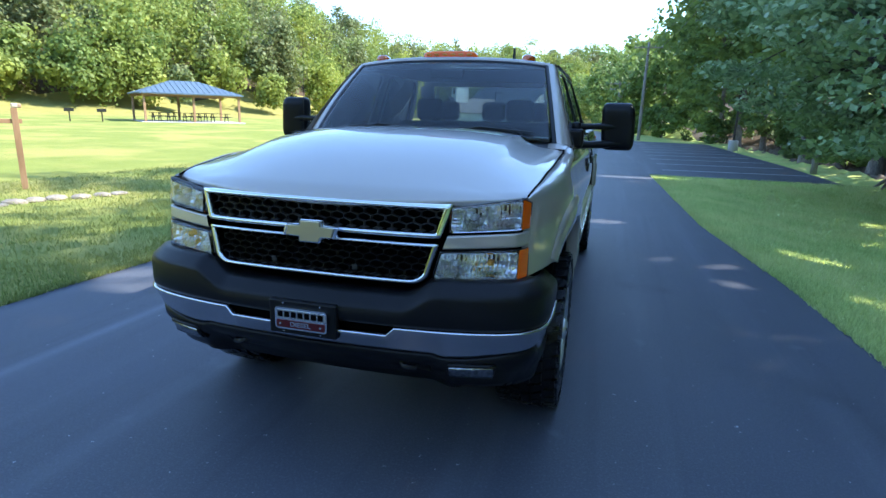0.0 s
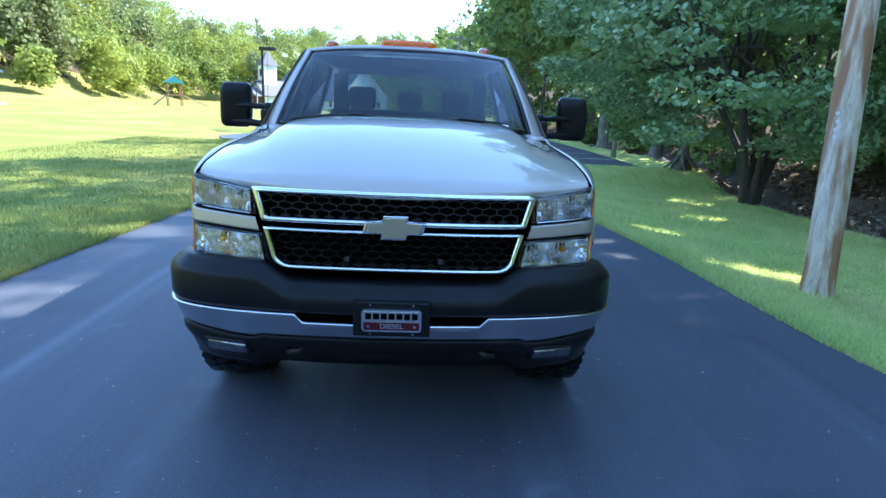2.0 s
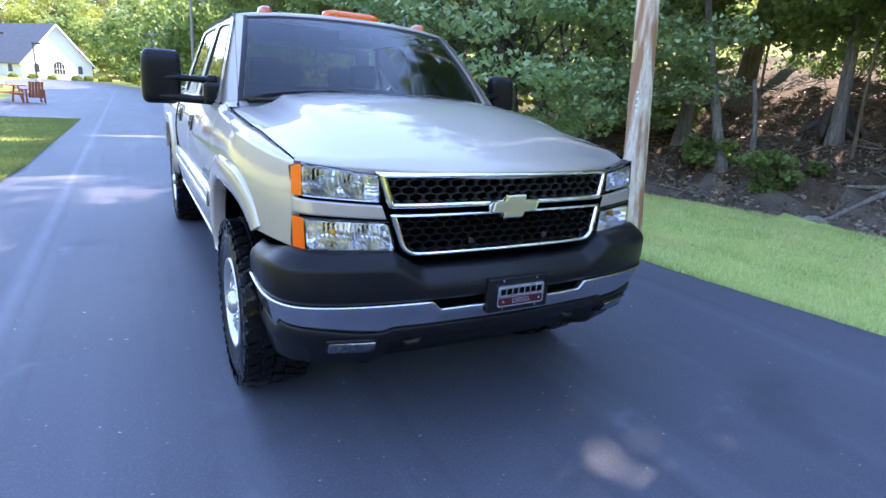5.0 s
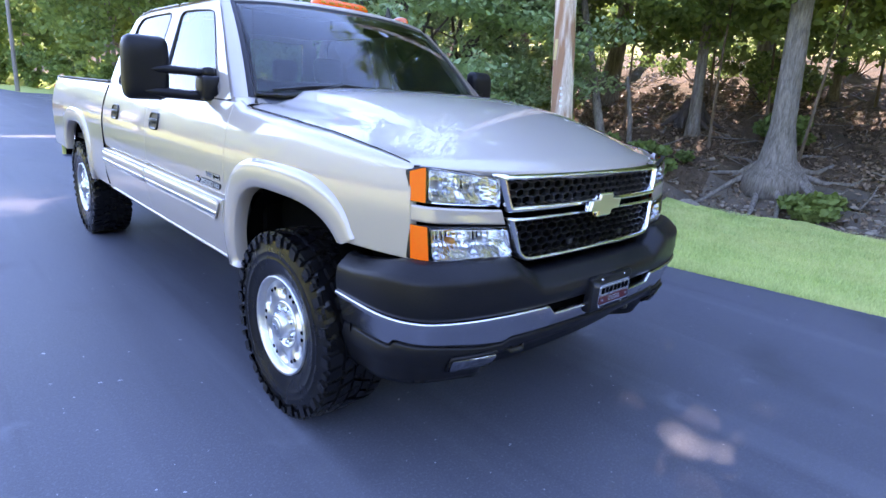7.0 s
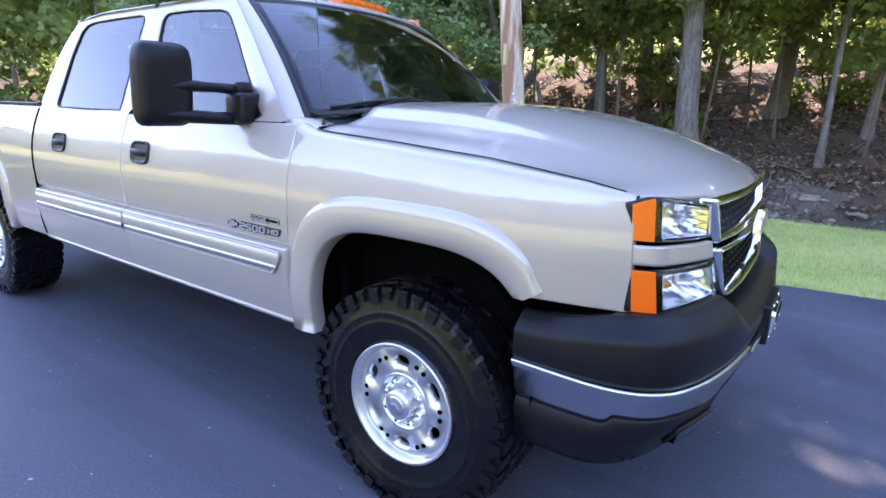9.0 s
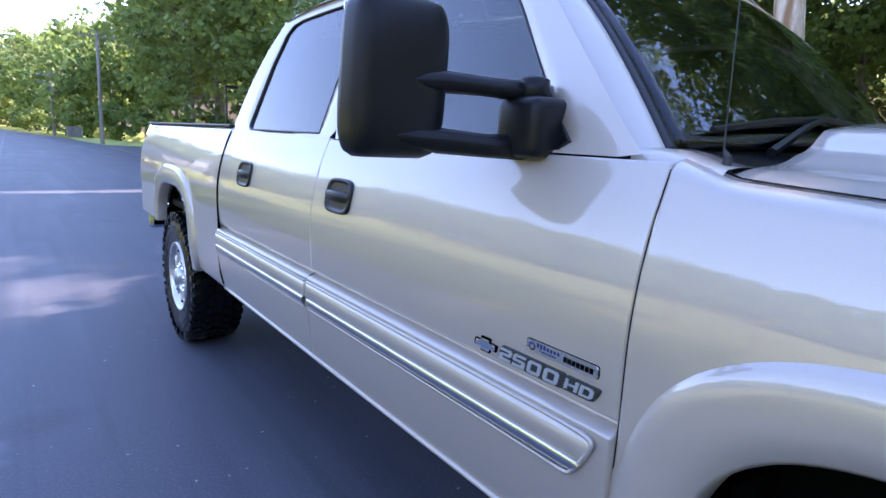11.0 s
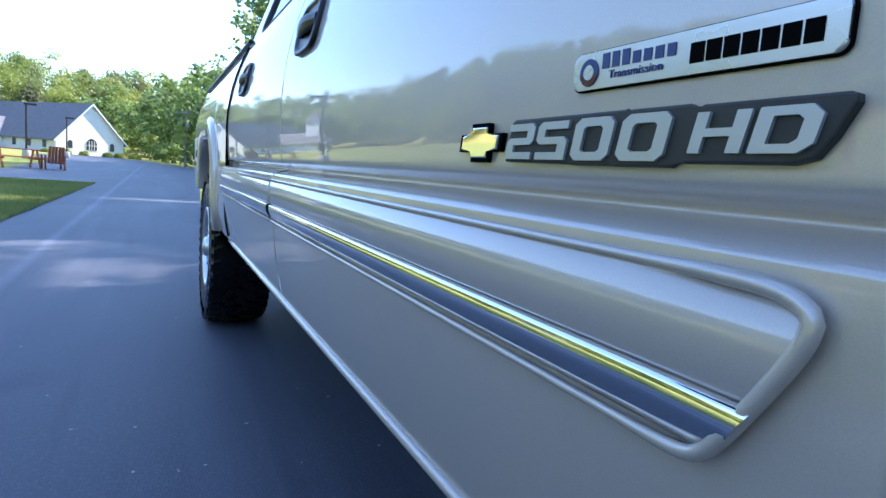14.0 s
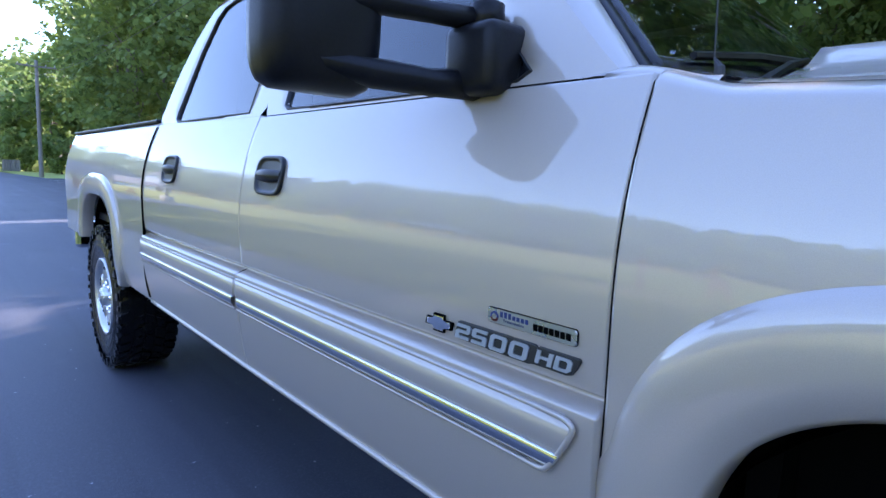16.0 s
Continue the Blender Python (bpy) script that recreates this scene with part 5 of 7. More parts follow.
def honeycomb(z0, z1, cell_w, cell_h, depth):
    """Open six-sided cells as thin bars."""
    bm = bmesh.new()
    hw, hh = cell_w / 2, cell_h
    j = 0
    z = z0 - hh
    while z < z1 + hh:
        off = hw if j % 2 else 0
        n = int(1.3 / cell_w)
        for i in range(-n // 2, n // 2 + 1):
            cx, cz = i * cell_w + off, z
            pts = [(cx - hw, cz - hh / 4), (cx - hw, cz + hh / 4), (cx, cz + hh * 0.5 + 0.0), (cx + hw, cz + hh / 4)]
            for p, q in zip(pts[:-1], pts[1:]):
                mid = ((p[0] + q[0]) / 2, (p[1] + q[1]) / 2)
                lim = float(side_at(mid[1])) - 0.03
                if not (z0 < mid[1] < z1 and abs(mid[0]) < lim):
                    continue
                a = Vector((p[0], float(nose_y(*p)) + depth, p[1]))
                b = Vector((q[0], float(nose_y(*q)) + depth, q[1]))
                d = (b - a).normalized()
                n1 = Vector((-d.z, 0, d.x)) * 0.0013
                back = Vector((0, 0.022, 0))
                vs = [bm.verts.new(v) for v in (a + n1, b + n1, b - n1, a - n1, a + n1 + back, b + n1 + back, b - n1 + back, a - n1 + back)]
                for f in ((0, 1, 2, 3), (4, 5, 1, 0), (3, 2, 6, 7)):
                    bm.faces.new([vs[k] for k in f])
        z += hh * 0.75
        j += 1
    return bm


part("honeycomb", honeycomb(1.086, 1.184, 0.060, 0.036, 0.018), plain("dark_silver_mesh", (0.07, 0.07, 0.075), 0.35, metal=0.6), grille, "thin honeycomb mesh")
part("honeycomb", honeycomb(0.895, 1.038, 0.060, 0.036, 0.022), BLACK_TRIM, grille, "thin black honeycomb mesh")
for x in (-0.19, 0.19):
    part("grille_clip", box_bm(x - 0.011, x + 0.011, 0.088, 0.10, 0.918, 0.940, bevel=0.003), DARK_METAL, grille)
# plain cross-shaped emblem on the middle bar
EMB = ((-0.126, -0.022), (-0.050, -0.022), (-0.054, -0.048), (0.044, -0.048), (0.050, -0.022), (0.112, -0.022), (0.126, 0.022), (0.050, 0.022), (0.054, 0.048), (-0.044, 0.048), (-0.050, 0.022), (-0.112, 0.022))


def emblem(scale, thick, edge):
    bm = bmesh.new()
    o = [(p[0] * scale, p[1] * scale) for p in EMB]
    prism(bm, o, "y", -thick, 0)
    bmesh.ops.bevel(bm, geom=list(bm.edges), offset=edge * 0.5, segments=2, affect="EDGES", profile=0.5)
    return bm


bm = emblem(0.88, 0.023, 0.004)
bmesh.ops.transform(bm, matrix=Matrix.Translation((0, 0.085, 1.068)), verts=bm.verts)
part("emblem", bm, PALE_GOLD, grille, "plain pale gold cross-shaped emblem")
bm = emblem(1.02, 0.018, 0.006)
bmesh.ops.transform(bm, matrix=Matrix.Translation((0, 0.087, 1.068)), verts=bm.verts)
part("emblem_rim", bm, CHROME, grille)

# ---- front bumper ----
PLAN = spline(((-0.974, 0.58), (-0.977, 0.42), (-0.969, 0.30), (-0.938, 0.205), (-0.873, 0.135), (-0.72, 0.074), (-0.50, 0.032), (-0.25, 0.012), (0.0, 0.006),
               (0.25, 0.012), (0.50, 0.032), (0.72, 0.074), (0.873, 0.135), (0.938, 0.205), (0.969, 0.30), (0.977, 0.42), (0.974, 0.58)), 161)
TAN = np.gradient(PLAN, axis=0)
TAN /= np.linalg.norm(TAN, axis=1, keepdims=True)
NRM = np.stack([TAN[:, 1], -TAN[:, 0]], -1)


def bumper_sheet(profile):
    rows = []
    for p, n in zip(PLAN, NRM):
        rows.append([(p[0] + n[0] * o, p[1] + n[1] * o, z) for o, z in profile(p)])
    return rows


def pad_profile(p):
    a = abs(p[0])
    up = float(smooth(0.41, 0.57, a))
    top = 0.838 + 0.072 * up - 0.04 * float(smooth(0.22, 0.55, p[1]))
    edge = top - 0.052
    return ((-0.16 if p[1] < 0.3 else -0.07, top - 0.004), (-0.070, top + 0.001), (-0.052, top - 0.003), (-0.042, top - 0.010), (-0.012, top - 0.036), (-0.002, top - 0.046), (0.0035, edge - 0.006), (0.006, edge - 0.018),
            (0.007, 0.765), (0.005, 0.738), (0.001, 0.722), (-0.01, 0.716), (-0.04, 0.714))


def band_low(p):
    """Lower edge of the bright band: steps down outside the fog lamps and once more beside the wheel."""
    a = abs(p[0])
    return 0.604 - 0.012 * float(smooth(0.545, 0.575, a)) + 0.024 * float(smooth(0.62, 0.90, a)) - 0.026 * float(smooth(0.270, 0.300, p[1]))


def chrome_profile(p):
    a = abs(p[0])
    top = 0.682 + 0.034 * float(smooth(0.358, 0.392, a)) + 0.006 * float(smooth(0.25, 0.55, p[1]))
    bot = band_low(p)
    return ((-0.02, top + 0.002), (0.004, top + 0.001), (0.010, top - 0.002), (0.011, top - 0.007), (-0.004, top - 0.03), (-0.024, bot + 0.015), (-0.030, bot + 0.002), (-0.036, bot - 0.001), (-0.05, bot - 0.002))


def dam_profile(p):
    a = abs(p[0])
    top = band_low(p)
    bot = 0.405 + 0.05 * float(smooth(0.55, 0.85, a)) + 0.06 * float(smooth(0.2, 0.5, p[1]))
    k = (1 - 0.55 * float(smooth(0.15, 0.40, p[1]))) * (1 - 0.4 * float(smooth(0.50, 0.65, a)))
    return ((-0.06, top - 0.003), (-0.036, top - 0.005), (-0.031, top - 0.014), (-0.050 * k - 0.012 * (1 - k), top - 0.05), (-0.125 * k, 0.505), (-0.185 * k, 0.445), (-0.205 * k, min(bot, 0.425)), (-0.30, min(bot, 0.425) + 0.01))


bumper = part("front_bumper", grid_mesh("front_bumper", bumper_sheet(pad_profile), flip=True), BLACK_PLASTIC, truck, "front bumper with black pad over a bright band")
part("bumper_band", grid_mesh("bumper_band", bumper_sheet(chrome_profile), flip=True), BAND, bumper, "chrome bumper band")
part("air_dam", grid_mesh("air_dam", bumper_sheet(dam_profile), flip=True), BLACK_PLASTIC, bumper, "black plastic air dam")
part("bumper_core", grid_mesh("bumper_core", bumper_sheet(lambda p: ((-0.030, 0.80), (-0.040, 0.70), (-0.055, 0.60))), flip=True), MATTE_BLACK, bumper)
for s in (-1, 1):
    def dam_at(p, n, z, lift):
        prof = dam_profile(p)[1:7]
        o = float(np.interp(z, [q[1] for q in prof[::-1]], [q[0] for q in prof[::-1]])) + lift
        return (p[0] + n[0] * o, p[1] + n[1] * o, z)

    spots = [(p, n) for p, n in zip(PLAN, NRM) if p[0] * s > 0 and 0.610 < abs(p[0]) < 0.800]
    rows = [[dam_at(p, n, z, l) for z, l in ((0.557, 0.002), (0.553, 0.011), (0.541, 0.016), (0.529, 0.022), (0.517, 0.026), (0.503, 0.034), (0.499, 0.002))] for p, n in spots]
    part("fog_lamp", grid_mesh("fog_lamp", rows, flip=True), FOG, bumper, "small clear fog lamp")
    lo, hi = [dam_at(p, n, 0.497, 0.006) for p, n in spots], [dam_at(p, n, 0.561, 0.006) for p, n in spots]
    ends = [spots[0], spots[-1]]
    part("fog_bezel", tube_bm(lo + [dam_at(*ends[1], 0.529, 0.008)] + hi[::-1] + [dam_at(*ends[0], 0.529, 0.008), lo[0]], 0.0085, 8), BLACK_PLASTIC, bumper, smooth=True)
    part("tow_hook", tube_bm([(s * 0.38, 0.26, 0.525), (s * 0.38, 0.135, 0.52), (s * 0.40, 0.12, 0.505), (s * 0.44, 0.13, 0.50), (s * 0.45, 0.24, 0.50)], 0.013, 8), DARK_METAL, bumper, smooth=True)
    bm = bmesh.new()
    tube(bm, [(s * 0.32, 0.190, 0.466), (s * 0.32, 0.112, 0.545), (s * 0.335, 0.098, 0.560), (s * 0.49, 0.110, 0.560), (s * 0.505, 0.122, 0.545), (s * 0.495, 0.198, 0.466), (s * 0.32, 0.190, 0.466)], 0.008, 6)
    part("hook_surround", bm, BLACK_PLASTIC, bumper, smooth=True)
# plate carrier and its enamel badge
carrier = part("plate_carrier", box_bm(-0.155, 0.155, -0.068, -0.030, 0.638, 0.786, bevel=0.008), BLACK_PLASTIC, bumper, "black plate carrier with a chrome enamel badge")
carrier.location = (0, 0.050, 0.002)


def rounded(w, h, r, n=6):
    o = []
    for cx, cz, a0 in ((w - r, h - r, 0), (-w + r, h - r, 90), (-w + r, -h + r, 180), (w - r, -h + r, 270)):
        for k in range(n + 1):
            a = math.radians(a0 + 90 * k / n)
            o.append((cx + r * math.cos(a), cz + r * math.sin(a)))
    return o


def plate(nm, w, h, r, y0, y1, zc, mat, parent, label=""):
    bm = bmesh.new()
    prism(bm, [(p[0], p[1] + zc) for p in rounded(w, h, r)], "y", y0, y1)
    return part(nm, bm, mat, parent, label)


badge = plate("badge", 0.119, 0.047, 0.014, -0.080, -0.066, 0.711, CHROME, carrier, "chrome badge with black and red enamel")
plate("badge_field", 0.111, 0.019, 0.006, -0.0822, -0.079, 0.730, SATIN, badge)
plate("badge_field", 0.111, 0.0165, 0.006, -0.0822, -0.079, 0.6885, RED_ENAMEL, badge)


def lettering(nm, text, size, mat, parent, m, thick=0.0012, shear=0.0, wide=1.0, bold=0.0):
    cu = bpy.data.curves.new(nm, "FONT")
    cu.body, cu.size, cu.extrude, cu.shear, cu.align_x, cu.align_y, cu.offset = text, size, thick, shear, "CENTER", "CENTER", bold
    tmp = new(nm + "_curve", cu)
    deps = bpy.context.evaluated_depsgraph_get()
    me = bpy.data.meshes.new_from_object(tmp.evaluated_get(deps))
    bpy.data.objects.remove(tmp)
    me.transform(m @ Matrix.Diagonal((wide, 1, 1, 1)))
    me.materials.clear()
    return part(nm, me, mat, parent)


FACE = Matrix.Rotation(math.pi / 2, 4, "X")
lettering("lettering", "DIESEL", 0.028, CHROME, badge, Matrix.Translation((0, -0.0835, 0.689)) @ FACE, 0.0015, bold=0.0006, wide=1.15)
for k in range(7):
    x = -0.092 + 0.0307 * k
    part("badge_bar", box_bm(x - 0.012, x + 0.012, -0.0842, -0.081, 0.718, 0.743, bevel=0.0015), MATTE_BLACK, badge)
for x in (-0.092, 0.092):
    part("badge_rivet", tube_bm([(x, -0.086, 0.689), (x, -0.080, 0.689)], [0.005, 0.006], 10), CHROME, badge)
for x in (-0.085, 0.085):
    for z in (0.652, 0.774):
        part("plate_screw", tube_bm([(x, -0.072, z), (x, -0.066, z)], [0.004, 0.005], 8), CHROME, carrier)

# ---- door badges ----
for s in (-1, 1):
    def on_side(y, z, lift):
        return (s * (float(side_x(y, z)) + lift), y, z)

    def side_plate(nm, o, lift0, lift1, mat, parent, label="", bev=0.0015):
        bm = bmesh.new()
        a = [bm.verts.new(on_side(p[0], p[1], lift0)) for p in o]
        b = [bm.verts.new(on_side(p[0], p[1], lift1)) for p in o]
        n = len(o)
        for i in range(n):
            bm.faces.new((a[i], a[(i + 1) % n], b[(i + 1) % n], b[i]))
        f = bm.faces.new(b)
        if bev:
            bmesh.ops.bevel(bm, geom=list(f.edges), offset=bev, segments=2, affect="EDGES", profile=0.5)
        return part(nm, bm, mat, parent, label)

    # letters run forward on the passenger side, rearward on the driver side
    TURN = Matrix(((0, 0, -1, 0), (-1, 0, 0, 0), (0, 1, 0, 0), (0, 0, 0, 1))) if s < 0 else Matrix(((0, 0, 1, 0), (1, 0, 0, 0), (0, 1, 0, 0), (0, 0, 0, 1)))
    door = DOORS[s]
    b1 = side_plate("name_badge", [(1.680 + p[0], 1.0020 + p[1]) for p in rounded(0.0865, 0.0118, 0.005)], -0.002, 0.004, SATIN, door, "brushed silver name badge")
    side_plate("badge_edge", [(1.680 + p[0], 1.0020 + p[1]) for p in rounded(0.0876, 0.0128, 0.006)], -0.002, 0.0022, MATTE_BLACK, b1, bev=0)
    dirn = -1 if s < 0 else 1
    start = 1.680 - dirn * 0.0865
    side_plate("badge_roundel", [(start + dirn * 0.0155 + 0.0088 * math.cos(a), 1.0010 + 0.0088 * math.sin(a)) for a in np.linspace(0, 6.283, 24, endpoint=False)], 0.003, 0.0046, BLUE_PRINT, b1, bev=0)
    side_plate("badge_roundel", [(start + dirn * 0.0155 + 0.0084 * math.cos(a), 1.0008 + 0.0084 * math.sin(a)) for a in np.linspace(math.pi * 1.05, math.pi * 1.95, 16)], 0.003, 0.0049, RED_ENAMEL, b1, bev=0)
    side_plate("badge_roundel", [(start + dirn * 0.0155 + 0.0048 * math.cos(a), 1.0010 + 0.0048 * math.sin(a)) for a in np.linspace(0, 6.283, 20, endpoint=False)], 0.003, 0.0051, SATIN, b1, bev=0)
    xb = float(side_x(1.68, 1.0))
    for k in range(7):
        y = start + dirn * (0.0305 + 0.0086 * k)
        tall = 1.0115 if k in (0, 1, 2) else 1.0090
        side_plate("badge_bar", [(y - 0.0030, 1.0020), (y + 0.0030, 1.0020), (y + 0.0030, tall), (y - 0.0030, tall)], 0.003, 0.0045, BLUE_PRINT, b1, bev=0)
    lettering("lettering", "Transmission", 0.0072, BLUE_PRINT, b1, Matrix.Translation((s * (xb + 0.0045), start + dirn * 0.0555, 0.9975)) @ TURN, 0.0003, wide=1.12)
    for k in range(7):
        y = start + dirn * (0.0990 + 0.0100 * k)
        side_plate("badge_bar", [(y - 0.0042, 0.9960), (y + 0.0042, 0.9960), (y + 0.0042, 1.0065), (y - 0.0042, 1.0065)], 0.003, 0.0046, MATTE_BLACK, b1, bev=0)
    st = 1.716 - dirn * 0.132
    out = [(0.003, -0.0155), (0.0815, -0.0165), (0.0835, -0.0150), (0.0865, -0.0170), (0.1235, -0.0170), (0.1255, -0.0155), (0.1285, -0.0172), (0.1690, -0.0172), (0.1760, -0.0130), (0.1790, -0.0148), (0.2380, -0.0148), (0.2480, -0.0120),
           (0.2550, -0.0030), (0.2625, 0.0115), (0.2620, 0.0150), (0.2590, 0.0162), (0.1890, 0.0162), (0.1850, 0.0135), (0.1800, 0.0172), (0.1395, 0.0172), (0.1365, 0.0160), (0.1330, 0.0174), (0.0155, 0.0174), (0.0120, 0.0155), (0.0005, -0.0125)]
    b2 = side_plate("model_badge", [(st + dirn * p[0], 0.9575 + p[1]) for p in out], -0.002, 0.0055, BADGE_GREY, door, "raised silver model number on a black plate")

    def glyph(ch, u0, w, z0, z1):
        """A squarish slanted figure: outline in a unit box, a ring where it is closed."""
        TWO = ((0, 0), (0.97, 0), (0.97, 0.20), (0.27, 0.20), (0.27, 0.41), (0.88, 0.41), (1, 0.52), (1, 0.88), (0.88, 1), (0.03, 1), (0.03, 0.80), (0.74, 0.80), (0.74, 0.60), (0.12, 0.60), (0, 0.49))
        AITCH = ((0, 0), (0.24, 0), (0.24, 0.40), (0.74, 0.40), (0.74, 0), (1, 0), (1, 1), (0.74, 1), (0.74, 0.60), (0.24, 0.60), (0.24, 1), (0, 1))
        loops = {"2": (TWO,), "5": ([(1 - q[0], q[1]) for q in TWO][::-1],), "H": (AITCH,),
                 "0": (((0.14, 0), (0.86, 0), (1, 0.14), (1, 0.86), (0.86, 1), (0.14, 1), (0, 0.86), (0, 0.14)),
                       ((0.32, 0.20), (0.68, 0.20), (0.75, 0.26), (0.75, 0.74), (0.68, 0.80), (0.32, 0.80), (0.25, 0.74), (0.25, 0.26))),
                 "D": (((0.02, 0), (0.80, 0), (1, 0.20), (1, 0.80), (0.80, 1), (0.02, 1), (0, 0.98), (0, 0.02)),
                       ((0.27, 0.20), (0.64, 0.20), (0.74, 0.30), (0.74, 0.70), (0.64, 0.80), (0.27, 0.80), (0.26, 0.79), (0.26, 0.21)))}[ch]

        def at(q, lift):
            z = z0 + (z1 - z0) * q[1]
            return on_side(st + dirn * (u0 + w * q[0] + 0.26 * (z - z0)), z, lift)
        bm = bmesh.new()
        low = [[bm.verts.new(at(q, 0.004)) for q in o] for o in loops]
        top = [[bm.verts.new(at(q, 0.0078)) for q in o] for o in loops]
        for a, b in zip(low, top):
            for i in range(len(a)):
                j = (i + 1) % len(a)
                bm.faces.new((a[i], a[j], b[j], b[i]))
        if len(loops) == 1:
            bm.faces.new(top[0])
        else:
            for i in range(8):
                j = (i + 1) % 8
                bm.faces.new((top[0][i], top[0][j], top[1][j], top[1][i]))
        part("lettering", bm, LETTER, b2)

    for ch, u0, w, z0, z1 in (("2", 0.0050, 0.0350, 0.9440, 0.9708), ("5", 0.0440, 0.0350, 0.9438, 0.9708), ("0", 0.0855, 0.0360, 0.9436, 0.9712), ("0", 0.1285, 0.0368, 0.9436, 0.9712), ("H", 0.1825, 0.0306, 0.9480, 0.9690), ("D", 0.2170, 0.0300, 0.9478, 0.9692)):
        glyph(ch, u0, w, z0, z1)
    b3 = side_plate("badge_emblem", [(st - dirn * 0.0400 + dirn * p[0] * 0.255, 0.9580 + p[1] * 0.28) for p in EMB], -0.002, 0.0065, CHROME, door, "plain bright cross-shaped emblem")
    side_plate("badge_edge", [(st - dirn * 0.0400 + dirn * p[0] * 0.295, 0.9580 + p[1] * 0.35) for p in EMB], -0.002, 0.005, MATTE_BLACK, b3, bev=0)

# ---- towing mirrors ----
for s in (-1, 1):
    rows = []
    for t in np.linspace(0, 1, 30):
        z = 1.350 + 0.305 * t
        e = (1 - abs(2 * t - 1) ** 5) ** 0.5
        hx = 0.107 * (0.70 + 0.30 * e)
        cx = 1.190 + 0.012 * (1 - t)
        ring = []
        for a in np.linspace(0, 2 * math.pi, 32, endpoint=False):
            c, n = math.cos(a), math.sin(a)
            px = math.copysign(abs(c) ** 0.45, c) * hx * (1 if c < 0 or t < 0.85 else 1)
            py = math.copysign(abs(n) ** 0.5, n) * (0.075 if n < 0 else 0.03) * (0.4 + 0.6 * e)
            ring.append((s * (cx + px * (0.985 if t < .9 else 0.97 - 0.02 * c)), 2.015 + py, z))
        rows.append(ring)
    rows = [[(s * 1.195, 2.01, rows[0][0][2])] * 32] + rows + [[(s * 1.19, 2.01, rows[-1][0][2])] * 32]
    rows = [r + [r[0]] for r in rows]
    mirror = part("towing_mirror", grid_mesh("towing_mirror", rows, flip=(s > 0)), BLACK_PLASTIC, truck, "extended black towing mirror on two arms")
    part("mirror_glass", box_bm(s * 1.195 - 0.088, s * 1.195 + 0.088, 2.042, 2.048, 1.372, 1.635, bevel=0.002), CHROME, mirror, "mirror glass")
    part("mirror_arm", tube_bm([(s * 1.285, 1.960, 1.492), (s * 1.12, 1.952, 1.502), (s * 1.02, 1.925, 1.500), (s * 0.925, 1.87, 1.493)], [0.006, 0.022, 0.019, 0.022], 8), BLACK_PLASTIC, mirror, smooth=True)
    part("mirror_arm", tube_bm([(s * 1.285, 1.962, 1.400), (s * 1.12, 1.955, 1.388), (s * 1.02, 1.92, 1.382), (s * 0.91, 1.87, 1.385)], [0.008, 0.026, 0.024, 0.030], 8), BLACK_PLASTIC, mirror, smooth=True)
    part("mirror_base", box_bm(s * 0.935 - 0.052, s * 0.935 + 0.052, 1.810, 1.935, 1.362, 1.485, bevel=0.022, seg=3), BLACK_PLASTIC, mirror, smooth=True)
    part("mirror_pivot", tube_bm([(s * 0.935, 1.875, 1.47), (s * 0.935, 1.875, 1.520), (s * 0.935, 1.875, 1.526)], [0.032, 0.031, 0.02], 14), BLACK_PLASTIC, mirror, smooth=True)

# ---- wheels ----
def revolve(profile, n=64, cx=0.0):
    rows = []
    for a in np.linspace(0, 2 * math.pi, n, endpoint=False):
        rows.append([(x, r * math.cos(a), r * math.sin(a)) for x, r in profile])
    return rows


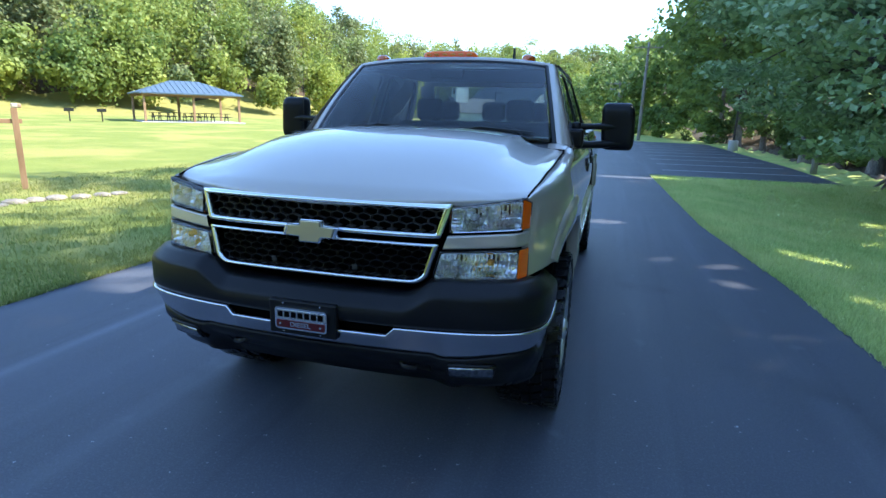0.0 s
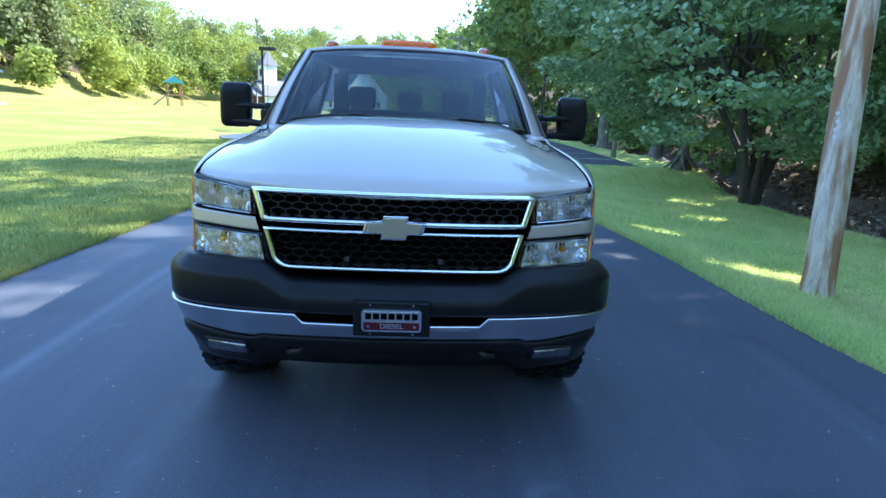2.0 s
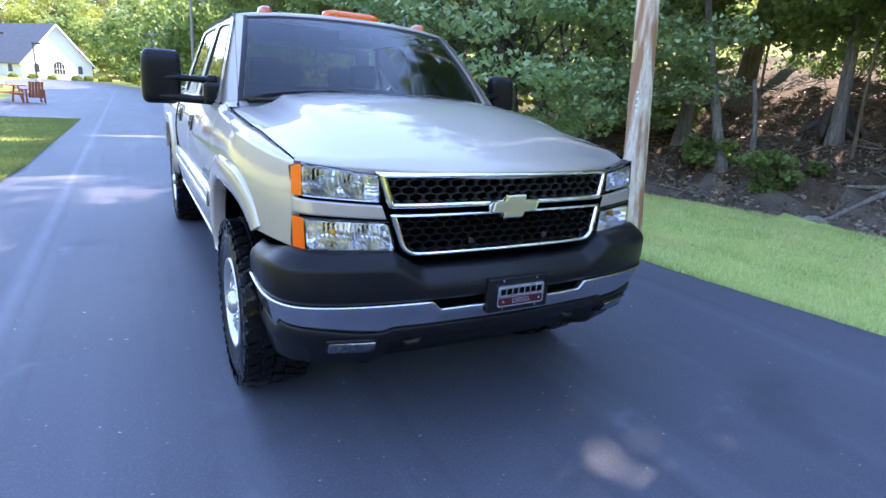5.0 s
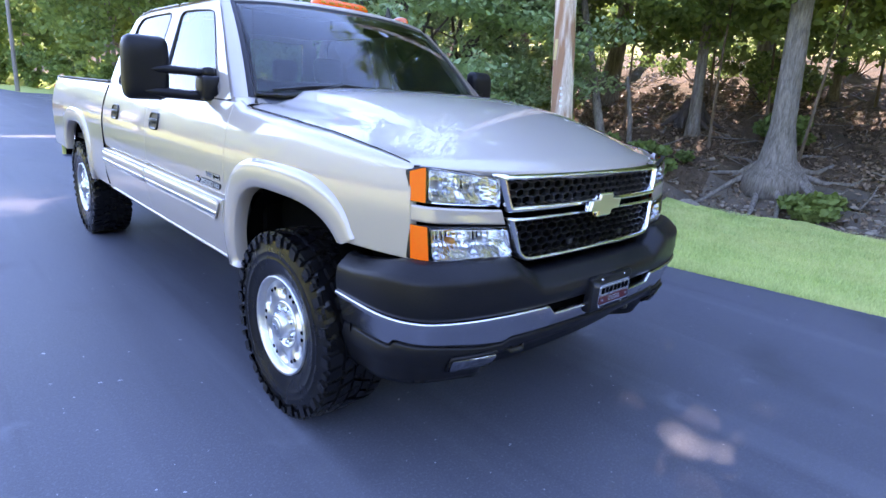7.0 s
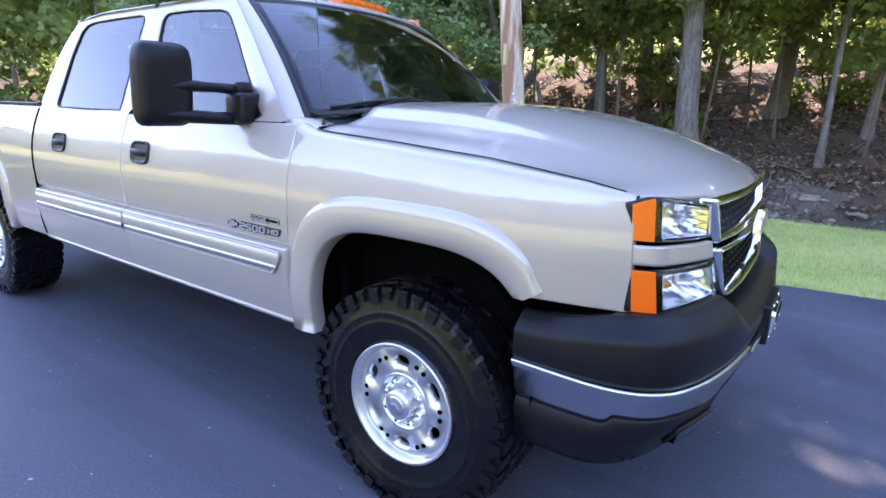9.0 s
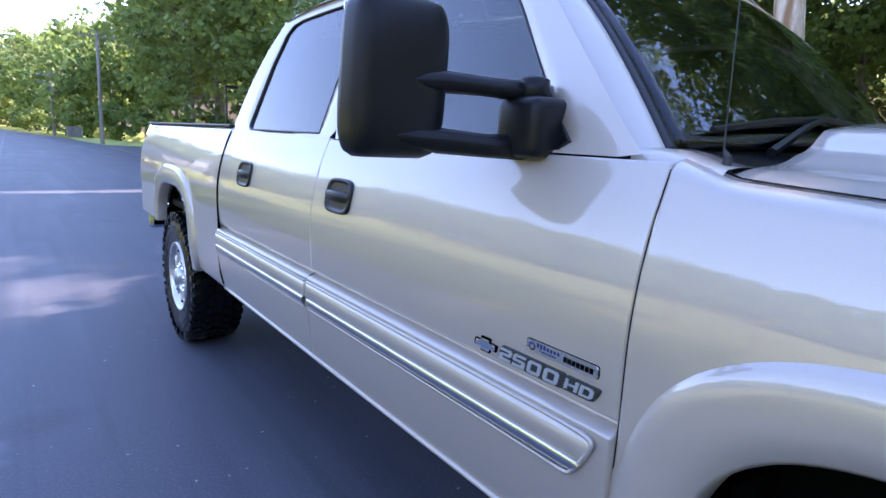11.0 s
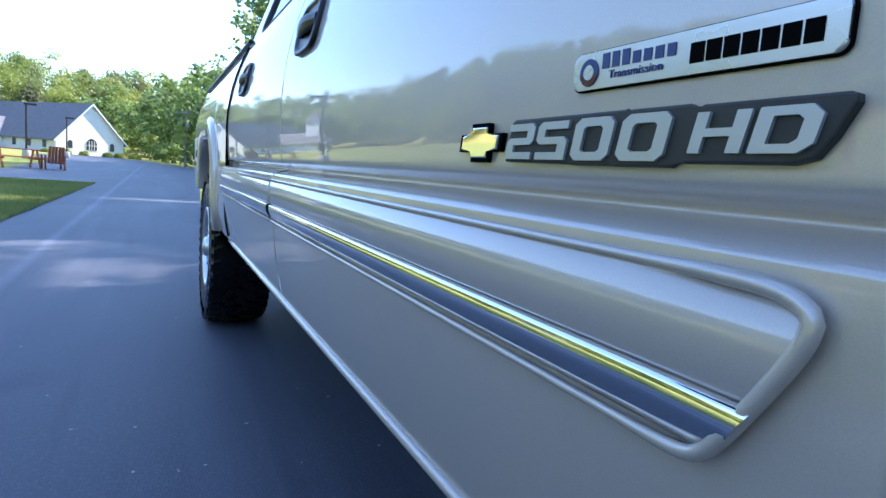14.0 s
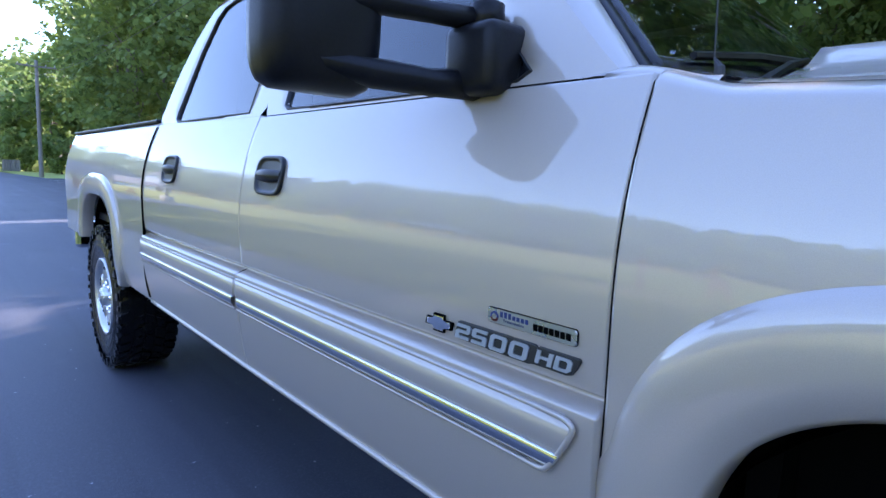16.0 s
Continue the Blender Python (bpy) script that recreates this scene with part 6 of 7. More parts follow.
def build_wheel():
    w = new("wheel")
    R = TYRE_R
    prof = [(-0.135, 0.214), (-0.141, 0.234), (-0.150, 0.27), (-0.1525, 0.296), (-0.1555, 0.300), (-0.1555, 0.306), (-0.1530, 0.310), (-0.1535, 0.330), (-0.1560, 0.334), (-0.1530, 0.338), (-0.150, 0.358), (-0.142, R - 0.043), (-0.132, R - 0.018), (-0.10, R - 0.014), (0.0, R - 0.011), (0.10, R - 0.014), (0.132, R - 0.018), (0.142, R - 0.043), (0.152, 0.33), (0.145, 0.25), (0.135, 0.205)]
    tyre = part("tyre", grid_mesh("tyre", revolve(prof, 72), closed_u=True, flip=False), RUBBER, w, "chunky all-terrain tyre")
    # tread: staggered blocks, shoulder lugs and sidewall bars
    bm = bmesh.new()

    def block(x0, x1, a0, a1, r0, r1, skew=0.0, taper=0.93):
        vs = []
        for r, k in ((r0, 1.0), (r1, taper)):
            for x, a in ((x0, a0), (x1, a0 + skew), (x1, a1 + skew), (x0, a1)):
                xm, am = (x0 + x1) / 2, (a0 + a1) / 2 + skew / 2
                xx, aa = xm + (x - xm) * k, am + (a - am) * k
                vs.append(bm.verts.new((xx, r * math.cos(aa), r * math.sin(aa))))
        for f in ((4, 5, 6, 7), (0, 1, 5, 4), (1, 2, 6, 5), (2, 3, 7, 6), (3, 0, 4, 7)):
            bm.faces.new([vs[i] for i in f])
    n = 40
    st = 2 * math.pi / n
    for k in range(n):
        a = k * st
        long = k % 2 == 0
        for sg in (-1, 1):
            block(sg * 0.145 if sg < 0 else 0.088, -0.088 if sg < 0 else 0.145, a + 0.02 * sg, a + st * 0.74 + 0.02 * sg, R - 0.03, R - 0.006, 0.03 * sg)
            block(sg * 0.1565 if sg < 0 else 0.128, -0.128 if sg < 0 else 0.1565, a + (0.01 if long else 0.03), a + st * (0.74 if long else 0.60), R - (0.062 if long else 0.046), R - 0.016)
            block(sg * 0.080 if sg < 0 else 0.030, -0.030 if sg < 0 else 0.080, a + st * 0.4, a + st * 1.2, R - 0.02, R - 0.001, 0.055 * sg)
        block(-0.024, 0.024, a, a + st * 0.80, R - 0.02, R, 0.05 if long else -0.05)
    part("tread", bm, RUBBER, tyre)
    # rim: lip, disc with oval windows, hub with studs and cap; outside is -x
    part("rim_barrel", grid_mesh("rim_barrel", revolve([(-0.136, 0.213), (-0.148, 0.214), (-0.150, 0.208), (-0.143, 0.200), (-0.130, 0.196), (-0.112, 0.190), (-0.06, 0.185), (0.10, 0.188), (0.13, 0.205)], 64), closed_u=True, flip=False), ALLOY, w, "polished alloy rim")
    bm = bmesh.new()
    secs = 6
    def dish(r):
        return -0.118 - 0.010 * math.sin(max(0, min(1, (r - 0.10) / 0.09)) * math.pi)
    for k in range(secs):
        th0 = 2 * math.pi * k / secs + 0.2
        inner, outer, deep = [], [], []
        m = 40
        for j in range(m):
            f = 2 * math.pi * j / m
            c, q = math.cos(f), math.sin(f)
            sq = max(abs(c), abs(q))
            ra, ta = 0.150 + 0.0205 * math.copysign(abs(c) ** 0.8, c), th0 + 0.23 * math.copysign(abs(q) ** 0.8, q)
            rb, tb = 0.147 + 0.047 * c / sq, th0 + (math.pi / secs) * q / sq
            inner.append(bm.verts.new((dish(ra), ra * math.cos(ta), ra * math.sin(ta))))
            deep.append(bm.verts.new((dish(ra) + 0.035, ra * 0.99 * math.cos(ta), ra * 0.99 * math.sin(ta))))
            outer.append(bm.verts.new((dish(rb), rb * math.cos(tb), rb * math.sin(tb))))
        for j in range(m):
            j2 = (j + 1) % m
            bm.faces.new((inner[j], inner[j2], outer[j2], outer[j]))
            bm.faces.new((deep[j], deep[j2], inner[j2], inner[j]))
    bmesh.ops.remove_doubles(bm, verts=bm.verts, dist=0.0005)
    part("rim_disc", bm, ALLOY, w, "polished alloy disc with oval windows", smooth=True)
    for k in range(12):
        a = 2 * math.pi * k / 12 + 0.2 + math.pi / 12 + (0.09 if k % 2 else -0.09) + math.pi / 12 * 0
        a = 2 * math.pi * (k // 2) / 6 + 0.2 + math.pi / 6 + (0.10 if k % 2 else -0.10)
        part("rim_hole", tube_bm([(-0.1295, 0.158 * math.cos(a), 0.158 * math.sin(a)), (-0.112, 0.158 * math.cos(a), 0.158 * math.sin(a))], [0.0085, 0.0075], 12), MATTE_BLACK, w)
    part("hub_face", grid_mesh("hub_face", revolve([(-0.118, 0.102), (-0.124, 0.101), (-0.122, 0.094), (-0.100, 0.090), (-0.098, 0.058), (-0.120, 0.056), (-0.150, 0.052), (-0.158, 0.046), (-0.160, 0.036), (-0.160, 0.0)], 48), closed_u=True, flip=False), ALLOY, w)
    for k in range(8):
        a = 2 * math.pi * k / 8
        y, z = 0.0745 * math.cos(a), 0.0745 * math.sin(a)
        part("lug_nut", tube_bm([(-0.096, y, z), (-0.126, y, z), (-0.134, y * 0.995, z * 0.995)], [0.0135, 0.0125, 0.007], 6), CHROME, w)
    cap = part("centre_cap", grid_mesh("centre_cap", revolve([(-0.160, 0.036), (-0.163, 0.035), (-0.165, 0.028), (-0.166, 0.0)], 32), closed_u=True), SATIN, w)
    bm = bmesh.new()
    prism(bm, [(p[0] * 0.16, p[1] * 0.18) for p in EMB], "x", -0.1675, -0.164)
    part("cap_emblem", bm, CHROME, cap)
    part("brake_disc", grid_mesh("brake_disc", revolve([(-0.03, 0.17), (-0.035, 0.165), (-0.035, 0.03), (0.0, 0.02)], 40), closed_u=True), MATTE_BLACK, w)
    for c in w.children:
        if not c.name.startswith("tyre"):
            c.data.transform(Matrix.Diagonal((1, 1.055, 1.055, 1)))
    for c in cap.children:
        c.data.transform(Matrix.Diagonal((1, 1.055, 1.055, 1)))
    return w


wheel = build_wheel()
wheel.parent = truck
wheel.matrix_basis = pose(-0.857, AXLES[0], TYRE_R, 17, 0, 0)
for x, y, rz, ro in ((-0.850, AXLES[1], 0, 40), (0.857, AXLES[0], 180, 5), (0.850, AXLES[1], 180, 80)):
    copy_thing(wheel, pose(x, y, TYRE_R, 0, 0, rz) @ pose(0, 0, 0, ro, 0, 0)).parent = truck
# near-black liners and wells: the shade inside the arches is in their colour
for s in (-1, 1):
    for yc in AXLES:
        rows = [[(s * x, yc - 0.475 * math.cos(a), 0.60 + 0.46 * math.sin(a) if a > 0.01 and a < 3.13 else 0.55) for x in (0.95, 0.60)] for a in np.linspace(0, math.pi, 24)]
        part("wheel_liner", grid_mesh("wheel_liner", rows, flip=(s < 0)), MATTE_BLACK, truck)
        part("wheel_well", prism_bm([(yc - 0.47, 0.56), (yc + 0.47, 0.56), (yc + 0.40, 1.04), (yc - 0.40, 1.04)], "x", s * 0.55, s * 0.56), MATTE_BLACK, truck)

# ---- bed, tail and underbody ----
part("bed_floor", box_bm(-0.93, 0.93, 3.89, 5.90, 0.86, 0.90), BLACK_PLASTIC, truck)
for s in (-1, 1):
    part("bed_wall", box_bm(s * 0.88 - 0.012, s * 0.88 + 0.012, 3.89, 5.90, 0.90, 1.395), BLACK_PLASTIC, truck)
    part("bed_rail_cap", box_bm(s * 0.895 - 0.045, s * 0.895 + 0.045, 3.89, 5.92, 1.402, 1.416, bevel=0.005), BLACK_TRIM, truck, "black bed rail cap")
    part("tail_lamp", box_bm(s * 0.90 - 0.07, s * 0.90 + 0.07, 5.925, 5.945, 0.92, 1.33, bevel=0.008), AMBER_DEEP, truck)
part("bed_front", box_bm(-0.92, 0.92, 3.885, 3.91, 0.86, 1.40), PAINT, truck)
part("tailgate", box_bm(-0.82, 0.82, 5.88, 5.94, 0.80, 1.395, bevel=0.01), PAINT, truck)
part("rear_bumper", box_bm(-0.96, 0.96, 5.95, 6.10, 0.58, 0.78, bevel=0.03), CHROME, truck)
part("exhaust_tip", tube_bm([(-0.88, 5.25, 0.52), (-0.90, 5.52, 0.50), (-0.905, 5.53, 0.50)], [0.045, 0.047, 0.040], 16), CHROME, truck, smooth=True)
# plain near-black boxes for frame and engine, added to block light under the truck
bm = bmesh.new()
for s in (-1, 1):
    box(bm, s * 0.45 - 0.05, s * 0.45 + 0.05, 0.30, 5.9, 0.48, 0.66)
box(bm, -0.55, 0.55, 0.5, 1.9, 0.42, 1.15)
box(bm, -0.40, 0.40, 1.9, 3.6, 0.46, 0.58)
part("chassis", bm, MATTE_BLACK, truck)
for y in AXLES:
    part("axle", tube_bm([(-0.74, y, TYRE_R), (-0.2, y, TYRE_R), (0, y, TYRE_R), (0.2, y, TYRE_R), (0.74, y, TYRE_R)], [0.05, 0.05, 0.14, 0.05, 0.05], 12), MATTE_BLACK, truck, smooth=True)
# unseen near-black filler that keeps light out of the nose
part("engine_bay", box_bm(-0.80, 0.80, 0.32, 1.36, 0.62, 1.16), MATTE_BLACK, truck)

# ---- interior ----
part("dashboard", prism_bm([(1.62, 1.10), (1.60, 1.37), (1.72, 1.395), (1.92, 1.36), (2.00, 1.25), (1.96, 1.05)], "x", -0.84, 0.84), DASH, truck, "dark dashboard")
wheel_rim = [(0.40 + 0.19 * math.cos(a), 2.08 + 0.07 * math.sin(a), 1.30 + 0.175 * math.sin(a)) for a in np.linspace(0, 2 * math.pi, 33)]
sw = part("steering_wheel", tube_bm(wheel_rim, 0.014, 8, cap=False), DASH, truck, smooth=True)
part("steering_hub", tube_bm([(0.40, 2.10, 1.30), (0.40, 2.00, 1.24)], [0.07, 0.04], 12), DASH, sw)


def seat(nm, x, y, wide):
    o = part(nm, box_bm(x - wide / 2, x + wide / 2, y, y + 0.5, 0.78, 0.94, bevel=0.04), INTERIOR, truck, "grey cloth seat")
    part("backrest", box_bm(x - wide / 2, x + wide / 2, 0, 0.14, 0, 0.62, bevel=0.05, m=Matrix.Translation((0, y + 0.46, 0.90)) @ Matrix.Rotation(-0.2, 4, "X")), INTERIOR, o, smooth=True)
    n = 1 if wide < 0.7 else 3
    for k in range(n):
        hx = x + (k - (n - 1) / 2) * 0.48
        part("headrest", box_bm(hx - 0.12, hx + 0.12, -0.05, 0.05, 0, 0.19, bevel=0.045, m=Matrix.Translation((0, y + 0.66, 1.50))), INTERIOR, o, smooth=True)


seat("seat", -0.40, 2.25, 0.56)
seat("seat", 0.40, 2.25, 0.56)
seat("rear_seat", 0, 3.12, 1.40)
part("rear_view_mirror", box_bm(-0.12, 0.12, 2.02, 2.05, 1.80, 1.865, bevel=0.012), BLACK_TRIM, truck)
# ---- utility poles ----
def utility_pole(at, h, lean=(0, 0), r=0.13, mat=GREY_WOOD, arms=(), label="", transformer=False):
    z0 = float(height(at[0], at[1]))
    p = thing("utility_pole", label, "utility pole", (at[0], at[1], z0), group="utility poles")
    zs = (-0.3, 0.0, 0.25, 1.0, h * 0.5, h)
    part("pole", tube_bm([(lean[0] * z, lean[1] * z, z) for z in zs], [r * 1.12, r * 1.10, r * 1.03, r, r * 0.9, r * 0.72], 18), mat, p, smooth=True)
    for z in arms:
        a = part("crossarm", box_bm(-1.1, 1.1, -0.05, 0.05, z - 0.05, z + 0.05, bevel=0.01, m=Matrix.Translation((lean[0] * z, lean[1] * z - 0.1, 0))), GREY_WOOD, p)
        for x in (-1.0, -0.5, 0.5, 1.0):
            part("insulator", tube_bm([(lean[0] * z + x, -0.1 + lean[1] * z, z + 0.05), (lean[0] * z + x, -0.1 + lean[1] * z, z + 0.16)], [0.03, 0.04], 8), CONCRETE, a)
    if transformer:
        part("transformer", tube_bm([(0.25, -0.1, h - 1.9), (0.25, -0.1, h - 1.0), (0.25, -0.1, h - 0.95)], [0.2, 0.2, 0.12], 14), CONCRETE, p, smooth=True)
    return p


NEAR_LEAN = (0.040, 0.125)
near = utility_pole((4.37, 3.30), 8.4, NEAR_LEAN, 0.148, POLE_WOOD, label="weathered wooden utility pole with peeling brown patches on the verge")
for k, z in enumerate((1.86, 1.78, 1.70, 1.63)):
    d = Vector((-0.78, -0.62, 0)).normalized()
    c = Vector((NEAR_LEAN[0] * z, NEAR_LEAN[1] * z, z)) + d * 0.143 + Vector((-0.02 + 0.01 * (k % 2), 0.02, 0))
    part("number_disc", tube_bm([c, c + d * 0.006], [0.019, 0.018], 12), WHITE_WALL, near, "small pale round tag")
c = Vector((NEAR_LEAN[0] * 2.35, NEAR_LEAN[1] * 2.35, 2.35)) + Vector((-0.143, 0.03, 0))
part("strip_tag", box_bm(-0.004, 0.004, -0.02, 0.02, -0.13, 0.13, m=Matrix.Translation(c)), plain("pale_yellow_tag", (0.62, 0.50, 0.22), 0.5), near, "narrow yellow strip")
utility_pole((3.4, 47.5), 7.6, (0.01, 0), 0.13, GREY_WOOD, (7.2,), "tall grey wooden utility pole beside the parking")
utility_pole((1.7, 68.0), 5.9, (0, 0), 0.12, GREY_WOOD, (5.6, 5.0), "grey wooden pole with crossarms and a transformer", True)


def cable(a, b, sag, r=0.009):
    pts = []
    for t in np.linspace(0, 1, 17):
        p = Vector(a).lerp(Vector(b), t)
        pts.append(p - Vector((0, 0, sag * 4 * t * (1 - t))))
    ob = part("overhead_cable", tube_bm(pts, r, 5), BLACK_TRIM)
    tagged(ob, "black overhead cable strung between utility poles", "cable", "overhead cables")


cable((4.70, 4.3, 7.7), (3.5, 47.4, 7.3), 0.9)
cable((4.68, 4.3, 7.0), (3.4, 47.4, 6.6), 0.9, 0.012)
cable((3.5, 47.4, 7.3), (1.7, 67.9, 5.7), 0.3)
cable((4.70, 4.2, 7.7), (6.5, -38.0, 7.5), 0.9)


# ---- pavilion, grills, sign post ----
def pavilion(at, turn):
    z0 = float(height(at[0], at[1]))
    p = thing("pavilion", "open picnic pavilion with a blue-grey hipped metal roof on timber posts", "pavilion", (at[0], at[1], z0), turn)
    W, D, eave, peak = 4.25, 3.5, 2.45, 3.62
    bm = bmesh.new()
    c = [(-W, -D, eave), (W, -D, eave), (W, D, eave), (-W, D, eave), (-1.2, 0, peak), (1.2, 0, peak)]
    for off in (0, -0.10):
        v = [bm.verts.new((x, y, z + off)) for x, y, z in c]
        for f in ((0, 1, 5, 4), (1, 2, 5), (2, 3, 4, 5), (3, 0, 4)):
            bm.faces.new([v[i] for i in f])
        if off == 0:
            top = v
    for i in range(4):
        bm.faces.new((top[i], top[(i + 1) % 4], v[(i + 1) % 4], v[i]))
    roof = part("roof", bm, ROOF_METAL, p, "blue-grey ribbed metal roof")
    bm = bmesh.new()
    for k in range(-9, 10):
        x = k * 0.46
        t = (W - abs(x)) / (W - 1.2) if abs(x) > 1.2 else 1
        for sg in (-1, 1):
            a, b = Vector((x, sg * D, eave + 0.02)), Vector((x, sg * D * (1 - t), eave + (peak - eave) * t + 0.02))
            tube(bm, [a, b], 0.025, 4)
    part("seam", bm, ROOF_METAL, roof)
    for x in (-3.9, 0, 3.9):
        for y in (-3.0, 3.0):
            part("post", box_bm(x - 0.09, x + 0.09, y - 0.09, y + 0.09, 0, eave + 0.05, bevel=0.01), TIMBER, p)
    for y in (-3.0, 3.0):
        part("beam", box_bm(-4.1, 4.1, y - 0.07, y + 0.07, eave - 0.22, eave, bevel=0.01), TIMBER, p)
    part("slab", box_bm(-4.3, 4.3, -3.4, 3.4, -0.3, 0.06, bevel=0.02), CONCRETE, p)
    return p


def picnic_table(at, turn, mat, label, group="picnic tables"):
    z0 = at[2] if len(at) > 2 else float(height(at[0], at[1]))
    t = thing("picnic_table", label, "picnic table", (at[0], at[1], z0), turn, group)
    for k in range(5):
        part("top_board", box_bm(-0.9, 0.9, -0.36 + 0.148 * k, -0.225 + 0.148 * k, 0.71, 0.75, bevel=0.004), mat, t)
    for s in (-1, 1):
        for k in range(2):
            y = s * 0.68 + (k - 0.5) * 0.14
            part("seat_board", box_bm(-0.9, 0.9, y - 0.065, y + 0.065, 0.41, 0.445, bevel=0.004), mat, t)
        x = s * 0.62
        for q in (-1, 1):
            part("leg", tube_bm([(x, q * 0.22, 0.71), (x, q * 0.62, 0.0)], 0.04, 4), mat, t)
        part("brace", box_bm(x - 0.02, x + 0.02, -0.78, 0.78, 0.33, 0.41), mat, t)
    return t


PAV = (-36.6, 42.1)
pavilion(PAV, 53)
zp = float(height(*PAV)) + 0.06
for k, (x, y) in enumerate(((-2.4, -1.2), (0.2, -1.2), (2.6, -1.2), (-1.4, 1.4), (1.4, 1.4))):
    q = Matrix.Rotation(radians(53), 4, "Z") @ Vector((x, y, 0))
    picnic_table((PAV[0] + q.x, PAV[1] + q.y, zp), 53, DARK_METAL, "dark picnic table under the pavilion roof", "pavilion tables")


def grill(at):
    g = thing("park_grill", "black steel charcoal grill on a single post in the grass", "grill", (*at, float(height(*at))), 50, "park grills")
    part("post", tube_bm([(0, 0, -0.1), (0, 0, 0.75)], 0.045, 8), DARK_METAL, g)
    bm = box_bm(-0.32, 0.32, -0.22, 0.22, 0.75, 0.98, bevel=0.03)
    part("firebox", bm, DARK_METAL, g)
    part("grate", box_bm(-0.34, 0.34, -0.24, 0.24, 0.985, 1.0), DARK_METAL, g)


grill((-38.5, 31.8))
grill((-37.3, 33.6))
sp = thing("sign_post", "brown timber post with a side arm standing in the grass", "post", (-9.28, 5.85, float(height(-9.28, 5.85))), 53)
part("post", box_bm(-0.05, 0.05, -0.05, 0.05, -0.2, 1.48, bevel=0.006), TIMBER, sp)
part("arm", box_bm(-1.35, 0.10, -0.03, 0.03, 1.20, 1.28, bevel=0.006), TIMBER, sp)
part("cap", box_bm(-0.06, 0.10, -0.06, 0.06, 1.48, 1.56, bevel=0.02, m=Matrix.Translation((0.02, 0, 0.0))), POLE_WOOD, sp)
part("far_post", box_bm(-1.40, -1.30, -0.05, 0.05, -0.2, 1.48, bevel=0.006), TIMBER, sp)
ng = np.random.default_rng(9)
for k in range(9):
    x, y = -7.55 - 0.28 * math.sin(k * 0.5) + ng.uniform(-.06, .06), 3.7 + 0.30 * k
    bm = bmesh.new()
    bmesh.ops.create_icosphere(bm, subdivisions=2, radius=1)
    sx, sy, sz = ng.uniform(0.10, 0.17), ng.uniform(0.14, 0.2), ng.uniform(0.04, 0.07)
    for v in bm.verts:
        v.co = Vector((v.co.x * sx, v.co.y * sy, v.co.z * sz)) * (1 + 0.18 * noise.noise(v.co * 1.7 + Vector((k, 0, 0))))
    st = part("edging_stone", bm, STONE)
    st.matrix_world = pose(x, y, float(height(x, y)) + 0.01, 0, 0, 40 * k)
    tagged(st, "flat pale edging stone lying in the grass", "stone", "edging stones")


# ---- lamps, table, chair by the lot ----
def lamp_post(at):
    p = thing("lamp_post", "dark parking lot lamp on a round concrete footing", "lamp post", (*at, float(height(*at))), 0, "lot lamps")
    part("footing", tube_bm([(0, 0, -0.2), (0, 0, 0.55), (0, 0, 0.58)], [0.26, 0.26, 0.23], 20), CONCRETE, p, smooth=True)
    part("pole", tube_bm([(0, 0, 0.58), (0, 0, 3.75)], [0.065, 0.05], 10), DARK_METAL, p)
    part("head", box_bm(-0.10, 0.62, -0.16, 0.16, 3.68, 3.82, bevel=0.02), DARK_METAL, p)
    return p


for q in ((-6.9, 24.4), (-9.3, 50.5), (-8.7, 66.0), (-22.0, 78.0), (8.0, 34.0)):
    lamp_post(q)
picnic_table((-6.15, 29.4), 25, RED_WOOD, "red-stained wooden picnic table on the grass by the lot")
ch = thing("garden_chair", "red-stained slatted wooden garden chair on the grass", "chair", (-5.0, 29.9, 0.0), 200)
for k in range(5):
    part("back_slat", box_bm(-0.28 + 0.115 * k, -0.18 + 0.115 * k, 0.0, 0.02, 0.25, 0.98, m=Matrix.Translation((0, 0.25, 0)) @ Matrix.Rotation(-0.3, 4, "X")), RED_WOOD, ch)
    part("seat_slat", box_bm(-0.3, 0.3, -0.35 + 0.11 * k, -0.26 + 0.11 * k, 0.34, 0.36), RED_WOOD, ch)
for s in (-1, 1):
    part("armrest", box_bm(s * 0.34 - 0.06, s * 0.34 + 0.06, -0.42, 0.3, 0.55, 0.575), RED_WOOD, ch)
    for y in (-0.36, 0.26):
        part("leg", box_bm(s * 0.34 - 0.03, s * 0.34 + 0.03, y - 0.04, y + 0.04, 0, 0.55), RED_WOOD, ch)
bin_ = thing("waste_bin", "grey slatted waste bin beside the far lot", "bin", (2.9, 62.0, 0.0))
for k in range(7):
    part("slat", box_bm(-0.6 + 0.175 * k, -0.46 + 0.175 * k, -0.4, 0.4, 0.05, 1.0), GREY_WOOD, bin_)


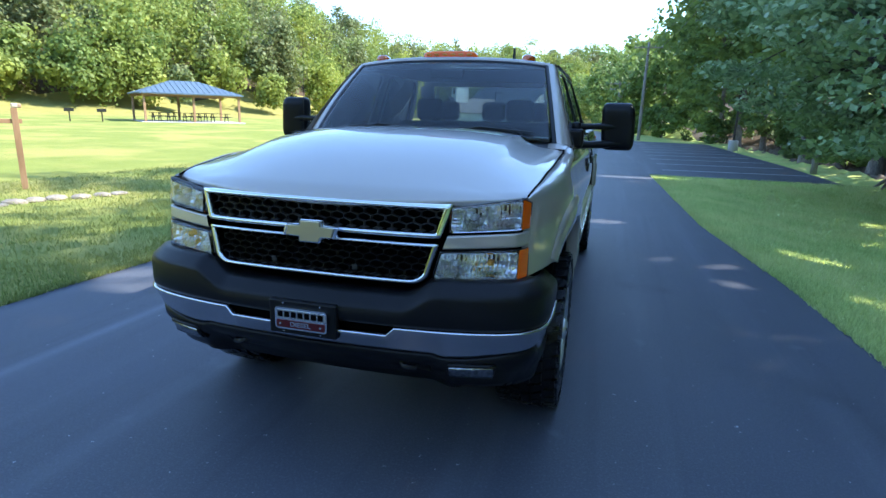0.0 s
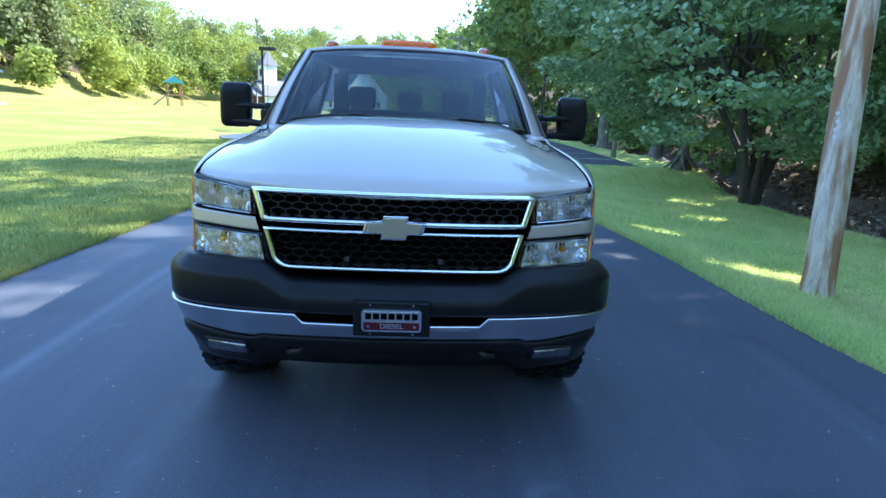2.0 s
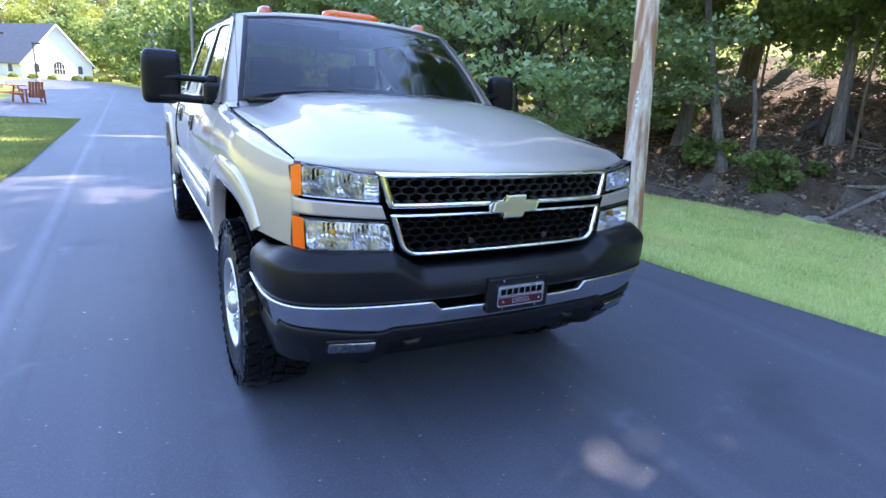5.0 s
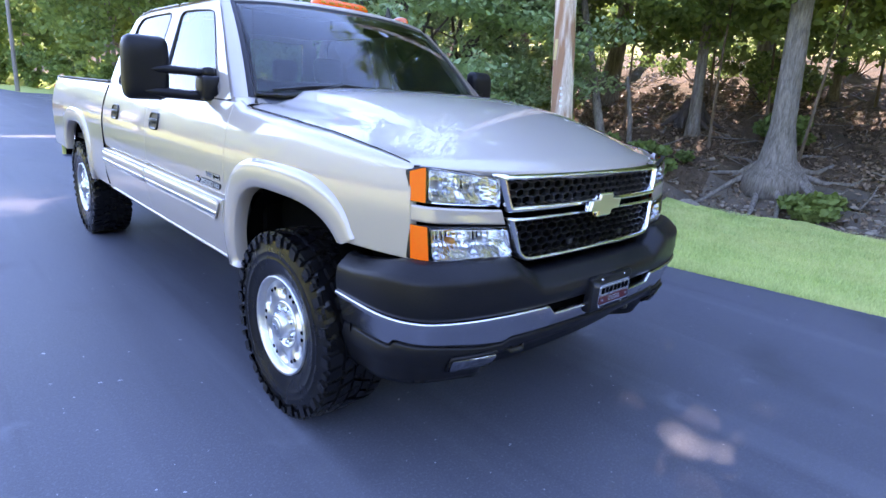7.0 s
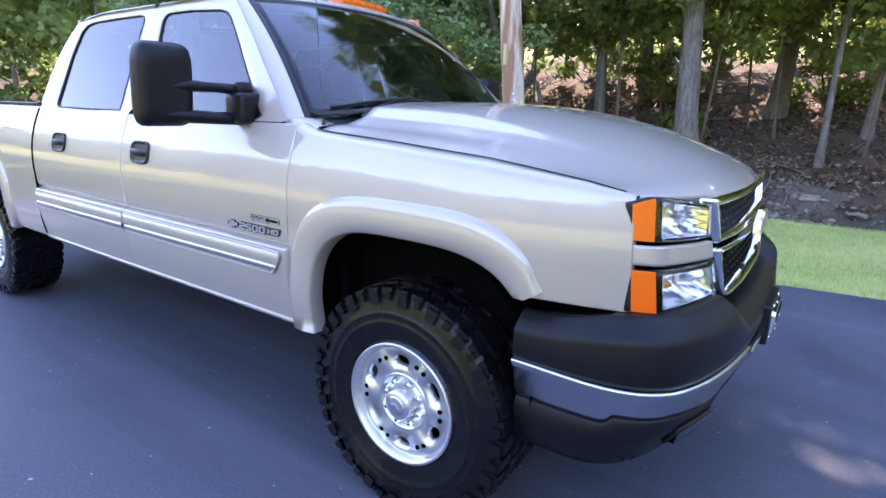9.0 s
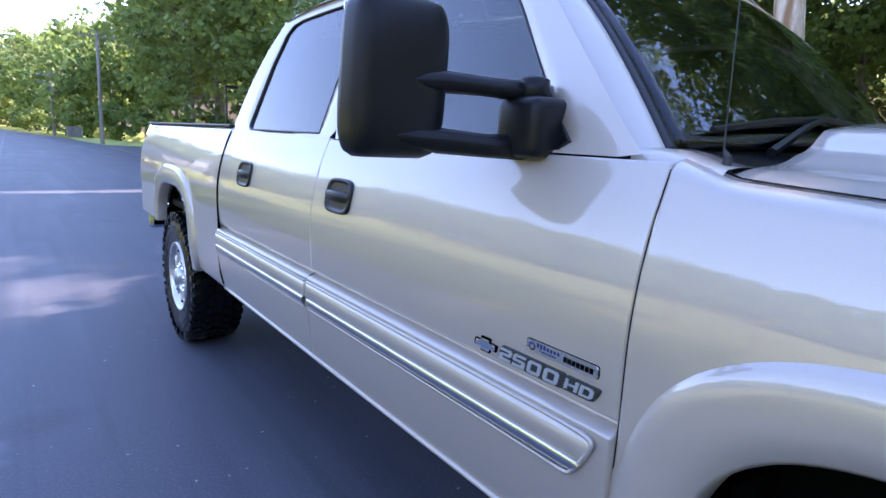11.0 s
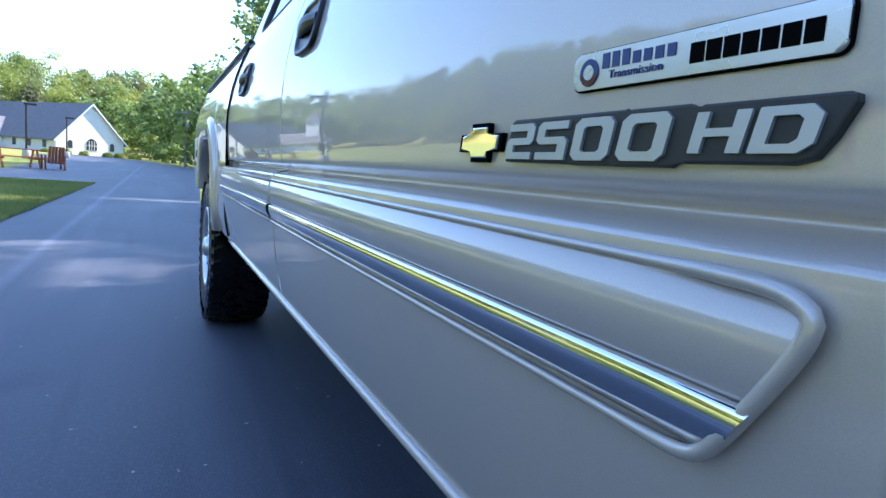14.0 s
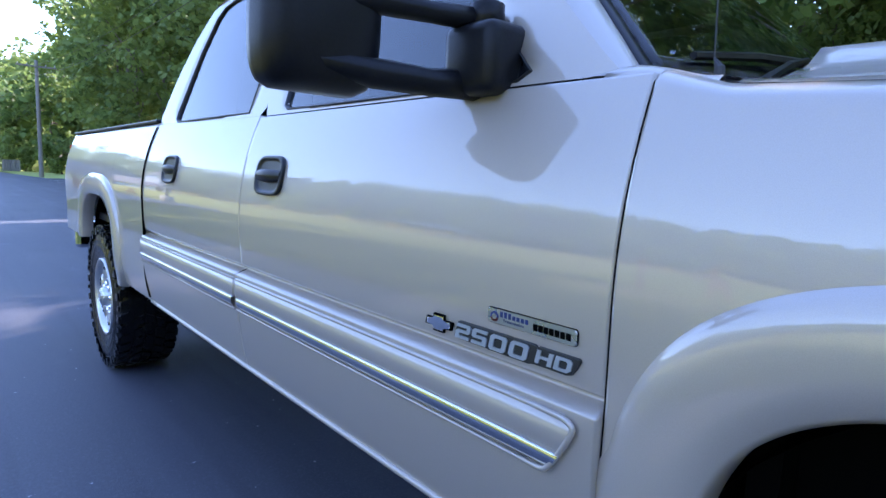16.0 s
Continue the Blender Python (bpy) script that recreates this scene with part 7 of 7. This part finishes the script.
# ---- church ----
def church():
    ax = Vector((-0.598, 0.801, 0))
    turn = math.degrees(math.atan2(ax.y, ax.x)) - 90
    c = thing("church", "white-sided church with a grey shingle roof and a small steeple", "church", (-10.4, 110.0, 0.0), turn)
    W, L, eave, peak = 5.5, 33.0, 2.55, 8.4
    bm = prism_bm([(-W, -0.2), (W, -0.2), (W, eave), (0, peak - 0.15), (-W, eave)], "y", 0.0, L)
    part("wall", bm, WHITE_WALL, c)
    for s in (-1, 1):
        bm = bmesh.new()
        prism(bm, [(0, peak), (s * (W + 0.5), eave - 0.45), (s * (W + 0.5), eave - 0.65), (0, peak - 0.22)], "y", -0.4, L + 0.4)
        part("roof", bm, ROOF_GREY, c, "grey shingle roof slope")
        part("bargeboard", prism_bm([(0, peak - 0.02), (s * (W + 0.52), eave - 0.47), (s * (W + 0.52), eave - 0.80), (0, peak - 0.36)], "y", -0.46, -0.41), WHITE_WALL, c)
    def arched(x, w, h, z):
        return [(x - w, z), (x + w, z), (x + w, z + h)] + [(x + w * math.cos(a), z + h + w * math.sin(a)) for a in np.linspace(0.2, 2.94, 9)] + [(x - w, z + h)]
    win = part("window", prism_bm(arched(0, 1.0, 1.0, 0.75), "y", -0.06, 0.02), WHITE_WALL, c, "arched window")
    part("pane", prism_bm(arched(0, 0.85, 1.0, 0.85), "y", -0.09, -0.05), WINDOW_DARK, win)
    for x in (-0.42, 0, 0.42):
        part("mullion", box_bm(x - 0.035, x + 0.035, -0.11, -0.085, 0.8, 2.4), WHITE_WALL, win)
    part("mullion", box_bm(-0.9, 0.9, -0.11, -0.085, 1.55, 1.62), WHITE_WALL, win)
    for x in (-3.4, 3.4):
        w2 = part("window", prism_bm(arched(x, 0.45, 0.9, 0.9), "y", -0.05, 0.02), WHITE_WALL, c)
        part("pane", prism_bm(arched(x, 0.36, 0.9, 0.97), "y", -0.08, -0.04), WINDOW_DARK, w2)
    for k in range(7):
        y = 3 + 4.2 * k
        for s in (-1, 1):
            part("window", box_bm(s * W - 0.04, s * W + 0.04, y - 0.5, y + 0.5, 0.8, 2.1), WINDOW_DARK, c)
    # entrance wing with the steeple; local -x looks towards the field
    wing = part("wing", prism_bm([(15.0, -0.2), (23.0, -0.2), (23.0, 2.6), (19.0, 5.2), (15.0, 2.6)], "x", -13.5, -5.0), WHITE_WALL, c)
    for s in (-1, 1):
        part("wing_roof", prism_bm([(19.0, 5.45), (19.0 + s * 4.5, 2.35), (19.0 + s * 4.5, 2.15), (19.0, 5.2)], "x", -13.9, -2.0), ROOF_GREY, wing)
    part("brick_front", box_bm(-13.62, -13.5, 15.4, 22.6, -0.2, 2.2), BRICK_RED, wing)
    part("porch_roof", prism_bm([(14.6, 2.2), (23.4, 2.2), (19.0, 3.9)], "x", -15.4, -13.4), ROOF_GREY, wing)
    for y in (15.0, 17.6, 20.4, 23.0):
        part("porch_post", box_bm(-15.2, -15.0, y - 0.1, y + 0.1, 0, 2.25), WHITE_WALL, wing)
    tower = part("tower", box_bm(-12.6, -9.8, 17.6, 20.4, 3.0, 8.3), WHITE_WALL, c, "white square steeple")
    part("louvre", box_bm(-12.66, -12.58, 18.5, 19.5, 6.2, 7.6), WINDOW_DARK, tower)
    bm = bmesh.new()
    b = [bm.verts.new(p) for p in ((-12.9, 17.3, 8.3), (-9.5, 17.3, 8.3), (-9.5, 20.7, 8.3), (-12.9, 20.7, 8.3))]
    t = bm.verts.new((-11.2, 19.0, 11.4))
    for i in range(4):
        bm.faces.new((b[i], b[(i + 1) % 4], t))
    bm.faces.new(b)
    part("spire", bm, ROOF_GREY, tower)


church()
# low shrubs by the church and a play tower in the field
for k, (x, y, r) in enumerate(((-13.2, 103.6, 0.8), (-11.0, 105.4, 0.7), (-8.0, 107.8, 0.8), (-6.4, 109.0, 0.9), (-4.2, 110.0, 1.1), (-15.5, 102.6, 0.7))):
    rng = np.random.default_rng(900 + k)
    d = rng.normal(0, 1, (420, 3))
    d /= np.linalg.norm(d, axis=1, keepdims=True)
    d[:, 2] = np.abs(d[:, 2])
    sh = part("shrub", leaf_mesh("shrub", d * rng.uniform(0.6, 1, (420, 1)) * np.array([r, r, r * 0.9]), 0.34, 0.24, rng, 0.4), LEAF_FAR)
    sh.matrix_world = pose(x, y, 0)
    tagged(sh, "clipped green shrub along the church wall", "shrub", "church shrubs")
pt = thing("play_tower", "small playground tower with a teal roof and a slide", "playground", (-30.5, 72.0, float(height(-30.5, 72.0))), 30)
for x in (-0.8, 0.8):
    for y in (-0.8, 0.8):
        part("post", box_bm(x - 0.06, x + 0.06, y - 0.06, y + 0.06, 0, 3.0), TIMBER, pt)
part("deck", box_bm(-0.9, 0.9, -0.9, 0.9, 1.3, 1.42), TIMBER, pt)
part("canopy", prism_bm([(-1.15, 2.8), (1.15, 2.8), (0, 3.6)], "y", -1.1, 1.1), plain("teal_canopy", (0.05, 0.25, 0.27), 0.5), pt, "teal pitched canopy")
part("slide", prism_bm([(0.9, 1.42), (0.9, 1.30), (3.6, 0.12), (4.0, 0.12), (4.0, 0.22), (3.6, 0.24)], "y", -0.35, 0.35), plain("tan_slide", (0.45, 0.33, 0.22), 0.4), pt)
part("climbing_ramp", prism_bm([(-0.9, 1.42), (-0.9, 1.30), (-2.4, 0.0), (-2.6, 0.0)], "y", -0.5, 0.5), TIMBER, pt)
# ---- creek bank details ----
def lumps(name, n, where, size, seed, mat, label):
    """Many small stones as one mass."""
    rng = np.random.default_rng(seed)
    base = bmesh.new()
    bmesh.ops.create_icosphere(base, subdivisions=1, radius=1)
    bv = np.array([v.co[:] for v in base.verts])
    bf = np.array([[v.index for v in f.verts] for f in base.faces])
    base.free()
    V, Fq = [], []
    for k in range(n):
        x, y = where(rng)
        s = size * rng.uniform(0.4, 1.6)
        q = bv * (1 + rng.uniform(-0.25, 0.25, bv.shape)) * s * np.array([rng.uniform(0.8, 1.4), rng.uniform(0.8, 1.4), rng.uniform(0.35, 0.7)])
        a = rng.uniform(0, 6.28)
        q = np.stack([q[:, 0] * math.cos(a) - q[:, 1] * math.sin(a), q[:, 0] * math.sin(a) + q[:, 1] * math.cos(a), q[:, 2]], -1)
        V.append(q + np.array([x, y, float(height(x, y)) + 0.1 * s]))
        Fq.append(bf + k * len(bv))
    ob = part(name, mesh_np(name, np.concatenate(V), np.concatenate(Fq)), mat)
    tagged(ob, label, "stones", kind="stuff")


def creek_spot(r):
    y = r.uniform(-14, 20)
    return 8.25 + float(creek_shift(y)) + abs(r.normal(0, 1.1)), y


lumps("creek_gravel", 3000, creek_spot, 0.055, 31, STONE, "loose grey stones lying along the dry creek bed")
rr = np.random.default_rng(12)
for k in range(16):
    y = -6 + 1.45 * k + rr.uniform(-.5, .5)
    x = 9.0 + float(creek_shift(y)) + rr.uniform(-0.3, 1.3)
    bm = bmesh.new()
    bmesh.ops.create_icosphere(bm, subdivisions=3, radius=1)
    for v in bm.verts:
        n = noise.noise(v.co * 1.3 + Vector((k * 3.1, 0, 0))) * 0.45 + noise.noise(v.co * 3.1 + Vector((0, k, 0))) * 0.15
        v.co *= 1 + n
        v.co = Vector((v.co.x * 0.30, v.co.y * 0.38, v.co.z * 0.16)) * 0.62 * (0.5 + 0.5 * ((k * 7) % 5) / 4)
    st = part("rock", bm, STONE)
    st.matrix_world = pose(x, y, float(height(x, y)) + 0.03, 0, 0, 53 * k)
    tagged(st, "flat grey rock at the edge of the creek", "rock", "creek rocks")


def sticks(name, n, seed, label):
    rng = np.random.default_rng(seed)
    bm = bmesh.new()
    for k in range(n):
        x, y = rng.uniform(9.2, 20), rng.uniform(-10, 16)
        L, a = rng.uniform(0.3, 1.6), rng.uniform(0, 6.28)
        p = []
        for t in (0, 0.5, 1):
            px, py = x + math.cos(a) * L * t + rng.uniform(-.06, .06), y + math.sin(a) * L * t + rng.uniform(-.06, .06)
            p.append((px, py, float(height(px, py)) + 0.05 + rng.uniform(0, 0.06)))
        r = rng.uniform(0.008, 0.028)
        tube(bm, p, [r, r * 0.9, r * 0.5], 4)
    ob = part(name, bm, BARK)
    tagged(ob, label, "branches", kind="stuff")


def litter(n, seed):
    """Fallen leaves lying on the bank and between the stones."""
    rng = np.random.default_rng(seed)
    y = rng.uniform(-9, 16, n)
    x = 8.35 + creek_shift(y) + 9.0 * rng.uniform(0, 1, n) ** 2.0
    c = np.stack([x, y, height(x, y) + 0.05 * rng.uniform(0.2, 1, n)], -1)
    ob = part("fallen_leaves", leaf_mesh("fallen_leaves", c, 0.11, 0.07, rng, 0.75), LITTER)
    tagged(ob, "dry brown fallen leaves over the creek bank", "leaves", kind="stuff")


litter(30000, 44)
sticks("fallen_branches", 320, 41, "fallen branches and twigs scattered over the leaf litter")
# roots of the large tree and an old stump
zt = float(height(11.60, 2.80))
big = [o for o in scene.objects if o.name == "tree"][0]
rng = np.random.default_rng(8)
for k in range(11):
    a = 2 * math.pi * k / 11 + rng.uniform(-.2, .2)
    pts = []
    for t, up in ((0.30, 0.34), (0.58, 0.13), (0.95, 0.03), (1.5, 0.0), (2.2, -0.05)):
        aa = a + 0.25 * math.sin(t * 2 + k)
        L = t * rng.uniform(0.75, 1.1)
        x, y = 11.60 + math.cos(aa) * L, 2.80 + math.sin(aa) * L
        pts.append((x - 11.60, y - 2.80, float(height(x, y)) - zt + up + 0.03))
    part("root", tube_bm(pts, [0.12, 0.085, 0.055, 0.04, 0.015], 8), BARK, big, smooth=True)
stump = thing("stump", "old broken tree stump with bare roots on the bank", "stump", (14.2, 6.0, float(height(14.2, 6.0))))
part("trunk", tube_bm([(0, 0, -0.2), (0, 0, 0.1), (0, 0, 0.45), (0.05, 0, 0.62)], [0.52, 0.44, 0.34, 0.27], 14), BARK_DARK, stump, smooth=True)
for k in range(8):
    a = k * 0.785
    part("root", tube_bm([(0.25 * math.cos(a), 0.25 * math.sin(a), 0.40), (0.55 * math.cos(a), 0.55 * math.sin(a), 0.12), (0.9 * math.cos(a + .2), 0.9 * math.sin(a + .2), -0.1)], [0.10, 0.08, 0.03], 6), BARK_DARK, stump, smooth=True)

snag = thing("snag", "short dead broken trunk with bare wood on the bank", "dead tree", (11.5, 6.3, float(height(11.5, 6.3))))
part("trunk", tube_bm([(0, 0, -0.2), (0, 0.02, 0.2), (0.03, 0.10, 0.8), (0.05, 0.26, 1.5), (0.06, 0.36, 1.85), (0.06, 0.38, 1.92)], [0.085, 0.07, 0.06, 0.055, 0.045, 0.012], 10), BARK, snag, smooth=True)
rootstock = thing("stump", "upturned stump with a fan of bare roots beside the creek", "stump", (8.4, 15.0, float(height(8.4, 15.0))), 40)
part("trunk", tube_bm([(0, 0, -0.1), (0, 0, 0.2), (0.02, 0, 0.6), (0.05, 0, 0.92)], [0.34, 0.24, 0.14, 0.06], 12), BARK, rootstock, smooth=True)
for k in range(7):
    a = k * 0.9
    part("root", tube_bm([(0.12 * math.cos(a), 0.12 * math.sin(a), 0.42), (0.34 * math.cos(a), 0.34 * math.sin(a), 0.20), (0.60 * math.cos(a + .2), 0.60 * math.sin(a + .2), -0.06)], [0.07, 0.05, 0.02], 6), BARK, rootstock, smooth=True)
bollard = thing("bollard", "grey round wooden post at the edge of the parking", "post", (7.85, 19.7, float(height(7.85, 19.7))))
part("post", tube_bm([(0, 0, -0.2), (0, 0, 0.94), (0, 0, 0.97)], [0.10, 0.095, 0.07], 14), GREY_WOOD, bollard, smooth=True)
tree("tree", "pale-trunked tree at the edge of the parking", (8.9, 24.2), 17, 3.4, 4.0, 4.2, 0.22, clumps=66, per=80, leaf=(0.36, 0.25), spread=1.4, flat=0.4, seed=266, flare=1.4, group="roadside trees", limbs=5)

# undergrowth and low branches
UNDER = ((10.75, 1.75, 0.5, 0.45), (12.6, -1.9, 0.4, 0.4), (10.6, 5.4, 0.9, 0.8), (10.6, 6.8, 0.7, 0.6), (12.0, 9.8, 1.3, 1.2), (11.8, 12.0, 1.4, 1.4), (13.5, 3.4, 0.7, 0.6), (16.5, 4.8, 1.6, 1.3),
         (17.5, 0.4, 1.7, 1.4), (18.5, 8.0, 1.8, 1.6), (21.0, 3.8, 2.0, 1.7), (20.5, -0.8, 1.9, 1.6), (17.0, -4.2, 1.6, 1.4), (22.5, 7.4, 2.2, 1.9), (14.0, -4.8, 1.2, 1.0), (23.5, -4.0, 2.2, 1.9),
         (13.8, 12.6, 1.8, 1.8), (16.5, 12.6, 2.0, 1.9), (19.5, 12.5, 2.2, 2.0), (12.5, -7.4, 1.3, 1.1), (16.8, -8.6, 1.7, 1.4), (11.2, 16.5, 1.4, 1.4), (11.4, 21.0, 1.6, 1.6), (11.0, 26, 1.7, 1.7), (11.0, 32, 1.8, 1.8),
         (11.5, 38, 2, 2), (9.5, 45, 2.2, 2.0), (7.5, 52, 2.4, 2.2), (6.0, 58, 2.4, 2.2), (4.2, 66, 2.4, 2.0), (3.2, 74, 2.4, 2.2), (0.2, 88, 2.4, 2.2))
for k, (x, y, r, h) in enumerate(UNDER):
    rng = np.random.default_rng(600 + k)
    far = y > 18
    n = 26 if r > 1 else 14
    cl = clump_centres(rng, n, (0, 0, h * 0.7), r, r, h * 0.7, 0.3)
    leaf = (0.34, 0.24) if far else (0.15, 0.10)
    sh = thing("shrub", "leafy green undergrowth shrub on the wooded bank", "shrub", (x, y, float(height(x, y))), group="undergrowth")
    bm = bmesh.new()
    for c in cl[:7]:
        tube(bm, [(0, 0, -0.1), Vector(c) * 0.5, c], [0.022, 0.014, 0.005], 5)
    part("stem", bm, BARK_DARK, sh)
    part("foliage", leaf_mesh("foliage", crown_points(rng, cl, 60 if far else 110, 0.42 * max(0.6, r * 0.6), 0.6), leaf[0], leaf[1], rng, 0.65), LEAF_WOOD, sh)


# ---- grass ----
def blades(name, n, where, hgt, seed, label, mat):
    rng = np.random.default_rng(seed)
    p = where(rng, n)
    z = height(p[:, 0], p[:, 1])
    a = rng.uniform(0, 6.28, n)
    w = rng.uniform(0.004, 0.009, n)
    h = hgt * rng.uniform(0.5, 1.3, n)
    lx, ly = rng.normal(0, 0.5, n) * h, rng.normal(0, 0.5, n) * h
    b0 = np.stack([p[:, 0] - np.cos(a) * w, p[:, 1] - np.sin(a) * w, z - 0.012], -1)
    b1 = np.stack([p[:, 0] + np.cos(a) * w, p[:, 1] + np.sin(a) * w, z - 0.012], -1)
    t = np.stack([p[:, 0] + lx, p[:, 1] + ly, z + h], -1)
    V = np.stack([b0, b1, t], 1).reshape(-1, 3)
    ob = part(name, mesh_np(name, V, np.arange(3 * n).reshape(-1, 3)), mat)
    tagged(ob, label, "grass", kind="stuff")


def right_verge(rng, n):
    y = rng.uniform(-6, 15.3, n)
    edge = np.interp(y, (-6, -1, 1.6, 4, 7.2, 15.5), (3.44, 3.42, 3.1, 2.98, 2.64, 2.40))
    x = edge - 0.02 + (8.4 + creek_shift(y) - edge) * rng.uniform(0, 1, n) ** 1.4
    return np.stack([x, y], -1)


def left_verge(rng, n):
    y = rng.uniform(-1, 20, n)
    edge = np.interp(y, (-1, 0, 3, 9, 20.2), (-3.35, -3.35, -3.3, -2.9, -2.75))
    x = edge + 0.03 - 7.5 * rng.uniform(0, 1, n) ** 1.9
    return np.stack([x, y], -1)


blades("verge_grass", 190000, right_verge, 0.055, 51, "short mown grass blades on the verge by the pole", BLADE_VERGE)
blades("field_grass", 110000, left_verge, 0.055, 52, "short mown grass blades along the field edge", BLADE)
